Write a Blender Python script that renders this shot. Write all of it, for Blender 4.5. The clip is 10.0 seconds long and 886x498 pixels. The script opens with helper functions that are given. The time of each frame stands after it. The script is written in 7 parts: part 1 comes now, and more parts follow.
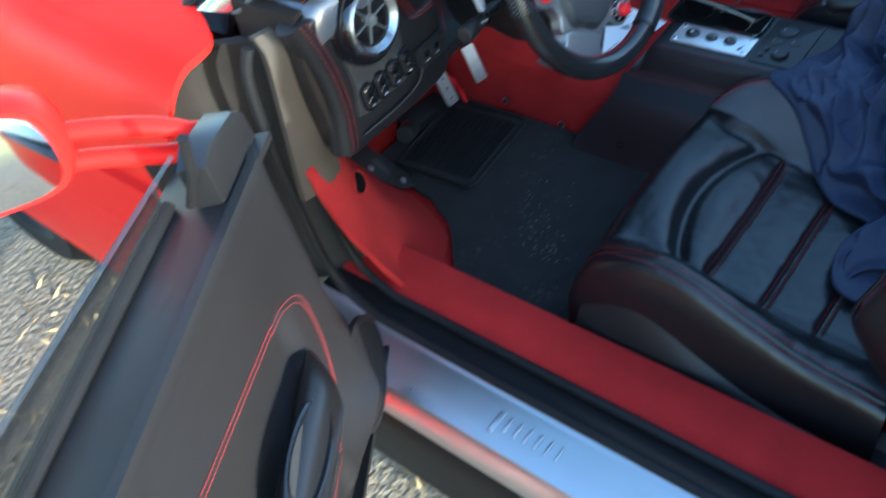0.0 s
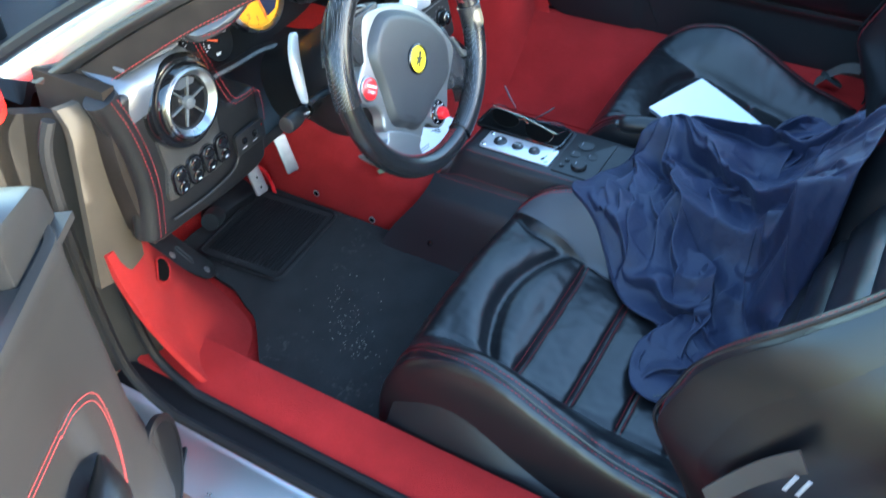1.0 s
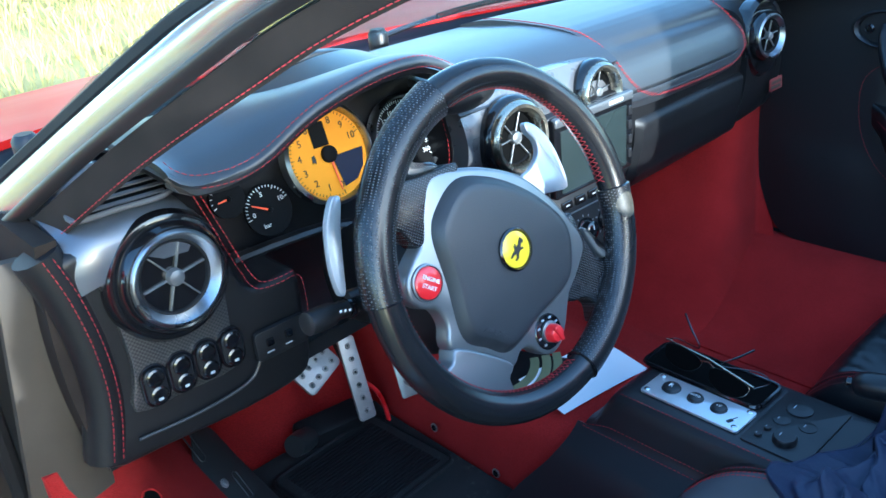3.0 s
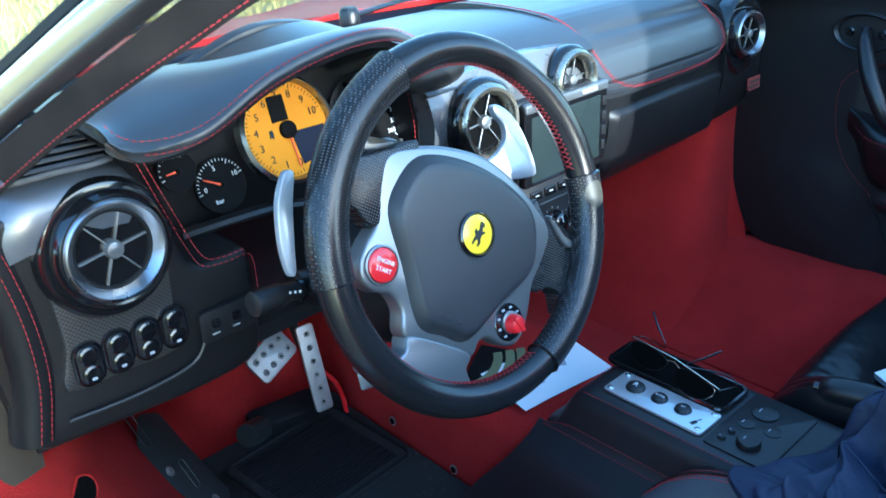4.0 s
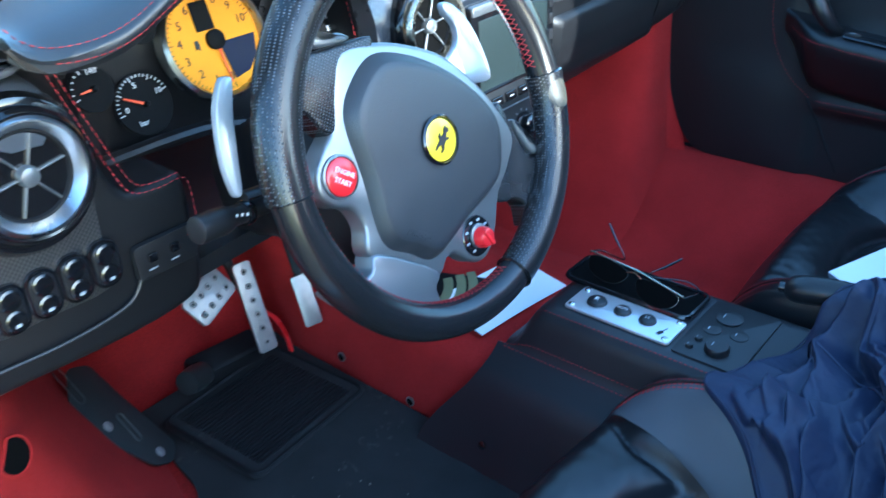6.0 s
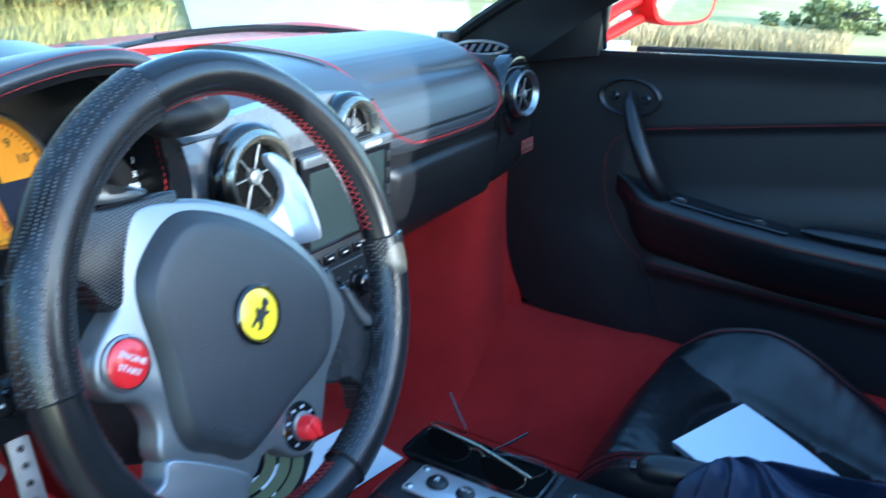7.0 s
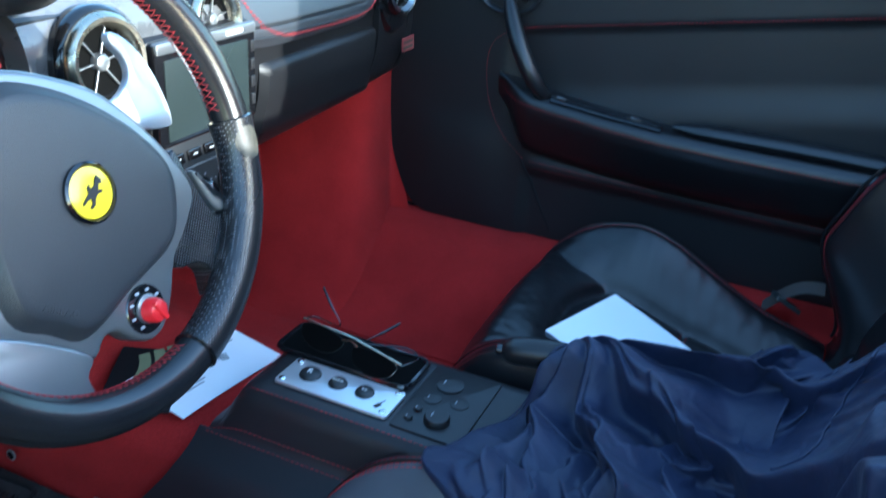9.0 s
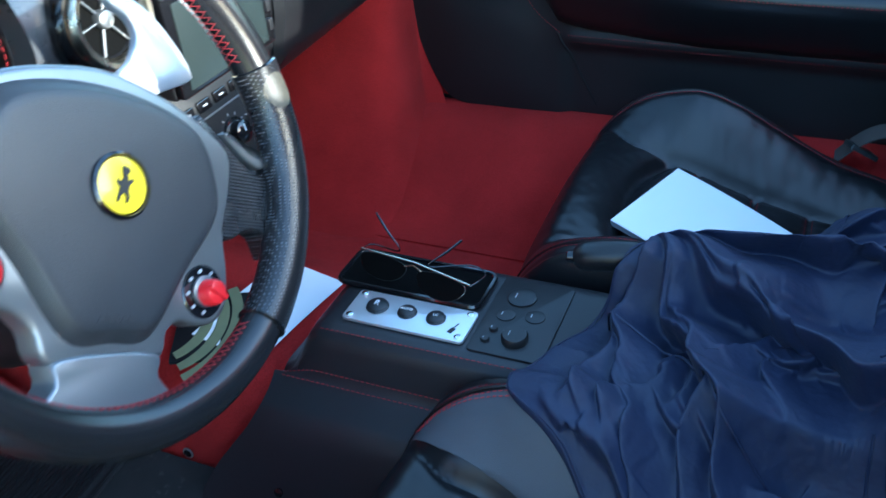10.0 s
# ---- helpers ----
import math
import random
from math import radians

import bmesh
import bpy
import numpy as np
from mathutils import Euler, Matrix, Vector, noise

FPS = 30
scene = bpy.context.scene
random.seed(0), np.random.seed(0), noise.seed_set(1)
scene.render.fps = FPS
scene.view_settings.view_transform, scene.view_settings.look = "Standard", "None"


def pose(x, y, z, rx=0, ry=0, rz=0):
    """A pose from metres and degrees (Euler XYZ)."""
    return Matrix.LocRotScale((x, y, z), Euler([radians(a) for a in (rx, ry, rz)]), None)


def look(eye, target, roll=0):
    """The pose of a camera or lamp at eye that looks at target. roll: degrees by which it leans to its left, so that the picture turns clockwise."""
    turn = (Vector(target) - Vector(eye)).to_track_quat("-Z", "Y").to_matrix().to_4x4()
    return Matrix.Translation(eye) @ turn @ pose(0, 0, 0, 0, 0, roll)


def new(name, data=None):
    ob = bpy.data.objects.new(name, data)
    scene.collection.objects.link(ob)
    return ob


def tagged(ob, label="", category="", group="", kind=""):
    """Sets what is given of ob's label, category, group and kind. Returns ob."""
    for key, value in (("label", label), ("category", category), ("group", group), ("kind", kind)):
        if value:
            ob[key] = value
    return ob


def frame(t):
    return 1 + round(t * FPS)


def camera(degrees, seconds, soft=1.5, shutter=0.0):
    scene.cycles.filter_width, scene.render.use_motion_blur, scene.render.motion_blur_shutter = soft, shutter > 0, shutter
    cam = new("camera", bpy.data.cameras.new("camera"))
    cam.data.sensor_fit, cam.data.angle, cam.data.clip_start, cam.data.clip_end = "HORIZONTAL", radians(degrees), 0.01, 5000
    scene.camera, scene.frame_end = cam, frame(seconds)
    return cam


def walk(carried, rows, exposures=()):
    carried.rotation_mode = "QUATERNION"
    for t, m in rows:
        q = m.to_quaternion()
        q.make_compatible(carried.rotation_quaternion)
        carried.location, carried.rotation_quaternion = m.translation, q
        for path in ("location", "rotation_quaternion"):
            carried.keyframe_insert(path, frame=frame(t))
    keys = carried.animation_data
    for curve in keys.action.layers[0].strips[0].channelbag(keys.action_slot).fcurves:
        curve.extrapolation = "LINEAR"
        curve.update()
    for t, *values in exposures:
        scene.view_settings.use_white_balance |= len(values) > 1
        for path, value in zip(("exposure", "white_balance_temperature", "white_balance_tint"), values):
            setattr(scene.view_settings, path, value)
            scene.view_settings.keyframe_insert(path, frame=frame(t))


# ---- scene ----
cam = camera(54.9, 10.0, shutter=0.5)
PATH = [
    (0, (-1.288, -0.668, 1.456), (-0.431, 0.437, 0.026), -18.2),
    (0.1, (-1.289, -0.664, 1.455), (-0.38, 0.419, 0.04), -16.6),
    (0.2, (-1.293, -0.656, 1.455), (-0.325, 0.391, 0.053), -14.2),
    (0.3, (-1.297, -0.648, 1.453), (-0.269, 0.357, 0.057), -11.7),
    (0.5, (-1.304, -0.641, 1.452), (-0.191, 0.277, 0.069), -7.7),
    (0.8, (-1.301, -0.630, 1.444), (-0.094, 0.187, 0.071), -4.1),
    (1, (-1.296, -0.627, 1.446), (-0.028, 0.155, 0.111), -2.1),
    (1.5, (-1.228, -0.592, 1.419), (0.078, 0.38, 0.257), -1.2),
    (2, (-1.012, -0.539, 1.276), (0.179, 0.711, 0.267), -4.1),
    (2.5, (-0.919, -0.551, 1.198), (0.222, 0.823, 0.3), -7.1),
    (2.7, (-0.913, -0.553, 1.192), (0.243, 0.831, 0.327), -6.8),
    (3.8, (-0.877, -0.539, 1.16), (0.335, 0.807, 0.311), -3.0),
    (4, (-0.872, -0.537, 1.153), (0.344, 0.796, 0.29), -2.6),
    (4.5, (-0.866, -0.535, 1.136), (0.356, 0.766, 0.233), -2.0),
    (5, (-0.878, -0.542, 1.129), (0.322, 0.747, 0.181), -2.4),
    (5.2, (-0.881, -0.541, 1.125), (0.304, 0.743, 0.151), -3.2),
    (6.3, (-0.848, -0.432, 1.087), (0.549, 0.644, 0.143), -1.2),
    (6.5, (-0.831, -0.413, 1.081), (0.654, 0.621, 0.228), 0.4),
    (7, (-0.773, -0.402, 1.081), (0.859, 0.517, 0.378), 2.8),
    (7.5, (-0.75, -0.413, 1.078), (0.934, 0.412, 0.383), 3.8),
    (8, (-0.752, -0.426, 1.07), (0.943, 0.341, 0.333), 4.3),
    (8.5, (-0.756, -0.441, 1.064), (0.946, 0.271, 0.294), 4.9),
    (9, (-0.76, -0.454, 1.054), (0.905, 0.236, 0.189), 4.5),
    (9.5, (-0.771, -0.413, 1.068), (0.787, 0.294, 0.032), 0.2),
    (10, (-0.698, -0.407, 1.074), (0.787, 0.313, -0.055), -5.2),
]
# the camera's own exposure and cool white balance
EXPOSURES = [(0.0, 3.1, 5150, 1), (0.3, 2.85, 5250, 1), (0.5, 3.1, 5350, 1), (1.0, 4.1, 5450, 1), (1.5, 4.12, 5300, 1), (2.0, 3.5, 5200, 1), (2.7, 3.05, 4700, 1),
             (4.5, 3.08, 4550, -2), (5.2, 3.2, 4550, -2), (6.5, 3.58, 4600, 0), (7.0, 3.0, 4550, 0), (7.5, 2.9, 4500, 0), (8.5, 2.95, 4700, 0), (9.0, 3.3, 4900, 0), (9.5, 3.62, 4950, 0), (10.0, 3.43, 5000, 0)]
walk(cam, [(t, look(eye, target, roll)) for t, eye, target, roll in PATH],
     EXPOSURES)


# ---------------------------------------------------------------- light
SUN_TO = Vector((-0.02, -1.0, 0.21)).normalized()
world = bpy.data.worlds.new("sky")
world.use_nodes = True
scene.world = world
wn = world.node_tree.nodes
sky = wn.new("ShaderNodeTexSky")
sky.sky_type = "NISHITA"
sky.sun_disc = False
sky.sun_elevation = math.asin(SUN_TO.z)
sky.sun_rotation = math.atan2(SUN_TO.x, SUN_TO.y)
wn["Background"].inputs["Strength"].default_value = 0.15
world.node_tree.links.new(sky.outputs["Color"], wn["Background"].inputs["Color"])
sun = new("sun", bpy.data.lights.new("sun", "SUN"))
sun.data.energy, sun.data.angle, sun.data.color = 1.6, radians(0.6), (1.0, 0.87, 0.70)
sun.matrix_world = look(SUN_TO * 30, (0, 0, 0.5))


# ---------------------------------------------------------------- materials
def material(name, color, rough=0.5, metal=0.0, vary=0.12, scale=9.0, fine=220.0, bump=0.15, depth=0.0006,
             pattern="noise", coat=0.0, spec=0.5, sheen=0.0, island=0.0):
    """Two scales of variation: broad wear in colour and gloss, fine grain in relief."""
    m = bpy.data.materials.new(name)
    m.use_nodes = True
    nt = m.node_tree
    b = nt.nodes["Principled BSDF"]
    link = nt.links.new
    tc = nt.nodes.new("ShaderNodeTexCoord")
    big = nt.nodes.new("ShaderNodeTexNoise")
    big.inputs["Scale"].default_value, big.inputs["Detail"].default_value = scale, 5
    link(tc.outputs["Object"], big.inputs["Vector"])
    mix = nt.nodes.new("ShaderNodeMix")
    mix.data_type = "RGBA"
    c = Vector(color)
    mix.inputs["A"].default_value = (*(c * (1 - vary)), 1)
    mix.inputs["B"].default_value = (*(c * (1 + vary)), 1)
    link(big.outputs["Fac"], mix.inputs["Factor"])
    link(mix.outputs["Result"], b.inputs["Base Color"])
    ramp = nt.nodes.new("ShaderNodeMapRange")
    ramp.inputs["To Min"].default_value, ramp.inputs["To Max"].default_value = max(rough - 0.08, 0.02), min(rough + 0.1, 1)
    link(big.outputs["Fac"], ramp.inputs["Value"])
    link(ramp.outputs["Result"], b.inputs["Roughness"])
    b.inputs["Metallic"].default_value = metal
    b.inputs["Specular IOR Level"].default_value = spec
    b.inputs["Coat Weight"].default_value = coat
    b.inputs["Coat Roughness"].default_value = 0.05
    b.inputs["Sheen Weight"].default_value = sheen
    if bump:
        if pattern == "grain":
            t = nt.nodes.new("ShaderNodeTexVoronoi")
            t.inputs["Scale"].default_value = fine
            out = t.outputs["Distance"]
        else:
            t = nt.nodes.new("ShaderNodeTexNoise")
            t.inputs["Scale"].default_value, t.inputs["Detail"].default_value = fine, 3
            out = t.outputs["Fac"]
        link(tc.outputs["Object"], t.inputs["Vector"])
        bp = nt.nodes.new("ShaderNodeBump")
        bp.inputs["Strength"].default_value, bp.inputs["Distance"].default_value = bump, depth
        link(out, bp.inputs["Height"])
        link(bp.outputs["Normal"], b.inputs["Normal"])
    return m


def shader(m):
    return m.node_tree.nodes["Principled BSDF"]


LEATHER = material("black leather", (0.0075, 0.0075, 0.0085), 0.31, vary=0.25, scale=6, fine=700, bump=0.10, pattern="grain", spec=0.45)
RIM_LEATHER = material("polished rim leather", (0.011, 0.011, 0.012), 0.21, vary=0.2, scale=12, fine=800, bump=0.08, pattern="grain")
CONSOLE_LEATHER = material("console leather", (0.014, 0.014, 0.016), 0.40, vary=0.25, scale=9, fine=900, bump=0.12, pattern="grain")
LEATHER_PAD = material("smooth black leather", (0.010, 0.010, 0.011), 0.42, vary=0.2, scale=7, fine=900, bump=0.1, pattern="grain", spec=0.29)
# lighter, bluer copy of the black leather: sky light put into its colour
DASH_LEATHER = material("sky-brightened dashboard leather", (0.026, 0.029, 0.034), 0.42, vary=0.16, scale=6, fine=900, bump=0.15, pattern="grain")
LEATHER_GREY = material("grey airbag leather", (0.025, 0.027, 0.031), 0.42, vary=0.12, scale=10, fine=900, bump=0.25, pattern="grain")
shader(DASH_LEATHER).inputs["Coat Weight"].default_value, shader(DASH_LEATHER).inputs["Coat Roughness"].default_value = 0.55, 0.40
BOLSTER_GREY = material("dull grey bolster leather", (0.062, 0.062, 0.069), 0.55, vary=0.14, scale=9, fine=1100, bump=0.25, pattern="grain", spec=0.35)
SUEDE = material("dark suede trim", (0.021, 0.016, 0.013), 0.85, vary=0.75, scale=14, fine=1500, bump=0.4, spec=0.12)
CARPET = material("red carpet", (0.42, 0.022, 0.021), 0.95, vary=0.34, scale=11, fine=700, bump=1.0, depth=0.003, sheen=0.02, spec=0.1)
_nt = CARPET.node_tree
_b = shader(CARPET)
_pile = _nt.nodes.new("ShaderNodeTexNoise")
_pile.inputs["Scale"].default_value, _pile.inputs["Detail"].default_value, _pile.inputs["Roughness"].default_value = 420, 4, 0.7
_mul = _nt.nodes.new("ShaderNodeMix")
_mul.data_type, _mul.blend_type = "RGBA", "MULTIPLY"
_mul.inputs["Factor"].default_value = 0.75
_rng = _nt.nodes.new("ShaderNodeMapRange")
_rng.inputs["From Min"].default_value, _rng.inputs["From Max"].default_value = 0.30, 0.62
_rng.inputs["To Min"].default_value, _rng.inputs["To Max"].default_value = 0.35, 1.15
_nt.links.new(_pile.outputs["Fac"], _rng.inputs["Value"])
_nt.links.new(_b.inputs["Base Color"].links[0].from_socket, _mul.inputs["A"])
_nt.links.new(_rng.outputs["Result"], _mul.inputs["B"])
_nt.links.new(_mul.outputs["Result"], _b.inputs["Base Color"])
RUBBER = material("black rubber", (0.009, 0.009, 0.010), 0.6, vary=0.3, scale=12, fine=400, bump=0.3, spec=0.2)
MAT_RUBBER = material("dusty black mat", (0.021, 0.021, 0.021), 0.88, vary=0.5, scale=18, fine=900, bump=0.8, depth=0.0015, spec=0.3)
PLASTIC = material("black plastic", (0.011, 0.011, 0.012), 0.38, vary=0.15, scale=15, fine=900, bump=0.15)
GLOSS = material("gloss black", (0.006, 0.006, 0.007), 0.12, vary=0.1, scale=10, bump=0, coat=0.5)
SATIN = material("satin silver", (0.21, 0.22, 0.23), 0.33, metal=0.7, vary=0.07, scale=20, fine=900, bump=0.05)
BRUSHED = material("brushed aluminium", (0.76, 0.77, 0.79), 0.46, metal=0.9, vary=0.08, scale=12, fine=300, bump=0.08)
CHROME = material("chrome", (0.75, 0.75, 0.77), 0.12, metal=1.0, vary=0.04, bump=0)
STEEL = material("scuffed steel", (0.42, 0.41, 0.39), 0.45, metal=0.85, vary=0.25, scale=60, fine=500, bump=0.1)
DARK_METAL = material("black painted steel", (0.022, 0.026, 0.026), 0.4, metal=0.2, vary=0.3, scale=40, fine=500, bump=0.1)
PAINT = material("red car paint", (0.62, 0.014, 0.010), 0.38, vary=0.05, scale=3, bump=0, coat=0.045, spec=0.05)
JAMB_DARK = material("dusty dark jamb paint", (0.024, 0.021, 0.018), 0.75, vary=0.45, scale=14, fine=600, bump=0.3, spec=0.2)
DOOR_LEATHER = material("black door leather", (0.0130, 0.0127, 0.0137), 0.42, vary=0.25, scale=5, fine=900, bump=0.12, pattern="grain", spec=0.35)
JAMB_TRIM = material("taupe trim", (0.055, 0.046, 0.036), 0.7, vary=0.3, scale=18, fine=900, bump=0.25, spec=0.2)
RED_PLASTIC = material("red plastic", (0.60, 0.015, 0.02), 0.28, vary=0.06, bump=0, coat=0.4)
RED_THREAD = material("red thread", (0.36, 0.022, 0.028), 0.8, vary=0.2, scale=200, fine=2000, bump=0.3)
YELLOW = material("yellow enamel", (0.85, 0.62, 0.015), 0.3, vary=0.04, bump=0, coat=0.5)
DIAL = material("amber dial", (0.80, 0.32, 0.006), 0.6, vary=0.05, bump=0, spec=0.15)
DIAL_BLACK = material("black dial", (0.004, 0.004, 0.0045), 0.6, vary=0.1, bump=0, spec=0.1)
PRINT = material("white print", (0.75, 0.75, 0.75), 0.6, vary=0.03, bump=0)
PRINT_GREY = material("grey print", (0.35, 0.36, 0.38), 0.6, vary=0.05, bump=0)
INK = material("black print", (0.012, 0.012, 0.012), 0.6, vary=0.05, bump=0)
NEEDLE = material("orange needle", (0.85, 0.10, 0.02), 0.5, vary=0.02, bump=0)
SCREEN = material("dark display", (0.020, 0.027, 0.026), 0.22, vary=0.1, bump=0)
BLUE_LCD = material("blue display", (0.006, 0.009, 0.030), 0.4, vary=0.1, bump=0, spec=0.15)
NAVY = material("navy cotton", (0.0085, 0.0125, 0.038), 0.60, vary=0.22, scale=16, fine=26, bump=0.75, depth=0.007, sheen=0.02, spec=0.45)
PAPER = material("white paper", (0.80, 0.81, 0.83), 0.6, vary=0.02, scale=5, fine=500, bump=0.03)
CARD = material("grey cardboard", (0.20, 0.21, 0.24), 0.7, vary=0.1, bump=0.05)
# a gloss black panel; its blue-grey base colour holds the sky's reflection
SKY_LACQUER = material("sky-tinted lacquer", (0.085, 0.095, 0.115), 0.34, metal=0.45, vary=0.12, scale=20, bump=0, coat=0.35, spec=0.8)
LENS_DARK = material("dark lens", (0.004, 0.004, 0.004), 0.10, vary=0.05, bump=0, spec=0.08)
VENT_RING = material("turned metal ring", (0.42, 0.43, 0.45), 0.28, metal=1.0, vary=0.06, scale=30, bump=0)
STICKER = material("faded red sticker", (0.16, 0.03, 0.03), 0.5, vary=0.15, scale=80, bump=0)
BELT = material("worn belt webbing", (0.060, 0.052, 0.046), 0.7, vary=0.2, scale=20, fine=700, bump=0.6)
# shade of deep openings, put as near-black into shallow discs and floors
RECESS_SHADE = material("near-black recess shade", (0.003, 0.003, 0.003), 0.9, vary=0.1, bump=0, spec=0.05)
DARK_CHROME = material("dark chrome", (0.55, 0.50, 0.40), 0.26, metal=1.0, vary=0.08, scale=30, bump=0)
GOLD = material("gold wire", (0.86, 0.76, 0.58), 0.22, metal=1.0, vary=0.05, bump=0)
BARK = material("bark", (0.09, 0.065, 0.045), 0.9, vary=0.4, scale=8, fine=40, bump=0.8, depth=0.02)
LEAF = material("leaves", (0.24, 0.15, 0.04), 0.7, vary=0.5, scale=2, bump=0)
REED = material("dry reeds", (0.46, 0.35, 0.18), 0.9, vary=0.35, scale=6, bump=0)
GRASS = material("grass blades", (0.52, 0.42, 0.13), 0.85, vary=0.5, scale=2, bump=0)
GREEN_BUSH = material("bush leaves", (0.20, 0.21, 0.07), 0.8, vary=0.5, scale=3, bump=0)
PALE_SAND = material("pale gravel", (0.88, 0.87, 0.83), 0.95, vary=0.08, scale=1.5, fine=30, bump=0.5, depth=0.02)
CRUMB = material("pale dirt", (0.24, 0.22, 0.18), 0.9, vary=0.3, scale=300, bump=0)
SILL_METAL = material("brushed sill aluminium", (0.48, 0.49, 0.51), 0.30, metal=0.9, vary=0.12, scale=10, fine=300, bump=0.08)
SURROUND = material("polished windscreen surround", (0.46, 0.47, 0.49), 0.20, metal=0.9, vary=0.06, scale=8, bump=0)
STITCH_GREY = material("olive rubber gaiter", (0.16, 0.17, 0.09), 0.6, vary=0.2, scale=30, fine=300, bump=0.2)


def dusted(m, color, amount, scale):
    """Crumbs of dust lying on a surface, as a second colour in sharp specks."""
    nt = m.node_tree
    b = shader(m)
    old = b.inputs["Base Color"].links[0].from_socket
    tc = nt.nodes.new("ShaderNodeTexCoord")
    n1 = nt.nodes.new("ShaderNodeTexNoise")
    n1.inputs["Scale"].default_value, n1.inputs["Detail"].default_value = scale, 8
    n2 = nt.nodes.new("ShaderNodeTexNoise")
    n2.inputs["Scale"].default_value = 5
    mul = nt.nodes.new("ShaderNodeMath")
    mul.operation = "MULTIPLY"
    ramp = nt.nodes.new("ShaderNodeMapRange")
    ramp.inputs["From Min"].default_value, ramp.inputs["From Max"].default_value = 0.36, 0.44
    ramp.inputs["To Max"].default_value = amount
    mix = nt.nodes.new("ShaderNodeMix")
    mix.data_type = "RGBA"
    mix.inputs["B"].default_value = (*color, 1)
    link = nt.links.new
    link(tc.outputs["Object"], n1.inputs["Vector"])
    link(tc.outputs["Object"], n2.inputs["Vector"])
    link(n1.outputs["Fac"], mul.inputs[0])
    link(n2.outputs["Fac"], mul.inputs[1])
    link(mul.outputs[0], ramp.inputs["Value"])
    link(ramp.outputs["Result"], mix.inputs["Factor"])
    link(old, mix.inputs["A"])
    link(mix.outputs["Result"], b.inputs["Base Color"])


dusted(MAT_RUBBER, (0.10, 0.094, 0.08), 0.4, 90)


def carbon(name):
    """Woven black fibre: a checker of two glosses under clear lacquer."""
    m = material(name, (0.020, 0.020, 0.022), 0.3, vary=0.1, bump=0, coat=0.5)
    nt = m.node_tree
    tc = nt.nodes.new("ShaderNodeTexCoord")
    ch = nt.nodes.new("ShaderNodeTexChecker")
    ch.inputs["Scale"].default_value = 420
    ch.inputs["Color1"].default_value = (0.010, 0.010, 0.011, 1)
    ch.inputs["Color2"].default_value = (0.055, 0.053, 0.05, 1)
    nt.links.new(tc.outputs["Object"], ch.inputs["Vector"])
    nt.links.new(ch.outputs["Color"], shader(m).inputs["Base Color"])
    return m


CARBON = carbon("carbon fibre")
CARBON_GREY = material("grey lacquered carbon", (0.075, 0.076, 0.080), 0.28, metal=0.0, vary=0.15, scale=40, fine=400, bump=0.05, coat=0.6)


def perforated(name):
    """Leather with rows of small punched holes, their sky glints painted as lighter dots."""
    m = material(name, (0.022, 0.022, 0.024), 0.26, vary=0.2, scale=8, bump=0)
    nt = m.node_tree
    tc = nt.nodes.new("ShaderNodeTexCoord")
    v = nt.nodes.new("ShaderNodeTexVoronoi")
    v.inputs["Scale"].default_value = 370
    v.inputs["Randomness"].default_value = 0.0
    ramp = nt.nodes.new("ShaderNodeMapRange")
    ramp.inputs["From Min"].default_value, ramp.inputs["From Max"].default_value = 0.22, 0.36
    mix = nt.nodes.new("ShaderNodeMix")
    mix.data_type = "RGBA"
    # hole colour paler than the leather, as a painted glint
    mix.inputs["A"].default_value = (0.13, 0.135, 0.15, 1)
    mix.inputs["B"].default_value = (0.010, 0.010, 0.011, 1)
    inv = nt.nodes.new("ShaderNodeMath")
    inv.operation = "SUBTRACT"
    inv.inputs[0].default_value = 1.0
    bp = nt.nodes.new("ShaderNodeBump")
    bp.inputs["Strength"].default_value, bp.inputs["Distance"].default_value = 1.0, 0.0016
    link = nt.links.new
    link(tc.outputs["Object"], v.inputs["Vector"])
    link(v.outputs["Distance"], ramp.inputs["Value"])
    link(ramp.outputs["Result"], mix.inputs["Factor"])
    link(mix.outputs["Result"], shader(m).inputs["Base Color"])
    link(ramp.outputs["Result"], inv.inputs[1])
    link(inv.outputs[0], bp.inputs["Height"])
    link(bp.outputs["Normal"], shader(m).inputs["Normal"])
    return m


PERFORATED = perforated("perforated leather")


def glass(name, tint):
    """A thin clear pane: the light goes straight through, the surface mirrors by its angle."""
    m = bpy.data.materials.new(name)
    m.use_nodes = True
    nt = m.node_tree
    nt.nodes.remove(shader(m))
    clear = nt.nodes.new("ShaderNodeBsdfTransparent")
    clear.inputs["Color"].default_value = (*tint, 1)
    gloss = nt.nodes.new("ShaderNodeBsdfGlossy")
    gloss.inputs["Roughness"].default_value = 0.02
    face = nt.nodes.new("ShaderNodeLayerWeight")
    face.inputs["Blend"].default_value = 0.5
    power = nt.nodes.new("ShaderNodeMath")
    power.operation = "POWER"
    power.inputs[1].default_value = 4.2
    fres = nt.nodes.new("ShaderNodeMath")
    fres.operation = "MULTIPLY_ADD"
    fres.inputs[1].default_value, fres.inputs[2].default_value = 0.88, 0.07
    nt.links.new(face.outputs["Facing"], power.inputs[0])
    nt.links.new(power.outputs[0], fres.inputs[0])
    mix = nt.nodes.new("ShaderNodeMixShader")
    nt.links.new(fres.outputs[0], mix.inputs[0])
    nt.links.new(clear.outputs[0], mix.inputs[1])
    nt.links.new(gloss.outputs[0], mix.inputs[2])
    nt.links.new(mix.outputs[0], nt.nodes["Material Output"].inputs["Surface"])
    return m


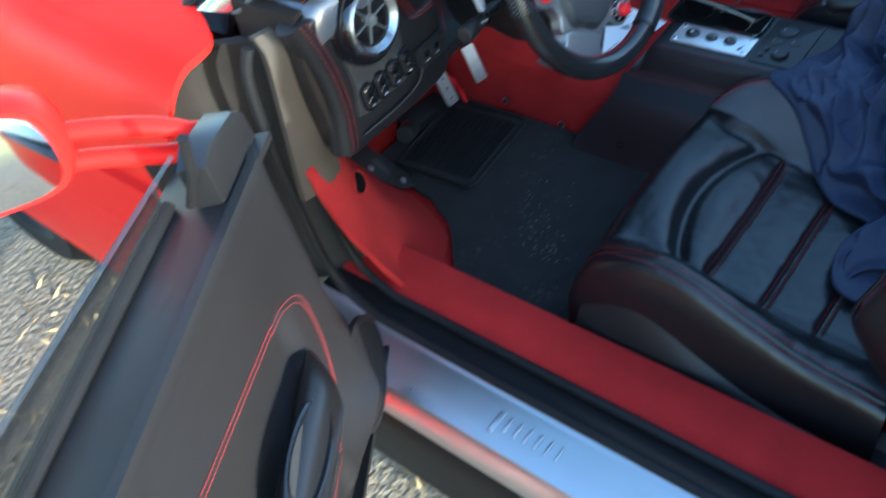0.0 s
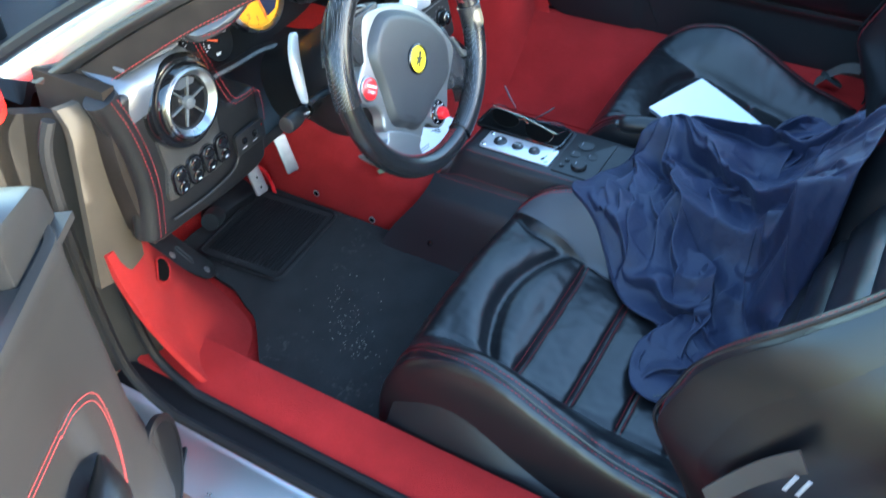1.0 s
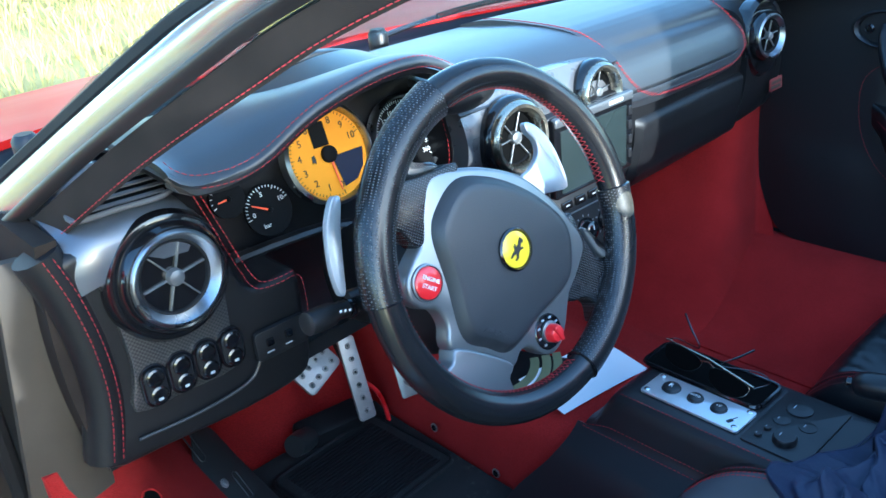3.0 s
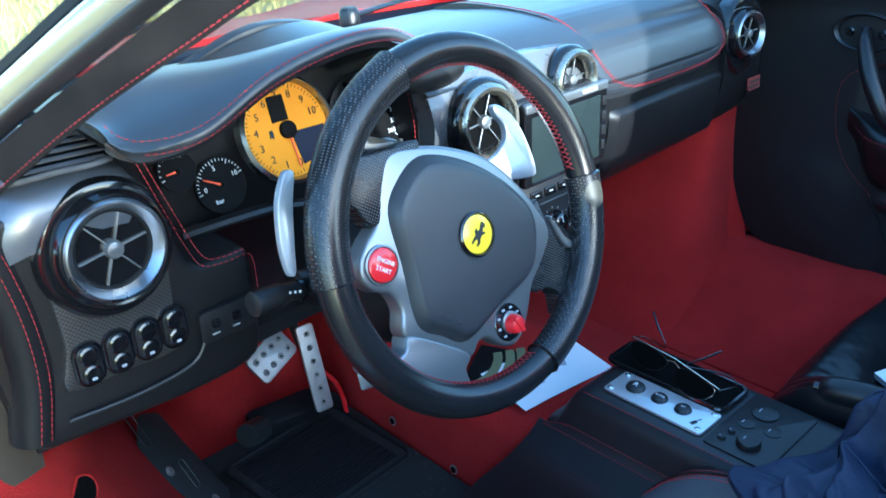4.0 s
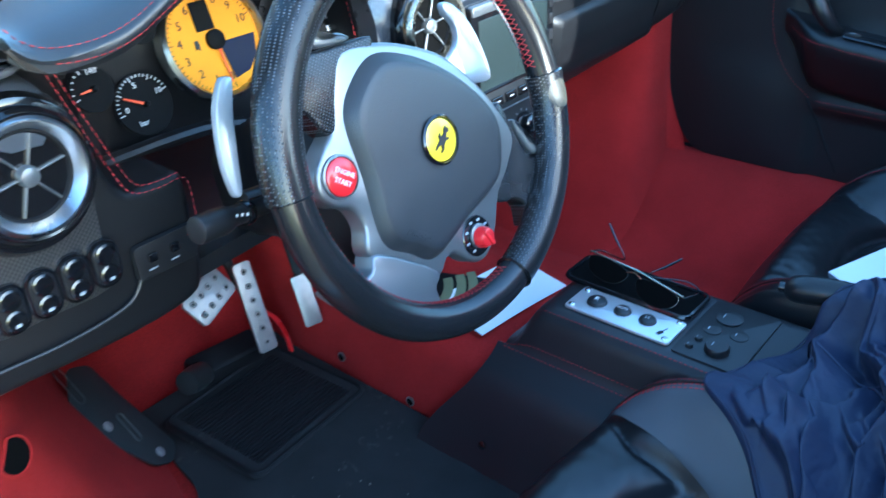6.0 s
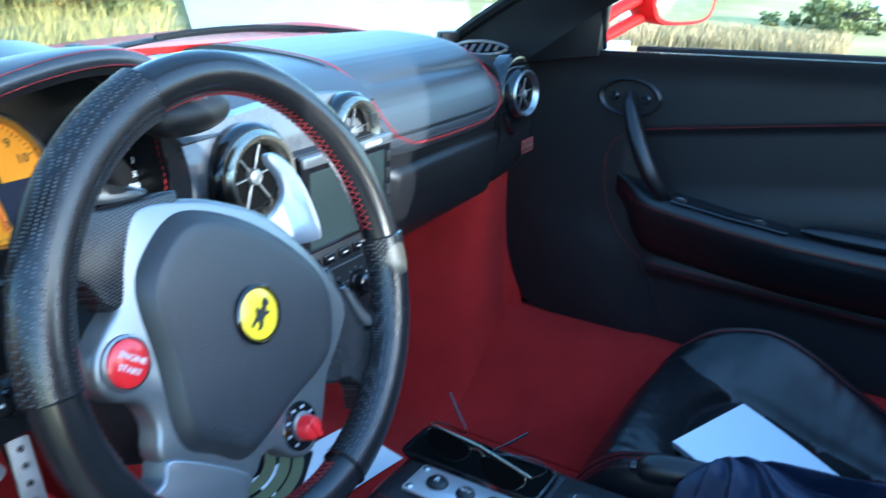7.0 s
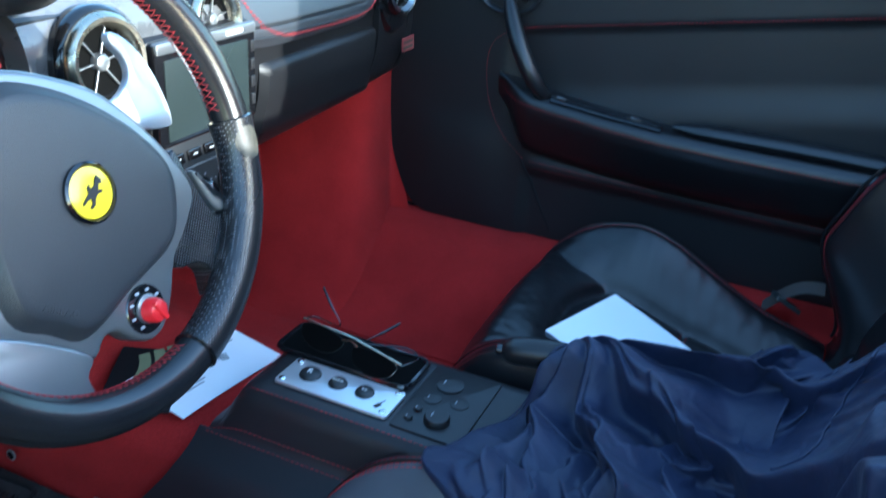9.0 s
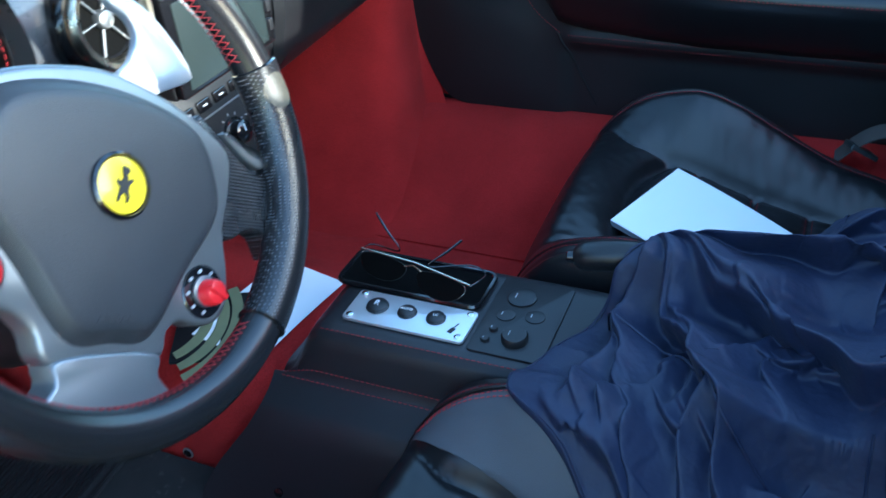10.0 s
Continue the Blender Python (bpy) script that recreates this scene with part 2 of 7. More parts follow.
GLASS = glass("car glass", (0.96, 0.985, 0.97))
WORN_GREY = material("worn pale print", (0.050, 0.044, 0.030), 0.48, vary=0.95, scale=300, fine=900, bump=0.4)
SILVER = material("bright silver paint", (0.52, 0.53, 0.56), 0.30, metal=0.5, vary=0.05, scale=20, bump=0)
MIRROR = material("mirror glass", (0.80, 0.82, 0.84), 0.03, metal=1.0, vary=0.01, bump=0)


def ground_material():
    m = material("sandy ground", (0.20, 0.16, 0.105), 0.95, vary=0.3, scale=3, fine=60, bump=0.9, depth=0.03)
    nt = m.node_tree
    b = shader(m)
    old = b.inputs["Base Color"].links[0].from_socket
    tc = nt.nodes.new("ShaderNodeTexCoord")
    link = nt.links.new
    n = nt.nodes.new("ShaderNodeTexNoise")
    n.inputs["Scale"].default_value, n.inputs["Detail"].default_value = 45, 9
    n.inputs["Roughness"].default_value = 0.8
    link(tc.outputs["Object"], n.inputs["Vector"])
    r = nt.nodes.new("ShaderNodeValToRGB")
    r.color_ramp.elements[0].position, r.color_ramp.elements[0].color = 0.36, (0.05, 0.042, 0.03, 1)
    r.color_ramp.elements[1].position, r.color_ramp.elements[1].color = 0.62, (0.42, 0.35, 0.24, 1)
    link(n.outputs["Fac"], r.inputs["Fac"])
    mx = nt.nodes.new("ShaderNodeMix")
    mx.data_type = "RGBA"
    mx.inputs["Factor"].default_value = 0.6
    link(old, mx.inputs["A"])
    link(r.outputs["Color"], mx.inputs["B"])
    # grassy farther from the track
    far = nt.nodes.new("ShaderNodeVectorMath")
    far.operation = "LENGTH"
    link(tc.outputs["Object"], far.inputs[0])
    fr = nt.nodes.new("ShaderNodeMapRange")
    fr.inputs["From Min"].default_value, fr.inputs["From Max"].default_value = 3.0, 4.5
    link(far.outputs["Value"], fr.inputs["Value"])
    g = nt.nodes.new("ShaderNodeTexNoise")
    g.inputs["Scale"].default_value, g.inputs["Detail"].default_value = 0.8, 8
    link(tc.outputs["Object"], g.inputs["Vector"])
    gr = nt.nodes.new("ShaderNodeValToRGB")
    gr.color_ramp.elements[0].position, gr.color_ramp.elements[0].color = 0.35, (0.42, 0.36, 0.11, 1)
    gr.color_ramp.elements[1].position, gr.color_ramp.elements[1].color = 0.65, (0.68, 0.56, 0.22, 1)
    link(g.outputs["Fac"], gr.inputs["Fac"])
    mx2 = nt.nodes.new("ShaderNodeMix")
    mx2.data_type = "RGBA"
    link(fr.outputs["Result"], mx2.inputs["Factor"])
    link(mx.outputs["Result"], mx2.inputs["A"])
    link(gr.outputs["Color"], mx2.inputs["B"])
    link(mx2.outputs["Result"], b.inputs["Base Color"])
    return m


GROUND = ground_material()

# ---------------------------------------------------------------- building helpers
INV = {}


def thing(name, label, category, m=None, base=None, group="", kind=""):
    """An Empty that holds parts. With m its parts are given in its own axes, with base in the world's."""
    ob = new(name)
    ob.empty_display_size = 0.05
    if m is not None:
        ob.matrix_world = m
        INV[ob] = Matrix.Identity(4)
    else:
        ob.matrix_world = Matrix.Translation(base)
        INV[ob] = Matrix.Translation(base).inverted()
    return tagged(ob, label, category, group, kind)


def part(name, bm, mat, parent=None, label="", smooth=40.0):
    bmesh.ops.recalc_face_normals(bm, faces=bm.faces)
    me = bpy.data.meshes.new(name)
    bm.to_mesh(me)
    bm.free()
    me.materials.append(mat)
    if smooth:
        me.shade_smooth()
        me.set_sharp_from_angle(angle=radians(smooth))
    ob = new(name, me)
    if parent is not None:
        ob.parent = parent
        if parent in INV:
            ob.matrix_parent_inverse = INV[parent]
    if label:
        ob["label"] = label
    if "stitching" in name:
        ob["kind"] = "stuff"
    return ob


def single(name, bm, mat, label, category, group="", kind="", smooth=40.0):
    return tagged(part(name, bm, mat, None, "", smooth), label, category, group, kind)


def curve(pts, n=6, closed=False):
    """A smooth line through the points."""
    p = [Vector(q) for q in pts]
    k = len(p)
    out = []
    for i in range(k if closed else k - 1):
        a, b, c, d = (p[(i + j) % k] if closed else p[min(max(i + j, 0), k - 1)] for j in (-1, 0, 1, 2))
        for s in range(n):
            t = s / n
            out.append(0.5 * ((2 * b) + (c - a) * t + (2 * a - 5 * b + 4 * c - d) * t * t + (3 * b - a - 3 * c + d) * t ** 3))
    if not closed:
        out.append(p[-1])
    return out


def rings(bm, loops, wrap=True, caps=True, around=False):
    """Skin between loops of equal length. wrap: each loop closes on itself; around: the last joins the first."""
    vs = [[bm.verts.new(q) for q in lp] for lp in loops]
    k = len(vs[0])
    for i in range(len(vs) if around else len(vs) - 1):
        a, b = vs[i], vs[(i + 1) % len(vs)]
        for j in range(k if wrap else k - 1):
            bm.faces.new((a[j], a[(j + 1) % k], b[(j + 1) % k], b[j]))
    if caps and wrap and not around:
        bm.faces.new(list(reversed(vs[0])))
        bm.faces.new(vs[-1])
    return bm


def tube(pts, r, seg=8, closed=False, flat=1.0, up=(0, 0, 1), bm=None):
    """A round or flattened bar along a line; r may be one radius or one for each point."""
    bm = bm or bmesh.new()
    p = [Vector(q) for q in pts]
    loops = []
    side = None
    for i, q in enumerate(p):
        a = p[i - 1] if (i > 0 or closed) else q
        b = p[(i + 1) % len(p)] if (i < len(p) - 1 or closed) else q
        d = (b - a).normalized()
        if side is None:
            u = Vector(up)
            if abs(u.dot(d)) > 0.95:
                u = Vector((1, 0, 0))
            side = d.cross(u).normalized()
        side = (side - d * side.dot(d)).normalized()
        over = side.cross(d)
        rr = r[i] if isinstance(r, (list, tuple)) else r
        loops.append([q + (side * math.cos(2 * math.pi * j / seg) + over * math.sin(2 * math.pi * j / seg) * flat) * rr for j in range(seg)])
    return rings(bm, loops, around=closed)


def lathe(profile, seg=40, m=None, bm=None, hollow=False):
    """Turns (radius, height) pairs about the z axis of m; closed at its last ring unless hollow."""
    bm = bm or bmesh.new()
    m = m or Matrix.Identity(4)
    loops = [[m @ Vector((r * math.cos(2 * math.pi * j / seg), r * math.sin(2 * math.pi * j / seg), h)) for j in range(seg)] for r, h in profile]
    rings(bm, loops, caps=False)
    if not hollow:
        bm.verts.ensure_lookup_table()
        bm.faces.new(bm.verts[len(bm.verts) - seg:])
    return bm


def slab(outline, depth, m=None, bevel=0.0, seg=2, bm=None):
    """A flat shape (x, y) with thickness along -z of m and rounded rims."""
    bm = bm or bmesh.new()
    m = m or Matrix.Identity(4)
    o = [Vector((q[0], q[1], 0)) for q in outline]
    c = sum(o, Vector()) / len(o)
    k = len(o)

    def inset(d):
        out = []
        for i in range(k):
            a, b, e = o[i - 1], o[i], o[(i + 1) % k]
            n1 = Vector((-(b - a).y, (b - a).x, 0)).normalized() if (b - a).length > 1e-9 else Vector()
            n2 = Vector((-(e - b).y, (e - b).x, 0)).normalized() if (e - b).length > 1e-9 else Vector()
            n = (n1 + n2)
            if n.length < 1e-6:
                n = n1
            n.normalize()
            out.append(b + n * d)
        return out

    area = sum(o[i - 1].x * o[i].y - o[i].x * o[i - 1].y for i in range(k))
    sign = 1 if area > 0 else -1
    loops = [[q + Vector((0, 0, -depth)) for q in o]]
    if bevel:
        for s in range(seg + 1):
            a = math.pi / 2 * s / seg
            loops.append([q + Vector((0, 0, -bevel * (1 - math.sin(a)))) for q in inset(sign * bevel * (1 - math.cos(a)))])
    else:
        loops.append(o)
    return rings(bm, [[m @ q for q in lp] for lp in loops])


def rounded(w, h, r, n=4):
    """The outline of a rectangle with round corners."""
    out = []
    for cx, cy, a0 in ((w / 2 - r, h / 2 - r, 0), (-w / 2 + r, h / 2 - r, 90), (-w / 2 + r, -h / 2 + r, 180), (w / 2 - r, -h / 2 + r, 270)):
        for i in range(n + 1):
            a = radians(a0 + 90 * i / n)
            out.append((cx + r * math.cos(a), cy + r * math.sin(a)))
    return out


def box(sx, sy, sz, m=None, r=0.004, bm=None):
    """A box with rounded edges, centred on m."""
    m = m or Matrix.Identity(4)
    return slab(rounded(sx, sy, min(r, sx / 2.01, sy / 2.01), 3), sz, m @ Matrix.Translation((0, 0, sz / 2)), min(r, sz / 2.2) * 0.7, 2, bm)


def sheet(fn, nu, nv, thick=0.0, down=None):
    """A surface over the unit square, given depth along its normals, or along one way."""
    bm = bmesh.new()
    g = [[bm.verts.new(fn(i / nu, j / nv)) for j in range(nv + 1)] for i in range(nu + 1)]
    for i in range(nu):
        for j in range(nv):
            bm.faces.new((g[i][j], g[i + 1][j], g[i + 1][j + 1], g[i][j + 1]))
    if thick:
        bm.normal_update()
        back = [[bm.verts.new(v.co + (Vector(down) if down else -v.normal) * thick) for v in row] for row in g]
        for i in range(nu):
            for j in range(nv):
                bm.faces.new((back[i][j], back[i][j + 1], back[i + 1][j + 1], back[i + 1][j]))
        for i in range(nu):
            for j in (0, nv):
                bm.faces.new((g[i][j], back[i][j], back[i + 1][j], g[i + 1][j]))
        for j in range(nv):
            for i in (0, nu):
                bm.faces.new((g[i][j], g[i][j + 1], back[i][j + 1], back[i][j]))
    return bm


def stitches(lines, gap=0.0068, length=0.0048, r=0.00050):
    """Rows of single raised thread stitches along lines, joined."""
    bm = bmesh.new()
    for pts in lines:
        p = [Vector(q) for q in pts]
        along = [0.0]
        for a, b in zip(p, p[1:]):
            along.append(along[-1] + (b - a).length)
        d, i = 0.0, 0
        while d + length < along[-1]:
            ends = []
            for e in (d, d + length):
                i = max(j for j in range(len(p) - 1) if along[j] <= e + 1e-9)
                t = (e - along[i]) / max(along[i + 1] - along[i], 1e-9)
                ends.append(p[i].lerp(p[i + 1], t))
            tube([ends[0], ends[0].lerp(ends[1], 0.5), ends[1]], [r * 0.6, r, r * 0.6], 5, bm=bm)
            d += gap
    return bm


def lettering(text, size, m, mat, parent, name="lettering", depth=0.0004, label=""):
    """Words in the built-in font as a mesh, centred on m and facing its z axis."""
    cu = bpy.data.curves.new(name, "FONT")
    cu.body, cu.size, cu.extrude, cu.align_x, cu.align_y = text, size, depth, "CENTER", "CENTER"
    cu.resolution_u = 2
    tmp = bpy.data.objects.new(name, cu)
    scene.collection.objects.link(tmp)
    bpy.context.view_layer.update()
    me = bpy.data.meshes.new_from_object(tmp.evaluated_get(bpy.context.evaluated_depsgraph_get()))
    bpy.data.objects.remove(tmp)
    me.transform(m)
    me.materials.clear()
    me.materials.append(mat)
    me.name = name
    ob = new(name, me)
    ob.parent = parent
    if parent in INV:
        ob.matrix_parent_inverse = INV[parent]
    if label:
        ob["label"] = label
    return ob


def facing(origin, normal, up=(0, 0, 1)):
    """Axes with z along normal and y as near to up as can be."""
    z = Vector(normal).normalized()
    x = Vector(up).cross(z).normalized()
    y = z.cross(x)
    m = Matrix((x, y, z)).transposed().to_4x4()
    m.translation = Vector(origin)
    return m


def bump01(x, c, w):
    return math.exp(-((x - c) / w) ** 2)


def ease(x, a, b):
    t = min(max((x - a) / (b - a), 0), 1)
    return t * t * (3 - 2 * t)


# ---------------------------------------------------------------- surroundings
bm = bmesh.new()
grid_r = [0, 1, 2, 3, 4.5, 6, 8, 11, 15, 22, 35, 60, 120, 300, 900, 2500]
loops = []
for r in grid_r[1:]:
    loops.append([(r * math.cos(a), r * math.sin(a), (noise.noise((r * math.cos(a) * 0.7, r * math.sin(a) * 0.7, 0)) * 0.05 if 3 < r < 30 else 0)
                   + (0.02 * max(0, r - 8) if 8 < r < 40 else (0.64 if r >= 40 else 0))) for a in (2 * math.pi * j / 64 for j in range(64))])
rings(bm, loops, caps=False)
c0 = bm.verts.new((0, 0, 0))
bm.verts.ensure_lookup_table()
for j in range(64):
    bm.faces.new((c0, bm.verts[j], bm.verts[(j + 1) % 64]))
single("ground", bm, GROUND, "sandy track with dry grass and leaf litter", "ground", kind="structure", smooth=60)


def blades(seed, n, place, height, width, lean):
    rnd = random.Random(seed)
    verts, faces = [], []
    for _ in range(n):
        x, y, z = place(rnd)
        a, h = rnd.uniform(0, math.pi), height * rnd.uniform(0.5, 1.2)
        lx, ly = rnd.gauss(0, lean) * h, rnd.gauss(0, lean) * h
        w = width * rnd.uniform(0.6, 1.4)
        dx, dy = w * math.cos(a), w * math.sin(a)
        i = len(verts)
        verts += [(x - dx, y - dy, z), (x + dx, y + dy, z), (x + dx * 0.7 + lx * 0.4, y + dy * 0.7 + ly * 0.4, z + h * 0.6),
                  (x - dx * 0.7 + lx * 0.4, y - dy * 0.7 + ly * 0.4, z + h * 0.6), (x + lx, y + ly, z + h)]
        faces += [(i, i + 1, i + 2, i + 3), (i + 3, i + 2, i + 4)]
    return verts, faces


def stuff(name, verts, faces, mat, label, category):
    me = bpy.data.meshes.new(name)
    me.from_pydata(verts, [], faces)
    me.materials.append(mat)
    return tagged(new(name, me), label, category, kind="stuff")


def rim_height(x, y):
    r = math.hypot(x, y)
    return 0.02 * max(0, r - 8) if r < 40 else 0.64


def in_sector(a0, a1, r0, r1):
    def place(rnd):
        a, r = radians(rnd.uniform(a0, a1)), rnd.uniform(r0, r1)
        x, y = r * math.cos(a), r * math.sin(a)
        return x, y, rim_height(x, y) - 0.03
    return place


stuff("reeds", *blades(3, 9500, in_sector(3.2, 19, 8.7, 10.2), 0.19, 0.006, 0.25), REED, "pale dry reeds along the field", "reeds")
stuff("tall_grass", *blades(4, 14000, in_sector(49, 150, 3.6, 12), 0.22, 0.006, 0.35), GRASS, "sunlit yellow-green meadow grass", "grass")
stuff("litter", *blades(5, 2500, lambda rnd: (rnd.uniform(-3.2, -0.9), rnd.uniform(-1.5, 3), 0.0), 0.018, 0.006, 1.5), REED, "dry leaves and twigs on sand", "leaf litter")


def bush(name, x, y, rx, rz, seed, mat, label):
    rnd = random.Random(seed)
    ob = thing(name, label, "bush", base=(x, y, rim_height(x, y)))
    z0 = rim_height(x, y) - 0.05
    bmt = bmesh.new()
    for _ in range(9):
        a, h = rnd.uniform(0, 6.28), rz * rnd.uniform(0.6, 1.0)
        e = Vector((x + rx * 0.6 * math.cos(a), y + rx * 0.6 * math.sin(a), z0 + h))
        tube([(x, y, z0), Vector((x, y, z0)).lerp(e, 0.5) + Vector((0, 0, 0.1)), e], [0.025, 0.015, 0.006], 5, bm=bmt)
    part("stem", bmt, BARK, ob)
    verts, faces = [], []
    clumps = [(rnd.gauss(0, rx * 0.45), rnd.gauss(0, rx * 0.45), rz * rnd.uniform(0.15, 0.95), rnd.uniform(0.15, 0.35) * rz) for _ in range(26)]
    for _ in range(2600):
        cx, cy, cz, cr = rnd.choice(clumps)
        cz *= max(0.25, 1 - (math.hypot(cx, cy) / (rx * 1.3)) ** 2)
        p = Vector((x + cx + rnd.gauss(0, cr * 0.6), y + cy + rnd.gauss(0, cr * 0.6), z0 + max(0.02, cz + rnd.gauss(0, cr * 0.45))))
        u = Vector((rnd.gauss(0, 1), rnd.gauss(0, 1), rnd.gauss(0, 1))).normalized() * rnd.uniform(0.03, 0.06)
        w = u.cross(Vector((rnd.gauss(0, 1), rnd.gauss(0, 1), rnd.gauss(0, 1)))).normalized() * 0.022
        i = len(verts)
        verts += [p - u, p + w, p + u, p - w]
        faces.append((i, i + 1, i + 2, i + 3))
    me = bpy.data.meshes.new("foliage")
    me.from_pydata(verts, [], faces)
    me.materials.append(mat)
    crown = new("foliage", me)
    crown.parent, crown.matrix_parent_inverse = ob, INV[ob]
    return ob


bush("bush", 11.8, 0.9, 0.9, 0.36, 11, GREEN_BUSH, "low green bush beside the reeds")
bush("bush", 3.4, 8.5, 1.0, 1.3, 12, GREEN_BUSH, "green-yellow shrub in front of the car")
bush("bush", 1.3, 10.5, 1.3, 1.5, 13, GREEN_BUSH, "dark green shrub at the meadow edge")
bush("bush", -2.2, 12.5, 1.6, 1.7, 14, GREEN_BUSH, "dark green shrub at the meadow edge")
bush("bush", 5.2, 10.0, 1.4, 1.1, 15, REED, "dry brown shrub in front of the car")
bush("bush", 6.3, 8.2, 0.7, 0.9, 16, GREEN_BUSH, "green-yellow shrub beside the gravel")
bush("bush", 5.6, 8.6, 0.8, 1.2, 17, LEAF, "brown leafy shrub beside the gravel")
bush("bush", 4.9, 9.0, 0.9, 1.1, 18, GREEN_BUSH, "green-yellow shrub beside the gravel")


def tree(x, y, h, r, seed, label):
    rnd = random.Random(seed)
    z0 = rim_height(x, y) - 0.1
    ob = thing("tree", label, "tree", base=(x, y, z0))
    bmt = bmesh.new()
    top = Vector((x + 0.3, y + 0.2, z0 + h))
    base = Vector((x, y, z0))
    tube([base.lerp(top, t) + Vector((0.06 * math.sin(5 * t), 0.05 * math.cos(4 * t), 0)) for t in (0, 0.05, 0.2, 0.4, 0.6, 0.8, 1)],
         [r * 1.35, r * 1.05, r * 0.95, r * 0.85, r * 0.6, r * 0.35, r * 0.1], 12, bm=bmt)
    tips = []
    for i in range(16):
        t = rnd.uniform(0.38, 0.95)
        a = rnd.uniform(0, 6.28)
        s = base.lerp(top, t)
        e = s + Vector((math.cos(a), math.sin(a), rnd.uniform(0.2, 0.8))) * h * 0.25 * (1.25 - t)
        tube([s, s.lerp(e, 0.5) + Vector((0, 0, 0.1)), e], [r * 0.35 * (1.2 - t), r * 0.2 * (1.2 - t), 0.01], 6, bm=bmt)
        tips += [e, s.lerp(e, 0.7)]
    part("trunk", bmt, BARK, ob)
    verts, faces = [], []
    for _ in range(8000):
        p = rnd.choice(tips) + Vector((rnd.gauss(0, 0.5), rnd.gauss(0, 0.5), rnd.gauss(0, 0.4)))
        u = Vector((rnd.gauss(0, 1), rnd.gauss(0, 1), rnd.gauss(0, 1))).normalized() * rnd.uniform(0.08, 0.16)
        w = u.cross(Vector((rnd.gauss(0, 1), rnd.gauss(0, 1), rnd.gauss(0, 1)))).normalized() * 0.07
        i = len(verts)
        verts += [p - u, p + w, p + u, p - w]
        faces.append((i, i + 1, i + 2, i + 3))
    me = bpy.data.meshes.new("crown")
    me.from_pydata(verts, [], faces)
    me.materials.append(LEAF)
    crown = new("crown", me)
    crown.parent, crown.matrix_parent_inverse = ob, INV[ob]
    return ob


for i, (x, y, h) in enumerate([(-7, 20, 9), (-1, 22, 11), (5, 21, 10), (-13, 18, 10), (-9.5, 12.5, 10), (-5.5, 11.5, 11), (-1.8, 13, 11.5), (1.8, 12, 10.5), (5.4, 13.5, 11)]):
    tree(x, y, h, 0.22, 40 + i, "autumn tree with thin yellow-green leaves at the meadow edge")

def track(u, v):
    r, a = 4.5 + 7.5 * u, radians(17 + 31 * v)
    x, y = r * math.cos(a), r * math.sin(a)
    return Vector((x, y, rim_height(x, y) + 0.022 + 0.006 * math.sin(9 * a)))


single("gravel_track", sheet(track, 14, 14, 0.02, (0, 0, -1)), PALE_SAND, "pale sunlit gravel in front of the car", "gravel", kind="structure")
single("gravel_lot", sheet(lambda u, v: Vector((11.2 + 60 * u, -40 + 90 * v, 0.06 + 1.2 * u)), 12, 16, 0.02, (0, 0, -1)), PALE_SAND, "pale sunlit gravel beyond the reeds", "gravel", kind="structure")

# ---------------------------------------------------------------- car shell
car = thing("sports_car", "red two-seat sports car with its driver door open", "car", base=(0, 0, 0))
WIND_BASE = 0.55


def windscreen_y(x):
    return WIND_BASE - 0.40 * x * x


PILLAR_IN = [(0.703, 0.252, 0.874), (0.652, 0.112, 0.967), (0.611, -0.025, 1.042), (0.583, -0.123, 1.091), (0.54, -0.32, 1.165)]
PILLAR_OUT = [(0.725, 0.478, 0.856), (0.672, 0.35, 0.936), (0.612, 0.155, 1.047), (0.588, 0.07, 1.090), (0.545, -0.12, 1.165)]


def pillar_point(s, t, side, lift=0.0):
    a, b = curve(PILLAR_IN, 6), curve(PILLAR_OUT, 6)
    k = min(int(s * 24), 23)
    f = s * 24 - k
    p = a[k].lerp(a[k + 1], f).lerp(b[k].lerp(b[k + 1], f), t)
    n = Vector((0.875, 0, 0.48))
    p += n * (0.012 * math.sin(math.pi * min(max(t, 0), 1)) + lift)
    return Vector((side * p.x, p.y, p.z))


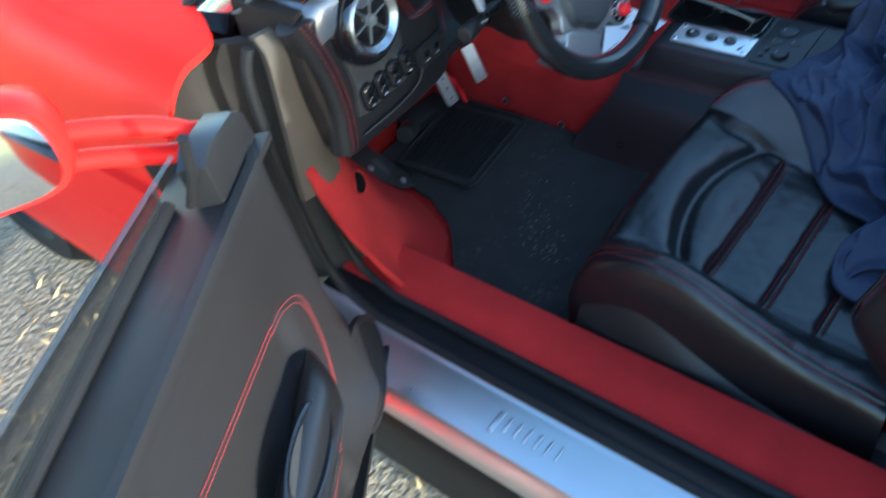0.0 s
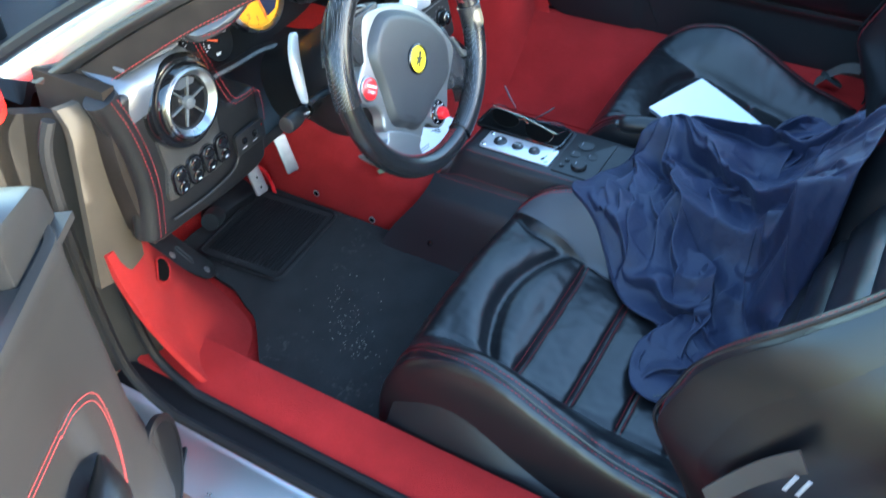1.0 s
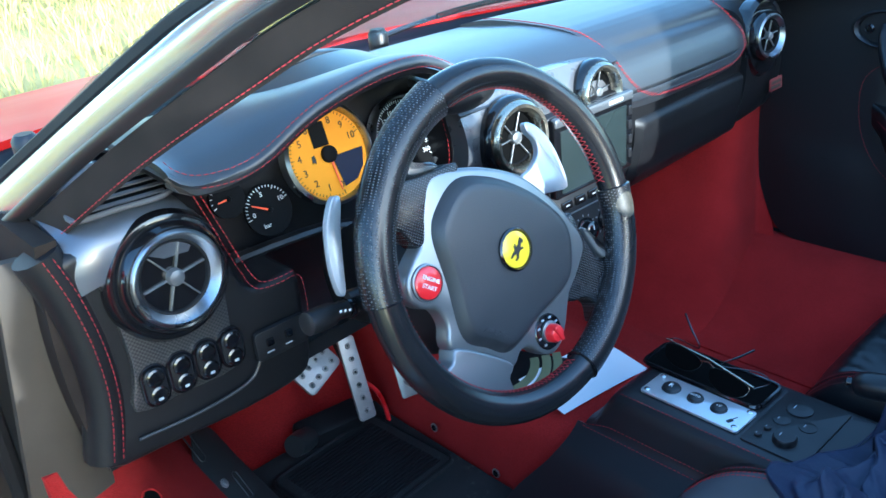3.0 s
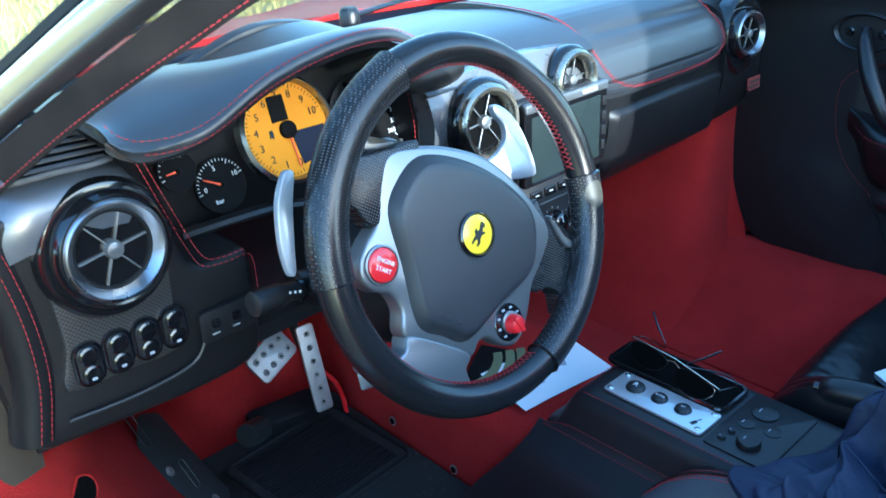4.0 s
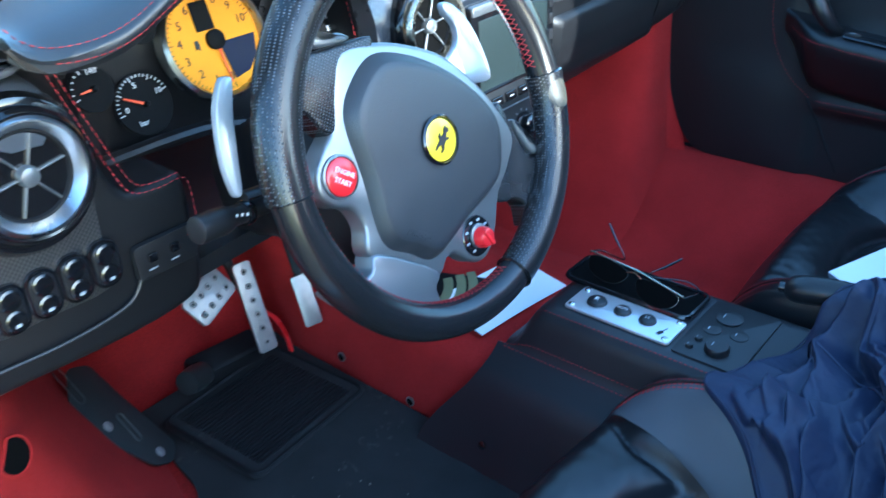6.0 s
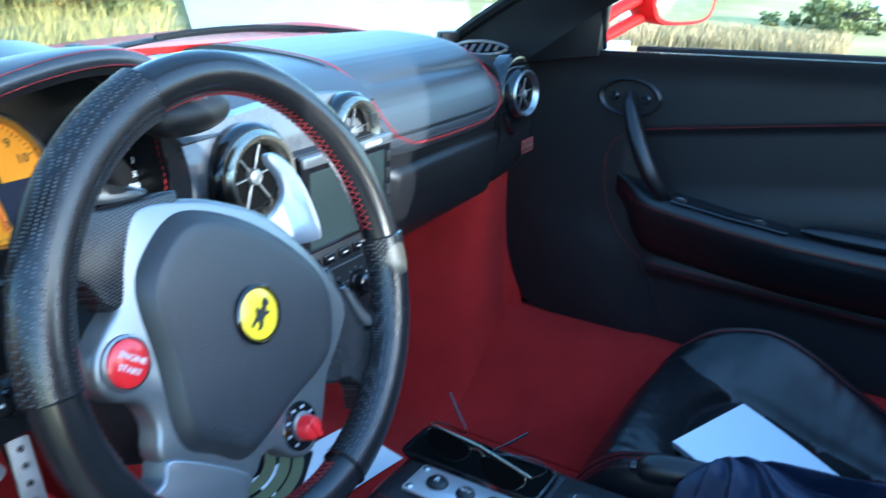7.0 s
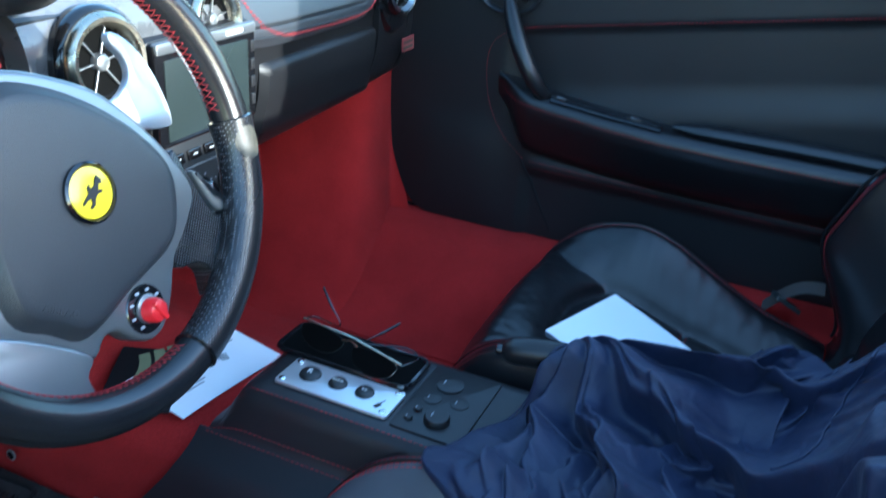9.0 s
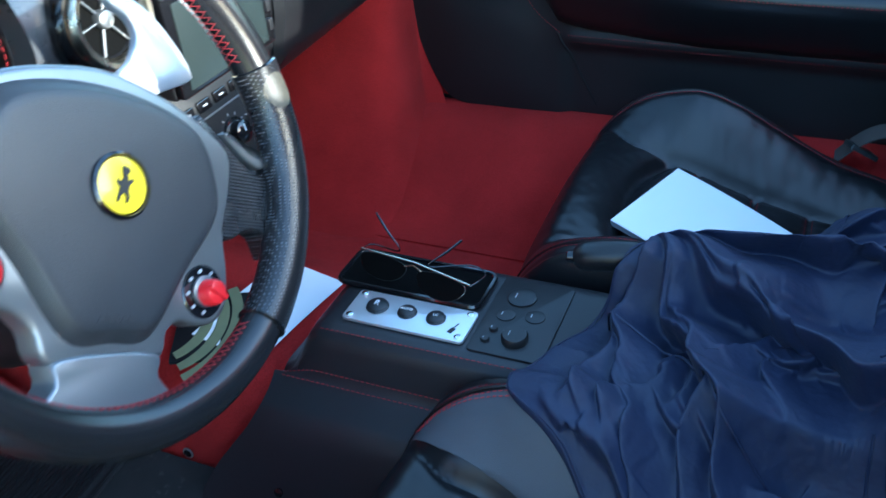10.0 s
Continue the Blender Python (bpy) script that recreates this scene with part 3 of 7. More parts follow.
for side in (-1, 1):
    if side > 0:
        def cover_in(u, v):
            low = (1 - v) * (1 - ease(u, 0.0, 0.30))
            return pillar_point(u, 0.94 * v, 1, -0.002 - 0.022 * math.sin(math.pi * v)) + Vector((-0.036, 0.008, -0.013)) * low
        pillar = part("a_pillar", sheet(cover_in, 30, 14, 0.02, (0.9, 0.35, 0.25)), LEATHER_PAD, car, "padded dark leather windscreen pillar")
    else:
        pillar = part("a_pillar", sheet(lambda u, v: pillar_point(u, v * 0.29, side), 24, 6, 0.02, (-side * 0.9, 0.35, 0.25)), SUEDE, car, "dark suede windscreen pillar trim")
        part("pillar_frame", sheet(lambda u, v: pillar_point(u, 0.46 + v * 0.43, side, 0.002 + 0.012 * math.sin(math.pi * v)), 24, 10, 0.02, (-side * 0.9, 0.35, 0.25)), SURROUND, pillar, "polished metal windscreen surround")
        part("pillar_strip", sheet(lambda u, v: pillar_point(u, 0.30 + v * 0.145, side, 0.003 + 0.009 * math.sin(math.pi * v) ** 0.6), 24, 8, 0.02, (-side * 0.9, 0.35, 0.25)), PLASTIC, pillar, "rounded grey weather strip")
    part("pillar_seal", tube([pillar_point(s / 24, 0.95, side, 0.002) for s in range(25)], 0.012, 8), RUBBER, pillar, "black rubber windscreen seal")
    part("stitching", stitches([[pillar_point(s / 40, 0.02, side, 0.002) for s in range(41)]]), RED_THREAD, pillar, "red thread")


def wind_point(u, v):
    x = -0.70 + 1.40 * u
    top = Vector((x * 0.76, -0.13 + 0.10 * (1 - (x / 0.7) ** 2), 1.175))
    bottom = Vector((x, windscreen_y(x) + 0.06, 0.885 + 0.02 * (1 - (x / 0.7) ** 2)))
    return bottom.lerp(top, v) + Vector((0, 0.03, 0.02)) * math.sin(math.pi * v)


ws = part("windscreen", sheet(wind_point, 24, 10, 0.004), GLASS, car, "clear curved windscreen")
ws.visible_shadow = False


part("windscreen_header", tube(curve([(-0.545, -0.12, 1.168), (-0.3, -0.06, 1.182), (0, -0.04, 1.186), (0.3, -0.06, 1.182), (0.545, -0.12, 1.168)], 6), 0.022, 10, flat=0.7), GLOSS, car, "black windscreen header rail")
# bulkhead, rear deck and flanks behind the doors
# bulkhead and deck lie out of view, kept low so sun reaches the dash
part("bulkhead", sheet(lambda u, v: Vector((-0.72 + 1.44 * u, -0.93 - 0.06 * v, 0.15 + 0.75 * v)), 4, 6, 0.05, (0, -1, 0)), LEATHER, car, "black trimmed rear bulkhead")
part("rear_deck", sheet(lambda u, v: Vector((-0.86 + 1.72 * u, -0.95 - 1.1 * v, 0.905 - 0.06 * abs(2 * u - 1) ** 3 - 0.12 * v * v)), 16, 10, 0.05, (0, 0, -1)), PAINT, car, "red rear deck behind the seats")
for side in (-1, 1):
    def flank(u, v, side=side):
        y = -0.80 - 1.2 * u
        z = 0.2 + 0.74 * v
        return Vector((side * (0.90 + 0.05 * math.sin(math.pi * min(v * 1.2, 1)) - 0.05 * ease(v, 0.7, 1.0)), y, z))
    part("rear_flank", sheet(flank, 8, 8, 0.12, (-side, 0, 0)), PAINT, car)

    # added out of view: twin blocks that shape the sunlight on the dash
    def fairing(u, v, side=side):
        h = (1.215 - 0.30 * ease(u, 0.05, 1.0)) * (1 - 0.16 * abs(2 * v - 1) ** 6)
        return Vector((side * (0.235 + 0.555 * v), -0.96 - 0.9 * u, h))
    part("sun_block_fairing", sheet(fairing, 12, 16, 0.45, (0, 0, -1)), PAINT, car, "added red fairing, out of view, that blocks the sun")


def hood_z(x, y):
    f = max(0.0, (y - 0.6) / 1.3)
    z = 0.884 - 0.16 * f ** 1.3 - 0.04 * f
    a = abs(x)
    z += 0.035 * bump01(a, 0.78, 0.16) * ease(y, 0.6, 0.9)
    if a > 0.82:
        z -= 0.32 * ((a - 0.82) / 0.16) ** 2
    return z - 0.02 * (x / 0.8) ** 2


def hood_back(x):
    k = ease(abs(x), 0.61, 0.80)
    return (0.865 - 0.38 * x * x) * (1 - k) + (0.338 + 0.25 * max(0.0, abs(x) - 0.82)) * k


def hood(u, v):
    x = -0.97 + 1.94 * u
    back = hood_back(x)
    y = back * (1 - v) + (1.95 - 0.35 * x * x) * v
    return Vector((x, y, hood_z(x, y)))


part("hood", sheet(hood, 140, 30, 0.012, (0, 0, -1)), PAINT, car, "glossy red front hood and fenders")
for side in (-1, 1):
    def fender(u, v, side=side):
        y = 0.42 + 1.35 * u
        z = 0.22 + 0.46 * v
        return Vector((side * (0.955 + 0.02 * math.sin(math.pi * v)), y, z))
    part("fender", sheet(fender, 10, 6, 0.02, (-side, 0, 0)), PAINT, car)
    wheel = part("wheel", lathe([(0.20, -0.02), (0.22, 0.03), (0.235, 0.05), (0.30, 0.055), (0.335, 0.02), (0.335, -0.16)], 40,
                                facing((side * 0.90, 1.42, 0.335), (side, 0, 0))), RUBBER, car, "black front tyre")
    part("rim", lathe([(0.02, 0.03), (0.06, 0.035), (0.08, 0.0), (0.19, 0.0), (0.215, 0.03), (0.225, 0.0)], 30,
                      facing((side * 0.90, 1.42, 0.335), (side, 0, 0))), DARK_METAL, wheel)


def cowl(u, v):
    x = -0.71 + 1.42 * u
    y = (windscreen_y(x) + 0.03) * (1 - v) + max(hood_back(x) + 0.02, windscreen_y(x) + 0.08) * v
    z = 0.889 - 0.055 * ease(v, 0.0, 0.4) - 0.035 * (x / 0.8) ** 2
    return Vector((x, y, z + (hood_z(x, y) - 0.010 - z) * ease(v, 0.82, 0.93)))


part("cowl", sheet(cowl, 28, 20, 0.02, (0, 0, -1)), RUBBER, car, "black plastic cowl under the wipers")

# wipers
for k, (x0, x1) in enumerate(((-0.60, -0.06), (0.02, 0.60))):
    wiper = thing("windscreen_wiper", "black windscreen wiper parked on the cowl", "wiper", base=(x0, 0.617 if k == 0 else windscreen_y(x0) + 0.11, 0.88), group="wipers")
    rest = (lambda x: 0.617 + 0.49 * (x + 0.60)) if k == 0 else (lambda x: windscreen_y(x) + 0.10 - 0.025 * x)
    arm = [Vector((x0 + (x1 - x0) * t, rest(x0 + (x1 - x0) * t), 0.890 + 0.022 * math.sin(math.pi * t) - 0.03 * (x0 + (x1 - x0) * t) ** 2)) for t in [i / 10 for i in range(11)]]
    part("arm", tube(arm[:8], [0.009, 0.008, 0.007, 0.006, 0.006, 0.005, 0.005, 0.005], 8, flat=0.6), PLASTIC, wiper)
    part("blade", tube([p + Vector((0, -0.02, 0.006)) for p in arm[2:]], 0.0045, 6, flat=1.3), RUBBER, wiper, "rubber blade")
    part("pivot", lathe([(0.016, -0.06), (0.018, 0), (0.018, 0.02), (0.012, 0.028)], 16, Matrix.Translation(arm[0] - Vector((0, 0, 0.012)))), PLASTIC, wiper)

# door jambs and sills
for side in (-1, 1):
    def jamb(u, v, side=side):
        x = 0.705 + 0.185 * u
        z = 0.30 + (hood_z(x, 0.6) - 0.325) * v
        y = 0.285 + (0.07 if side > 0 else 0.0) + 0.10 * ease(u, 0.0, 0.45) + 0.06 * ease(u, 0.55, 1.0) + 0.03 * (1 - v)
        return Vector((side * x, y, z))
    def cover(u, v, side=side):
        z = 0.585 + 0.285 * v
        x = 0.690 + 0.016 * (1 - v) + (0.066 + 0.020 * (1 - v)) * u
        return Vector((side * x, 0.252 - 0.010 * math.sin(math.pi * u) + 0.02 * (1 - v) + 0.02 * ease(v, 0.9, 1.0), z))
    if side < 0:
        part("pillar_foot", sheet(cover, 10, 14, 0.012, (0, 1, 0)), JAMB_TRIM, car, "sunlit taupe cover at the foot of the pillar")
    j = part("door_jamb", sheet(jamb, 14, 10, 0.03, (0, 1, 0)), JAMB_DARK, car, "dusty dark door jamb")
    for xo, r in ((0.75, 0.008), (0.80, 0.009)) if side < 0 else ((0.81, 0.013),):
        seal_line = curve([(side * xo, 0.20, 0.342), (side * (xo - 0.005), 0.285, 0.40), (side * (xo - 0.01), 0.305, 0.60), (side * (xo - 0.012), 0.285, 0.80), (side * (xo - 0.03), 0.275, 0.862)], 6)
        part("door_seal", tube([(side * xo, -0.80, 0.343), (side * xo, -0.4, 0.342), (side * xo, 0.0, 0.341)] + seal_line, r, 8), RUBBER, car, "black rubber door seal")

    def sill(u, v, side=side):
        y = 0.36 - 1.2 * v
        x = 0.795 + 0.125 * u
        return Vector((side * x, y, 0.333 + 0.004 * math.sin(math.pi * u) - 0.035 * ease(u, 0.82, 1.0) + 0.01 * ease(-u, -0.12, 0)))
    plate = part("sill_plate", sheet(sill, 16, 20, 0.012, (0, 0, -1)), SILL_METAL, car, "brushed aluminium door sill plate")
    part("sill_base", sheet(lambda u, v: Vector((side * (0.74 + 0.19 * u), 0.36 - 1.2 * v, 0.325 - 0.05 * ease(u, 0.85, 1))), 6, 8, 0.18, (0, 0, -1)), RUBBER, car)
    if side < 0:
        for k, w in enumerate((0.020, 0.013, 0.012, 0.012, 0.013, 0.010, 0.008)):
            part("emblem_bar", box(0.026 if k else 0.04, w * 0.55, 0.002, pose(-0.853 if k else -0.857, -0.105 - 0.0185 * k, 0.3385), 0.003), SILL_METAL, plate, "raised plain bar")

    def sill_carpet(u, v, side=side):
        y = 0.34 - 1.2 * v
        if side > 0:
            return Vector((0.778 - 0.336 * u, y, 0.339 - 0.126 * ease(u, 0.06, 1.0)))
        x = 0.742 - 0.115 * u
        return Vector((side * x, y, 0.341 + 0.004 * math.sin(math.pi * min(u * 1.3, 1)) - 0.11 * ease(u, 0.82, 1.0)))
    part("sill_carpet", sheet(sill_carpet, 18, 30, 0.01, (0, 0, -1)), CARPET, car, "red carpet along the sill")

part("kick_carpet", sheet(lambda u, v: Vector((0.786, 0.08 + 0.29 * u, 0.325 + 0.20 * v)), 8, 8, 0.01, (1, 0, 0)), CARPET, car, "red carpet at the passenger kick panel")

# floor pan, carpeted
floor = single("floor", sheet(lambda u, v: Vector((-0.70 + 1.40 * u, 0.92 - 1.90 * v, 0.205 + 0.22 * ease(v, 0.16, 0.0))), 10, 24, 0.03, (0, 0, -1)), CARPET,
               "red carpeted car floor", "floor", kind="structure")
single("footwell_front", sheet(lambda u, v: Vector((-0.72 + 1.44 * u, 0.74 + 0.10 * v, 0.16 + 0.55 * v)), 10, 8, 0.02, (0, 1, 0)), CARPET,
       "red carpeted front of the footwells", "carpet", kind="structure")


def footwell_side(side):
    lap = 0.045 if side > 0 else 0.0
    soft_ = 0.05 if side > 0 else 0.0
    foot = curve([(0.70 + lap + (0.016 if side < 0 else 0), 0.19 + lap, 0), (0.655 + lap, 0.225 + lap, 0), (0.595 - 0.5 * soft_, 0.262 - 0.6 * soft_, 0), (0.50 - soft_, 0.315 - soft_, 0), (0.455 - soft_, 0.42 - soft_, 0), (0.425, 0.56, 0), (0.40, 0.85, 0)], 5)
    head = curve([(0.757 + lap + (0.016 if side < 0 else 0), 0.258 + lap * 1.4, 0), (0.73 + lap, 0.268 + lap * 1.4, 0), (0.70 + lap, 0.288 + lap, 0), (0.665, 0.335, 0), (0.632, 0.43, 0), (0.60, 0.56, 0), (0.57, 0.85, 0)], 5)

    def fn(u, v):
        k = min(int(u * (len(foot) - 1)), len(foot) - 2)
        f = u * (len(foot) - 1) - k
        a_, b_ = foot[k].lerp(foot[k + 1], f), head[k].lerp(head[k + 1], f)
        q = a_.lerp(b_, 1 - (1 - v) ** 1.7)
        return Vector((side * q.x, q.y + 0.002 * noise.noise((u * 8, v * 6, side)), 0.20 + 0.44 * (v if side < 0 else v ** 1.55) + (0.125 * (1 - v) * (1 - ease(u, 0.0, 0.22)))))
    return fn


for side in (-1, 1):
    single("footwell_side", sheet(footwell_side(side), 30, 14, 0.01), CARPET, "red carpet lining the side of the footwell", "carpet", kind="structure")
single("footwell_lining", sheet(lambda u, v: Vector((0.835 - 0.20 * u, 0.315 + 0.34 * u, 0.22 + 0.50 * v)), 8, 6, 0.01), CARPET, "red carpet behind the passenger door edge", "carpet", kind="structure")
drain = thing("speaker_hole", "dark oval hole cut into red side carpet", "vent hole", m=facing((-0.676, 0.287, 0.520), (0.30, -0.88, 0.34), (-0.75, 0, 0.65)))
# a flat piece on the carpet; the hole's shade is its near-black colour
part("hole", slab([(0.019 * math.cos(a), 0.017 * math.sin(a) if math.sin(a) < 0.6 else 0.0107) for a in [2 * math.pi * i / 28 for i in range(28)]], 0.004, pose(0, 0, 0.002)), RECESS_SHADE, drain)
part("hem", tube([(0.0200 * math.cos(a), 0.018 * math.sin(a) if math.sin(a) < 0.6 else 0.0113, 0.001) for a in [2 * math.pi * i / 28 for i in range(28)]], 0.0018, 6, closed=True), CARPET, drain)

# transmission tunnel, red in front of the console


def tunnel(u, v):
    prof = [(-0.125, 0.20), (-0.115, 0.26), (-0.095, 0.315), (-0.06, 0.338), (0.0, 0.342), (0.10, 0.342), (0.17, 0.328), (0.235, 0.283), (0.33, 0.228), (0.50, 0.199)]
    k = min(int(u * (len(prof) - 1)), len(prof) - 2)
    f = u * (len(prof) - 1) - k
    x = prof[k][0] * (1 - f) + prof[k + 1][0] * f
    z = prof[k][1] * (1 - f) + prof[k + 1][1] * f
    y = -0.42 + 1.28 * v
    return Vector((x, y, z + (z - 0.2) * 0.5 * ease(y, 0.25, 0.8)))


single("tunnel_carpet", sheet(tunnel, 32, 16, 0.01), CARPET, "red carpet over the centre tunnel", "carpet", kind="structure")
for x, y, z in ((-0.1285, 0.428, 0.245), (-0.1275, 0.277, 0.225)):
    sn = thing("snap_fastener", "small dark press stud on red carpet", "press stud", m=facing((x, y, z), (-1, 0, 0.1)), group="press studs")
    part("cap", lathe([(0.006, 0), (0.006, 0.002), (0.003, 0.003)], 14), GLOSS, sn)
    part("rim", lathe([(0.0085, 0.0), (0.0085, 0.001), (0.006, 0.0015)], 14), STEEL, sn)


# ---------------------------------------------------------------- seats
SEAT_X = -0.345
SEAMS = (-0.256, -0.349, -0.434, -0.515)


def profile(y, pts):
    """Smooth curve through (y, height) pairs given with falling y."""
    if y >= pts[0][0]:
        return pts[0][1]
    if y <= pts[-1][0]:
        return pts[-1][1]
    for i in range(len(pts) - 1):
        if pts[i][0] >= y >= pts[i + 1][0]:
            (y0, z0), (y1, z1) = pts[i], pts[i + 1]
            ya, za = pts[max(i - 1, 0)]
            yb, zb = pts[min(i + 2, len(pts) - 1)]
            m0, m1 = (z1 - za) / (y1 - ya), (zb - z0) / (yb - y0)
            h = y1 - y0
            t = (y - y0) / h
            return (2 * t**3 - 3 * t * t + 1) * z0 + (t**3 - 2 * t * t + t) * h * m0 + (3 * t * t - 2 * t**3) * z1 + (t**3 - t * t) * h * m1
    return pts[-1][1]


CREST = [(-0.055, 0.31), (-0.070, 0.365), (-0.095, 0.415), (-0.13, 0.452), (-0.18, 0.476), (-0.225, 0.486), (-0.27, 0.480), (-0.36, 0.443), (-0.44, 0.408), (-0.57, 0.378)]
MIDDLE = [(-0.055, 0.32), (-0.065, 0.375), (-0.085, 0.414), (-0.105, 0.427), (-0.14, 0.416), (-0.20, 0.391), (-0.26, 0.375), (-0.35, 0.355), (-0.44, 0.345), (-0.57, 0.342)]


def cushion_height(dx, y):
    """Cushion top: fluted insert between raised bolsters, rounded over at the front."""
    a = abs(dx)
    mid, top = profile(y, MIDDLE), profile(y, CREST)
    mid -= 0.010 * (dx / 0.15) ** 2 * ease(y, -0.18, -0.10) * (a < 0.2)
    bol = ease(a, 0.128, 0.222)
    z = mid + (top - mid) * bol
    z -= 0.23 * ease(a, 0.238, 0.30) ** 1.4
    front = -0.168 - 0.045 * (dx / 0.15) ** 2
    fade = 1 - ease(a, 0.138, 0.152)
    z -= 0.013 * bump01(y, front, 0.012) * fade
    z += 0.007 * bump01(y, front - 0.036, 0.026) * fade
    z += 0.006 * bump01(y, front + 0.036, 0.026) * fade
    for s in SEAMS:
        z -= 0.0075 * bump01(y, s, 0.0065) * fade
        z += 0.0045 * bump01(y, s + 0.044, 0.034) * fade
    base = 0.148 + 0.03 * ease(y, -0.16, -0.07)
    z -= 0.009 * bump01(a, base, 0.008) * ease(-y, 0.075, 0.13)
    z -= 0.004 * bump01(a, 0.238, 0.005)
    z += 0.0025 * noise.noise((dx * 18, y * 18, 3)) + 0.001 * noise.noise((dx * 60, y * 60, 5))
    return z


def cushion(u, v):
    dx = -0.30 + 0.60 * u
    y = -0.056 - 0.51 * v
    edge = ease(abs(dx), 0.23, 0.30)
    y -= 0.02 * edge * (1 - v)
    return Vector((SEAT_X + dx, y, cushion_height(dx, y)))


INNER = [1]  # which side of the seat faces the tunnel


def back_point(u, v):
    s = 0.86 * v
    half = 0.285 - 0.045 * ease(s, 0.35, 0.58) - 0.15 * ease(s, 0.56, 0.68) - 0.03 * ease(s, 0.80, 0.86)
    dx = (2 * u - 1) * half
    a = abs(2 * u - 1)
    base = Vector((SEAT_X + dx, -0.59 - 0.34 * s, 0.36 + 0.93 * s))
    f = 0.02 + 0.02 * bump01(s, 0.25, 0.15) + 0.03 * bump01(s, 0.74, 0.08)
    bol = ease(a, 0.50, 0.80)
    f += bol * ((0.055 if (2 * u - 1) * INNER[0] > 0 else 0.112) * ease(s, 0.02, 0.16) * (1 - 0.9 * ease(s, 0.25, 0.62)))
    f -= 0.12 * ease(a, 0.88, 1.0) ** 2
    f -= 0.05 * ease(s, 0.80, 0.86)
    if a < 0.55 and s < 0.6:
        for k in range(6):
            f -= 0.011 * bump01(s, 0.07 + 0.095 * k, 0.008)
    f -= 0.012 * bump01(a, 0.55, 0.03) * ease(-s, -0.62, -0.5)
    f += 0.002 * noise.noise((dx * 20, s * 20, 9))
    return base + Vector((0, 0.932, 0.361)) * f


def build_seat():
    seat = thing("bucket_seat", "black leather sports seat with ribbed centre and red stitching", "seat", base=(SEAT_X, -0.35, 0.21), group="car seats")
    part("cushion", sheet(cushion, 150, 130, 0.02, (0, 0, -1)), LEATHER, seat, "ribbed black leather cushion")
    part("backrest", sheet(back_point, 56, 66, 0.05, (0, -1, 0)), LEATHER, seat, "black leather backrest with high side bolsters")
    # bolster side panels
    for sd in (-1, 1):
        def flank(u, v, sd=sd):
            y = -0.10 - 0.46 * u
            top = cushion_height(0.27 * sd, y - 0.02) - 0.004 + 0.02 * bump01(u, 0.25, 0.25)
            return Vector((SEAT_X + sd * (0.262 + 0.03 * math.sin(math.pi * v) + 0.006 * (1 - v)), y, 0.255 * (1 - v) + top * v))
        part("side_panel", sheet(flank, 24, 8, 0.03, (-sd, 0, 0)), LEATHER_PAD, seat)

        def shell(u, v, sd=sd):
            y = -0.085 - 0.50 * u
            return Vector((SEAT_X + sd * (0.292 + 0.012 * math.sin(math.pi * v)), y, 0.215 + 0.075 * v - 0.01 * u + 0.02 * bump01(u, 0.1, 0.1)))
        part("base_cover", sheet(shell, 20, 6, 0.05, (-sd, 0, 0)), PLASTIC, seat, "black plastic seat base cover")

        def back_side(u, v, sd=sd):
            s = 0.03 + 0.54 * u
            q = back_point(1.0 if sd > 0 else 0.0, s / 0.86)
            f = back_point(0.91 if sd > 0 else 0.09, s / 0.86)
            rear = Vector((q.x, q.y - 0.11, q.z - 0.03))
            p = f.lerp(rear, v)
            return Vector((p.x + sd * (0.018 * math.sin(math.pi * min(v * 1.15, 1)) + 0.010), p.y, p.z))
        part("bolster_panel", sheet(back_side, 30, 10, 0.02, (-sd, 0, 0)), LEATHER, seat, "smooth leather bolster side")
        line = [back_point(0.925 if sd > 0 else 0.075, (0.02 + 0.55 * i / 60) / 0.86) + Vector((sd * 0.006, 0.006, 0.004)) for i in range(61)]
        part("piping", tube(line, 0.0028, 6), LEATHER, seat)
        part("back_stitching", stitches([[back_point(0.5 + sd * k, (0.03 + 0.54 * i / 60) / 0.86) + Vector((0, 0.932, 0.361)) * 0.0015 for i in range(61)] for k in (0.405, 0.422)]), RED_THREAD, seat, "red thread")
        def crest(off, lift, sd=sd):
            return [Vector((SEAT_X + sd * (0.234 + off - 0.03 * (1 - i / 50) ** 6), -0.068 - 0.49 * i / 50, cushion_height(sd * (0.234 + off - 0.03 * (1 - i / 50) ** 6), -0.068 - 0.49 * i / 50) + lift)) for i in range(51)]
        part("edge_piping", tube(crest(0, 0.0005), 0.0022, 6), LEATHER, seat)
        part("edge_stitching", stitches([crest(-0.008, 0.001), crest(0.006, 0.001)]), RED_THREAD, seat, "red thread")
    for s in SEAMS[:3]:
        for o in (-0.005, 0.005):
            ln = [Vector((SEAT_X - 0.145 + 0.29 * i / 30, s + o, cushion_height(-0.145 + 0.29 * i / 30, s + o) + 0.001)) for i in range(31)]
            part("seam_stitching", stitches([ln], 0.0066, 0.0044, 0.00045), RED_THREAD, seat, "red thread")
    for sx in (-0.2, 0.2):
        part("rail", box(0.035, 0.50, 0.025, pose(SEAT_X + sx, -0.33, 0.2225), 0.004), STEEL, seat, "steel seat rail")
    return seat


driver_seat = build_seat()


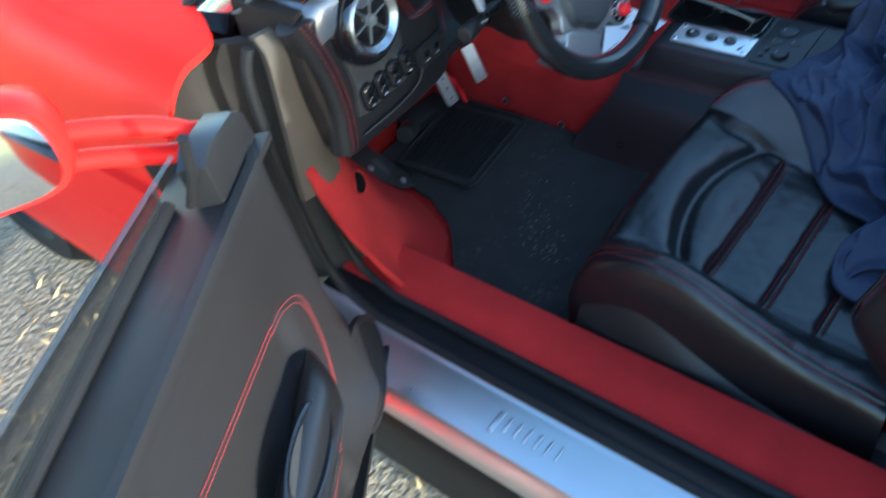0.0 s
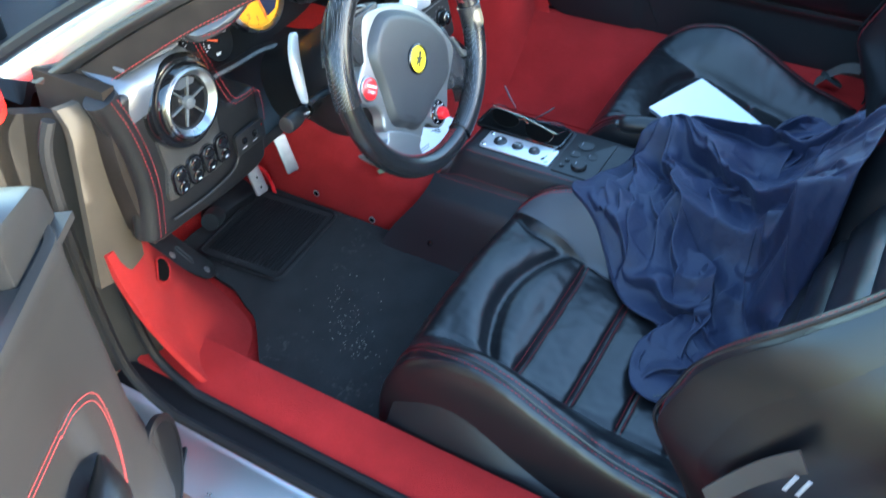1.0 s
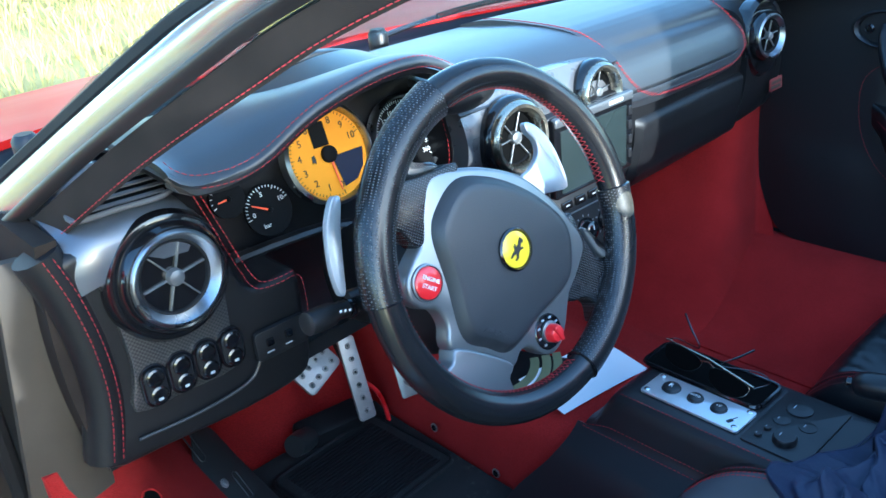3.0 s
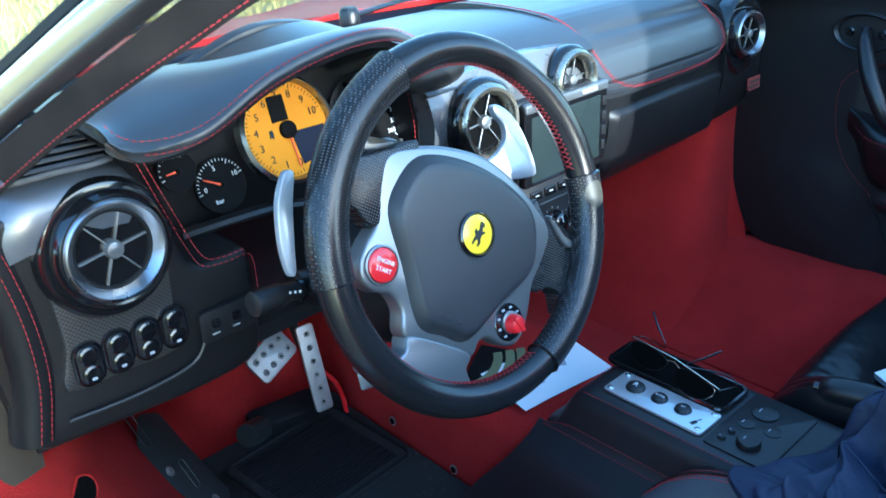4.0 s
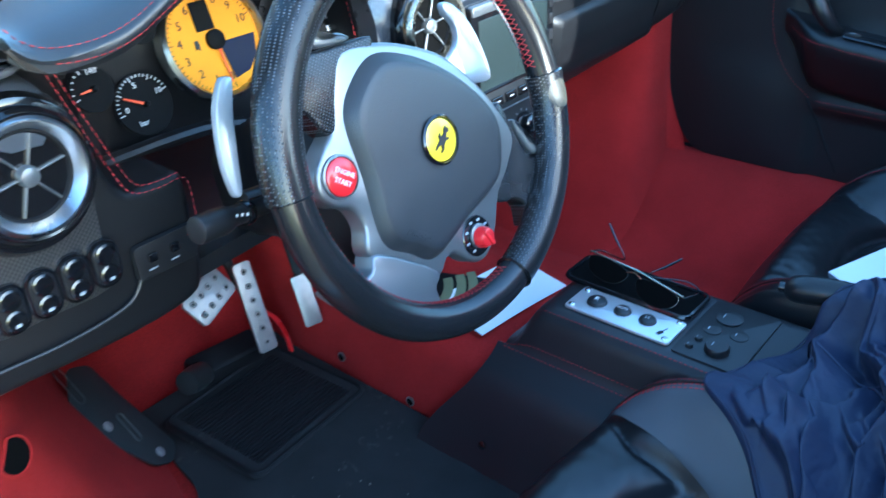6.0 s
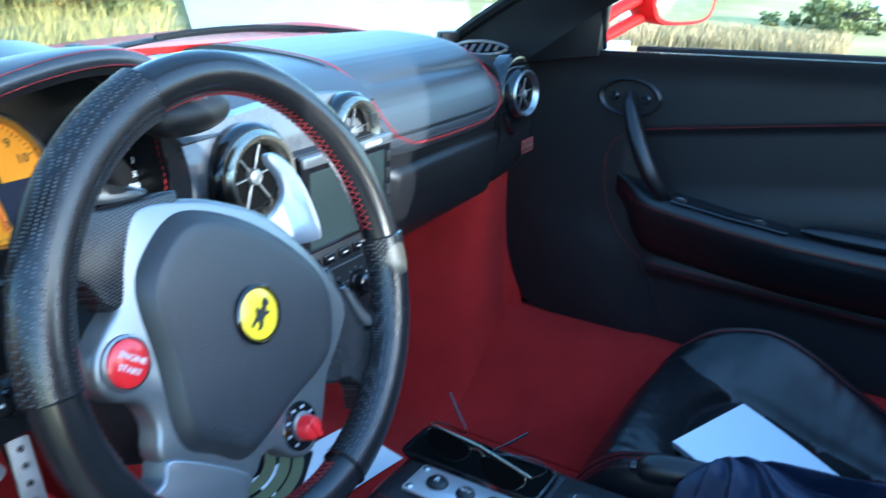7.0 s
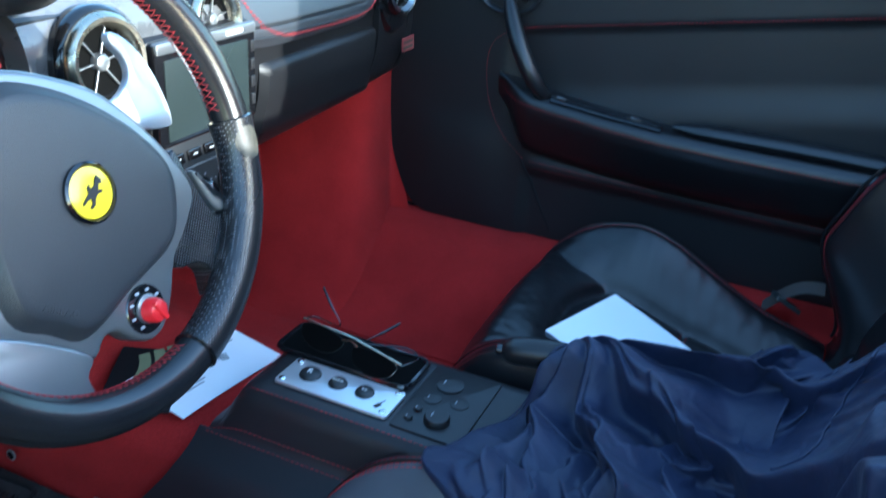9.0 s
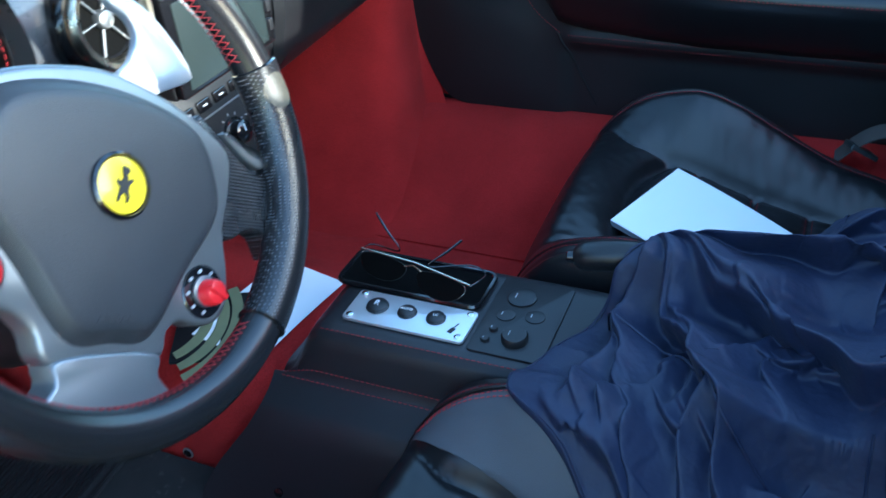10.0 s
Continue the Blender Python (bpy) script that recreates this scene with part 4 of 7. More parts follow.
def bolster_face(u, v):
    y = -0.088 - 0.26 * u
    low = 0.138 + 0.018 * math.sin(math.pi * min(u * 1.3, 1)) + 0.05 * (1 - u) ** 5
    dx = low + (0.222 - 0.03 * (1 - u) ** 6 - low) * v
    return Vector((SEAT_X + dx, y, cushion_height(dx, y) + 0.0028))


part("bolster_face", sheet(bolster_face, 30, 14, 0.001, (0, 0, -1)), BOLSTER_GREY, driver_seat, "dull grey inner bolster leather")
part("bolster_stitching", stitches([[bolster_face(0.02 + 0.96 * i / 60, v) + Vector((0, 0, 0.0012)) for i in range(61)] for v in (0.88, 0.98)], r=0.0006), RED_THREAD, driver_seat, "double red thread")
INNER[0] = -1
passenger_seat = build_seat()
passenger_seat.matrix_world = pose(0.395, -0.35, 0.190, 5.0)
driver_seat["label"] = "black leather driver seat with ribbed centre, red stitching, jacket on it"
passenger_seat["label"] = "black leather passenger seat with a white notepad on it"


# ---------------------------------------------------------------- steering wheel, column
WHEEL_AT = Vector((-0.3393, 0.0008, 0.8141))
WHEEL_N = Vector((0, -math.cos(radians(17)), math.sin(radians(17))))
WHEEL_FLAT = facing(WHEEL_AT, WHEEL_N)
WHEEL_M = WHEEL_FLAT @ Matrix.Rotation(radians(-36), 4, "Z")

sw = thing("steering_wheel", "black leather and carbon sports steering wheel turned to one side", "steering wheel", m=WHEEL_M)
RIM_R, RIM_T = 0.1685, 0.0175


def rim_at(deg, r=RIM_R, z=0.0):
    a = radians(deg)
    return Vector((r * math.cos(a), r * math.sin(a), z))


def rim_slim(a):
    return 0.13 * bump01(a, 98, 30)


def rim_r(a):
    return RIM_R + 0.0030 * bump01(a, 112, 26)


def rim_piece(a0, a1, t, n, thumb=0.0):
    pts, rad = [], []
    for i in range(n + 1):
        a = a0 + (a1 - a0) * i / n
        pts.append(rim_at(a, rim_r(a)))
        rad.append(t * (1 - rim_slim(a)) * (1 + thumb * (bump01(a, 42, 7) + bump01(a, 138, 7))))
    return tube(pts, rad, 16, flat=0.92, up=(0, 0, 1))


part("rim_top", rim_piece(38, 143, RIM_T, 40), RIM_LEATHER, sw, "smooth black leather rim")
part("rim_bottom", rim_piece(215, 323, RIM_T, 40), RIM_LEATHER, sw, "smooth black leather rim")
part("grip", rim_piece(-37, 38, RIM_T * 1.10, 30, 0.1), PERFORATED, sw, "perforated leather grip")
part("grip", rim_piece(143, 215, RIM_T * 1.14, 30, 0.1), PERFORATED, sw, "perforated leather grip")
for a in (38, 143, 215, 323):
    part("rim_seam", lathe([(RIM_T * 1.0, -0.001), (RIM_T * 1.12, 0), (RIM_T * 1.0, 0.001)], 20, facing(rim_at(a), rim_at(a + 90)), hollow=True), GLOSS, sw)
# cross stitching on the inner side
xs = []
for a0, a1 in ((42, 140), (218, 320)):
    for i in range(int((a1 - a0) / 2.2)):
        a = a0 + 2.2 * i
        rr_, tt_ = rim_r(a), RIM_T * (1 - rim_slim(a))
        xs.append([rim_at(a, rr_ - tt_ * 0.96, 0.006), rim_at(a + 1.1, rr_ - tt_ * 1.03, 0.0), rim_at(a + 2.2, rr_ - tt_ * 0.96, -0.006)])
        xs.append([rim_at(a + 2.2, rr_ - tt_ * 0.95, 0.006), rim_at(a + 1.1, rr_ - tt_ * 1.02, 0.0), rim_at(a, rr_ - tt_ * 0.95, -0.006)])
bmx = bmesh.new()
for ln in xs:
    tube(ln, 0.00027, 4, bm=bmx)
part("rim_stitching", bmx, RED_THREAD, sw, "red cross stitching")

# worn round print on the grip
def on_grip(u, v):
    a, f = radians(30.5 + 4.9 * math.cos(2 * math.pi * u) * v), radians(98 + 42 * math.sin(2 * math.pi * u) * v)
    q = RIM_R + RIM_T * 1.105 * math.cos(f)
    return Vector((q * math.cos(a), q * math.sin(a), RIM_T * 1.105 * 0.96 * math.sin(f)))


bmg = bmesh.new()
rings(bmg, [[on_grip(i / 28, v) for i in range(28)] for v in (1.0, 0.8, 0.55, 0.3, 0.08)])
part("grip_print", bmg, WORN_GREY, sw, "worn pale round print")

# airbag pad
PAD = [(-0.083, 0.043), (-0.046, 0.058), (0.0, 0.063), (0.046, 0.058), (0.083, 0.043), (0.099, 0.012), (0.099, -0.020), (0.068, -0.062), (0.034, -0.109), (0.0, -0.1125), (-0.034, -0.109), (-0.068, -0.062), (-0.099, -0.020), (-0.099, 0.012)]


def inset2(pts, k):
    c = Vector((0, -0.02))
    return [tuple(c + (Vector(p) - c) * k) for p in pts]


def pad_outline(pts, n=5):
    return [(p.x, p.y) for p in curve([(x, y, 0) for x, y in pts], n, closed=True)]


bmp = bmesh.new()
lay = [(1.0, -0.022), (1.0, -0.012), (0.985, -0.009), (0.885, 0.0015), (0.865, 0.0028), (0.80, 0.0034), (0.5, 0.0050), (0.2, 0.0058)]
rings(bmp, [[Vector((x, y, z)) for x, y in pad_outline(inset2(PAD, k))] for k, z in lay])
part("airbag_pad", bmp, LEATHER_GREY, sw, "dark grey leather airbag cover")

BEZEL = [(-0.112, 0.034), (-0.071, 0.057), (-0.035, 0.068), (0.0, 0.073), (0.035, 0.068), (0.071, 0.057), (0.112, 0.034), (0.113, 0.0), (0.106, -0.030), (0.109, -0.060), (0.107, -0.084), (0.096, -0.098), (0.079, -0.101), (0.062, -0.098), (0.050, -0.104), (0.038, -0.124),
         (-0.038, -0.124), (-0.054, -0.099), (-0.070, -0.088), (-0.088, -0.091), (-0.104, -0.086), (-0.113, -0.070), (-0.111, -0.050), (-0.106, -0.030), (-0.113, 0.0)]
part("bezel", slab(pad_outline(BEZEL, 4), 0.020, pose(0, 0, -0.008), 0.005, 3), SATIN, sw, "satin silver wheel bezel")


def spoke(pts, name, mat, lab, z0=-0.010, d=0.022):
    return part(name, slab(pad_outline(pts, 4), d, pose(0, 0, z0), 0.003, 3), mat, sw, lab)


for sd in (-1, 1):
    side_sp = [(0.080, 0.054), (0.110, 0.040), (0.132, 0.025), (0.147, 0.021), (0.160, 0.040), (0.170, 0.0), (0.163, -0.048), (0.150, -0.031), (0.133, -0.027), (0.100, -0.032)]
    spoke([(sd * x, y) for x, y in side_sp], "side_spoke", PERFORATED, "dark perforated leather spoke", -0.0085, 0.022)
    rest = [(0.106, 0.046), (0.122, 0.0335), (0.138, 0.025), (0.149, 0.0245), (0.156, 0.036), (0.148, 0.034), (0.134, 0.036), (0.118, 0.046)]
    spoke([(sd * x, y) for x, y in rest], "thumb_rest", SATIN, "satin silver thumb rest", -0.0060, 0.010)
low = [(-0.036, -0.118), (0.036, -0.118), (0.040, -0.135), (0.058, -0.152), (0.075, -0.162), (0.0, -0.176), (-0.075, -0.162), (-0.058, -0.152), (-0.040, -0.135)]
spoke(low, "lower_spoke", SATIN, "satin grey lower spoke", -0.006, 0.024)
# badge: a plain yellow oval with a plain dark figure
part("badge_ring", lathe([(0.0185, 0.002), (0.0205, 0.0065), (0.0225, 0.005), (0.0225, 0.0)], 36, pose(0, -0.008, 0.0035), hollow=True), GLOSS, sw, "black badge ring")
bd = part("badge", lathe([(0.0188, 0.0), (0.0188, 0.0045), (0.012, 0.0058), (0.004, 0.0062)], 36, pose(0, -0.008, 0.0035)), YELLOW, sw, "round yellow badge")
part("badge_figure", slab([(-0.0010, 0.0125), (0.0035, 0.0115), (0.0045, 0.0085), (0.0022, 0.0075), (0.0030, 0.0030), (0.0060, 0.0045), (0.0070, 0.0030), (0.0035, 0.0), (0.0025, -0.0040), (0.0035, -0.0080), (0.0015, -0.0120), (0.0002, -0.0115),
                           (0.0012, -0.0080), (-0.0010, -0.0050), (-0.0035, -0.0075), (-0.0055, -0.0118), (-0.0066, -0.0110), (-0.0052, -0.0060), (-0.0040, -0.0020), (-0.0062, 0.0010), (-0.0055, 0.0040), (-0.0030, 0.0015), (-0.0008, 0.0050), (-0.0015, 0.0090)], 0.001, pose(0, -0.008, 0.0108)), INK, bd, "plain black shape")
# start button
sb = part("start_button_ring", lathe([(0.0160, 0.0), (0.0168, 0.0032), (0.0184, 0.0025), (0.0190, -0.002)], 32, pose(-0.090, -0.066, -0.008), hollow=True), SATIN, sw)
btn = part("start_button", lathe([(0.0158, -0.002), (0.0158, 0.0035), (0.0140, 0.005), (0.006, 0.0056)], 32, pose(-0.090, -0.066, -0.008)), RED_PLASTIC, sw, "red engine start button")
lettering("ENGINE", 0.0060, pose(-0.090, -0.0625, -0.0016), PRINT, btn, depth=0.0003)
lettering("START", 0.0060, pose(-0.090, -0.0705, -0.0016), PRINT, btn, depth=0.0003)
# drive mode switch
md = part("mode_dial", lathe([(0.0198, -0.002), (0.0198, 0.0012), (0.0188, 0.0022), (0.009, 0.0022)], 32, pose(0.082, -0.076, -0.009)), GLOSS, sw, "black mode dial")
part("dial_ring", lathe([(0.0118, 0.002), (0.0118, 0.0042), (0.0100, 0.0048)], 24, pose(0.082, -0.076, -0.008)), SATIN, md)
kn_ = part("mode_knob", lathe([(0.0102, 0.002), (0.0100, 0.009), (0.0082, 0.0125), (0.0040, 0.0138)], 26, pose(0.083, -0.077, -0.006)), RED_PLASTIC, md, "round red drive mode knob")
part("knob_ridge", slab(rounded(0.0050, 0.0185, 0.0022), 0.008, pose(0.083, -0.077, 0.0095, 0, 0, 62), 0.0015), RED_PLASTIC, kn_)
for k in range(6):
    a = radians(62 + 41 * k)
    part("mode_mark", box(0.0040, 0.0022, 0.0006, pose(0.082 + 0.0152 * math.cos(a), -0.076 + 0.0152 * math.sin(a), -0.0066, 0, 0, 36), 0.0005), PRINT_GREY, md, "small white symbol")
lettering("AIRBAG", 0.0085, pose(-0.002, -0.094, 0.0034), LEATHER_GREY, sw, "embossed_word", 0.0005)

# column with paddles and stalk
col = thing("steering_column", "black steering column with silver shift paddles", "steering column", base=(-0.34, 0.1, 0.75))
axis0 = WHEEL_AT - WHEEL_N * 0.03
axis1 = WHEEL_AT - WHEEL_N * 0.26
part("hub", lathe([(0.05, 0), (0.062, -0.02), (0.07, -0.05), (0.06, -0.08)], 32, facing(WHEEL_AT - WHEEL_N * 0.022, WHEEL_N)), PLASTIC, col)
shr = []
for i in range(9):
    t = i / 8
    c = axis0.lerp(axis1, t)
    w, h = 0.076 + 0.024 * math.sin(math.pi * min(t * 1.4, 1)), 0.064 + 0.028 * math.sin(math.pi * min(t * 1.3, 1))
    shr.append([c + Vector((w * (abs(math.cos(a)) ** 0.7) * (1 if math.cos(a) > 0 else -1), 0, 0)) + WHEEL_FLAT.to_3x3() @ Vector((0, h * (abs(math.sin(a)) ** 0.7) * (1 if math.sin(a) > 0 else -1) - 0.025, 0)) for a in [2 * math.pi * j / 28 for j in range(28)]])
part("shroud", rings(bmesh.new(), shr), LEATHER_PAD, col, "black column shroud")


def paddle(sd):
    o = [(0.148, 0.097), (0.160, 0.094), (0.174, 0.080), (0.186, 0.056), (0.193, 0.026), (0.193, 0.009), (0.186, 0.003), (0.151, 0.008), (0.118, 0.010), (0.110, 0.026), (0.120, 0.038), (0.138, 0.043), (0.155, 0.056), (0.157, 0.072), (0.147, 0.087)] if sd > 0 else \
        [(0.128, 0.098), (0.124, 0.092), (0.134, 0.066), (0.145, 0.026), (0.151, 0.004), (0.157, 0.002), (0.160, 0.010), (0.159, 0.036), (0.150, 0.072), (0.136, 0.095)]
    out = pad_outline([(sd * x, y) for x, y in o], 4)
    return slab(out, 0.008, WHEEL_FLAT @ pose(0, 0, -0.088), 0.003, 2)


part("paddle", paddle(1), SILVER, col, "silver shift paddle")
part("paddle", paddle(-1), SILVER, col, "silver shift paddle")
for sd in (-1, 1):
    part("paddle_stem", tube([WHEEL_FLAT @ Vector((sd * 0.05, -0.01, -0.095)), WHEEL_FLAT @ Vector((sd * 0.15, 0.0, -0.093))], 0.008, 8, flat=0.5), PLASTIC, col)
stalk = part("stalk", tube(curve([(-0.40, 0.125, 0.745), (-0.472, 0.11, 0.760), (-0.495, 0.105, 0.765), (-0.530, 0.098, 0.771), (-0.536, 0.097, 0.772)], 4),
                           [0.0085] * 5 + [0.0095] * 4 + [0.0125, 0.0130, 0.0130, 0.0128, 0.0125, 0.012] + [0.010, 0.005], 14), PLASTIC, col, "black indicator stalk")
for k in range(3):
    part("stalk_mark", box(0.0025, 0.0006, 0.0025, pose(-0.484 - 0.006 * k, 0.0957 - 0.0008 * k, 0.766 + 0.002 * k), 0.0004), PRINT, stalk, "small white symbol")
part("stalk_ring", lathe([(0.0112, -0.004), (0.0122, 0), (0.0112, 0.004)], 16, facing((-0.477, 0.109, 0.761), (-1, -0.12, 0.15))), GLOSS, stalk)
part("ignition_barrel", lathe([(0.02, 0), (0.022, 0.012), (0.016, 0.02), (0.013, 0.02)], 24, facing((-0.235, 0.16, 0.745), (0.3, -0.9, 0.2))), PLASTIC, col)


# ---------------------------------------------------------------- dashboard
dash = thing("dashboard", "black leather dashboard with red stitching and carbon inserts", "dashboard", base=(0, 0.3, 0.6))
FRONT = Matrix(((1, 0, 0, 0), (0, 0, -1, 0), (0, 1, 0, 0), (0, 0, 0, 1)))  # x, z outlines facing the seats


def front(y, x=0.0, z=0.0):
    return Matrix.Translation((x, y, z)) @ FRONT


def spline2(pts, n=5, closed=True):
    return [(p.x, p.y) for p in curve([(a, b, 0) for a, b in pts], n, closed)]


def interp(x, table):
    for (a, p), (b, q) in zip(table, table[1:]):
        if x <= b:
            t = min(max((x - a) / (b - a), 0), 1)
            t = t * t * (3 - 2 * t) * 0.5 + t * 0.5
            return p + (q - p) * t
    return table[-1][1]


def smooth_table(table, n=8):
    return [(p.x, p.y) for p in curve([(a, b, 0) for a, b in table], n)]


# driver side module
MODULE = [(-0.715, 0.876), (-0.703, 0.83), (-0.698, 0.76), (-0.704, 0.70), (-0.722, 0.648), (-0.66, 0.640), (-0.56, 0.634), (-0.49, 0.640), (-0.473, 0.665), (-0.472, 0.72), (-0.474, 0.772),
          (-0.50, 0.774), (-0.531, 0.775), (-0.546, 0.80), (-0.556, 0.84), (-0.572, 0.878), (-0.60, 0.884), (-0.66, 0.882)]
part("driver_panel", slab([p for i, p in enumerate(spline2(MODULE, 3))], 0.10, front(0.205), 0.010, 3), LEATHER_PAD, dash, "black leather driver side panel")
edge = curve([(-0.712, 0.203, 0.884), (-0.700, 0.201, 0.84), (-0.692, 0.200, 0.78), (-0.693, 0.200, 0.72), (-0.706, 0.201, 0.655)], 12)
part("end_roll", tube([q + Vector((-0.012, 0.022, 0)) for q in edge], 0.022, 14, up=(0, 1, 0)), LEATHER_PAD, dash, "padded leather end roll")
part("end_panel", sheet(lambda u, v: Vector((-0.725 - 0.01 * math.sin(math.pi * v), 0.215 + 0.13 * u, 0.655 + 0.24 * v)), 4, 8, 0.02, (1, 0, 0)), SUEDE, dash)
stl = [[q + Vector((-0.0035, -0.001, 0)) for q in edge], [q + Vector((-0.013, -0.0008, 0)) for q in edge]]
part("end_stitching", stitches(stl), RED_THREAD, dash, "double red thread")
CARB = [(-0.680, 0.86), (-0.678, 0.80), (-0.676, 0.745), (-0.684, 0.700), (-0.63, 0.697), (-0.572, 0.697), (-0.568, 0.73), (-0.565, 0.78), (-0.562, 0.83), (-0.575, 0.872), (-0.62, 0.885)]
part("carbon_panel", slab(spline2(CARB, 3), 0.02, front(0.199), 0.003, 2), CARBON, dash, "woven carbon insert")
part("lower_trim", tube([(x, 0.197, z) for x, z in spline2([(-0.69, 0.672), (-0.62, 0.668), (-0.56, 0.675), (-0.54, 0.70)], 6, False)], 0.002, 6), PLASTIC, dash)
part("facia_stitching", stitches([[(x, 0.199, z) for x, z in spline2([(-0.578, 0.905), (-0.560, 0.85), (-0.545, 0.805), (-0.531, 0.777), (-0.505, 0.771), (-0.480, 0.772), (-0.4735, 0.765), (-0.472, 0.74), (-0.473, 0.715)], 8, False)],
                                  [(x, 0.198, z) for x, z in spline2([(-0.572, 0.905), (-0.553, 0.85), (-0.537, 0.805), (-0.525, 0.783), (-0.505, 0.778), (-0.478, 0.779)], 8, False)]]), RED_THREAD, dash, "red thread")
# glossy module top with its demist grille
BROW = curve([(0, 0.1965, 0.848), (0, 0.1970, 0.868), (0, 0.2015, 0.884), (0, 0.2110, 0.8955), (0, 0.230, 0.9030), (0, 0.28, 0.9105), (0, 0.345, 0.9180)], 5)


def brow(u, v):
    k = min(int(v * (len(BROW) - 1)), len(BROW) - 2)
    q = BROW[k].lerp(BROW[k + 1], v * (len(BROW) - 1) - k)
    return Vector((-0.702 + (0.134 - 0.020 * v) * u, q.y + 0.008 * (2 * u - 1) ** 4, q.z - 0.010 * abs(2 * u - 1) ** 3))


part("module_top", sheet(brow, 24, 36, 0.012, (0, 1, -0.5)), SKY_LACQUER, dash, "glossy lacquered panel top")
GRILLE_M = pose(-0.640, 0.238, 0.9105, 8, 0, -7)
moon = spline2([(-0.044, -0.030), (0.0, -0.032), (0.040, -0.031), (0.056, -0.012), (0.050, 0.022), (0.024, 0.050), (-0.010, 0.050), (-0.034, 0.020)], 5)
# flat backing whose near-black colour stands for shade between the slats
gr = part("demist_grille", slab([(x * 0.94, y * 0.94) for x, y in moon], 0.002, GRILLE_M, 0.0006), RECESS_SHADE, dash, "dark demist outlet")
part("grille_frame", tube([GRILLE_M @ Vector((x, y, 0.001)) for x, y in moon], 0.0030, 8, closed=True), BOLSTER_GREY, gr, "dusty grey outlet frame")
for k, (x0, x1, y) in enumerate(((-0.040, 0.046, -0.020), (-0.036, 0.052, -0.004), (-0.032, 0.050, 0.012), (-0.026, 0.044, 0.028), (-0.012, 0.028, 0.043))):
    part("slat", box(x1 - x0, 0.0050, 0.0016, GRILLE_M @ pose((x0 + x1) / 2, y, 0.0012, 8, 0, 0), 0.0005), BOLSTER_GREY, gr, "dusty grey slat")
# rocker switches
for k in range(4):
    x = -0.660 + 0.0292 * k
    z = 0.722 + 0.0008 * k
    swi = thing("rocker_switch", "black rocker switch with a white symbol", "switch", m=front(0.197, x, z) @ Matrix.Diagonal((1.10, 1.18, 1, 1)), group="dash switches")
    part("surround", slab(rounded(0.0265, 0.040, 0.0115, 6), 0.006, pose(0, 0, 0.002), 0.0015), GLOSS, swi)
    rk = part("rocker", slab(rounded(0.0205, 0.034, 0.0085, 6), 0.004, pose(0, 0, 0.0040), 0.0016, 3), PLASTIC, swi)
    for yy in (-0.0085, 0.0085):
        part("lobe", lathe([(0.0088, 0.0), (0.0084, 0.0018), (0.0066, 0.0030), (0.0030, 0.0026)], 22, pose(0, yy, 0.0036)), GLOSS, rk)
    part("symbol", box(0.0045, 0.0024, 0.0006, pose(0, -0.0115, 0.0066), 0.0005), PRINT_GREY, swi, "small white symbol")
# small button panel beside the column
bp_ = thing("button_panel", "black panel with two small buttons", "button panel", m=front(0.1985, -0.513, 0.708))
part("plate", slab(rounded(0.066, 0.036, 0.006), 0.006, pose(0, 0, 0.004), 0.0015), PLASTIC, bp_)
for sx in (-1, 1):
    part("button", box(0.009, 0.009, 0.003, pose(0.012 * sx - 0.004, 0.003, 0.0055), 0.0015), GLOSS, bp_)
    part("mark", box(0.009, 0.0016, 0.0005, pose(0.012 * sx - 0.005, -0.009, 0.0044), 0.0004), PRINT_GREY, bp_)
part("lamp", lathe([(0.0012, 0), (0.0012, 0.001)], 10, pose(0.026, 0.008, 0.0036)), RED_PLASTIC, bp_)

# instrument binnacle
LIP = smooth_table([(-0.602, 0.936), (-0.590, 0.917), (-0.566, 0.908), (-0.516, 0.914), (-0.445, 0.947), (-0.364, 0.965), (-0.299, 0.966), (-0.255, 0.950), (-0.215, 0.925), (-0.177, 0.914)])


def lip_z(x):
    return interp(x, LIP)


def hood_top(u, v):
    x = -0.602 + 0.425 * u
    zl = lip_z(x)
    e = 0.028 * (1 - math.sqrt(max(0, 1 - (2 * u - 1) ** 4)))
    pts = [(0.166 + 0.03 * (2 * u - 1) ** 4, zl), (0.164 + 0.03 * (2 * u - 1) ** 4, zl + 0.007), (0.174 + 0.01 * (2 * u - 1) ** 4, zl + 0.0135), (0.215, zl * 0.6 + 0.4 * 0.955 + 0.014), (0.30, 0.952), (0.40, 0.932), (windscreen_y(x) - 0.01, 0.905)]
    q = curve([(0, a, b) for a, b in pts], 4)
    k = min(int(v * (len(q) - 1)), len(q) - 2)
    w = q[k].lerp(q[k + 1], v * (len(q) - 1) - k)
    return Vector((x, w.y, w.z - e * 0.7))


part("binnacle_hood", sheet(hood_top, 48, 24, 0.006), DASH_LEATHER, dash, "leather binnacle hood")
part("binnacle_underside", sheet(lambda u, v: Vector((-0.60 + 0.42 * u, 0.172 + 0.02 * (2 * u - 1) ** 4 + 0.13 * v, lip_z(-0.60 + 0.42 * u) - 0.002 + 0.008 * v)), 40, 6, 0.006), LEATHER, dash)
lipline = [Vector((-0.598 + 0.417 * i / 80, 0.164 + 0.03 * (2 * i / 80 - 1) ** 4, lip_z(-0.598 + 0.417 * i / 80) + 0.004)) for i in range(81)]
part("binnacle_stitching", stitches([[q + Vector((0, -0.002, -0.003)) for q in lipline], [q + Vector((0, 0.004, 0.0085)) for q in lipline]]), RED_THREAD, dash, "double red thread")
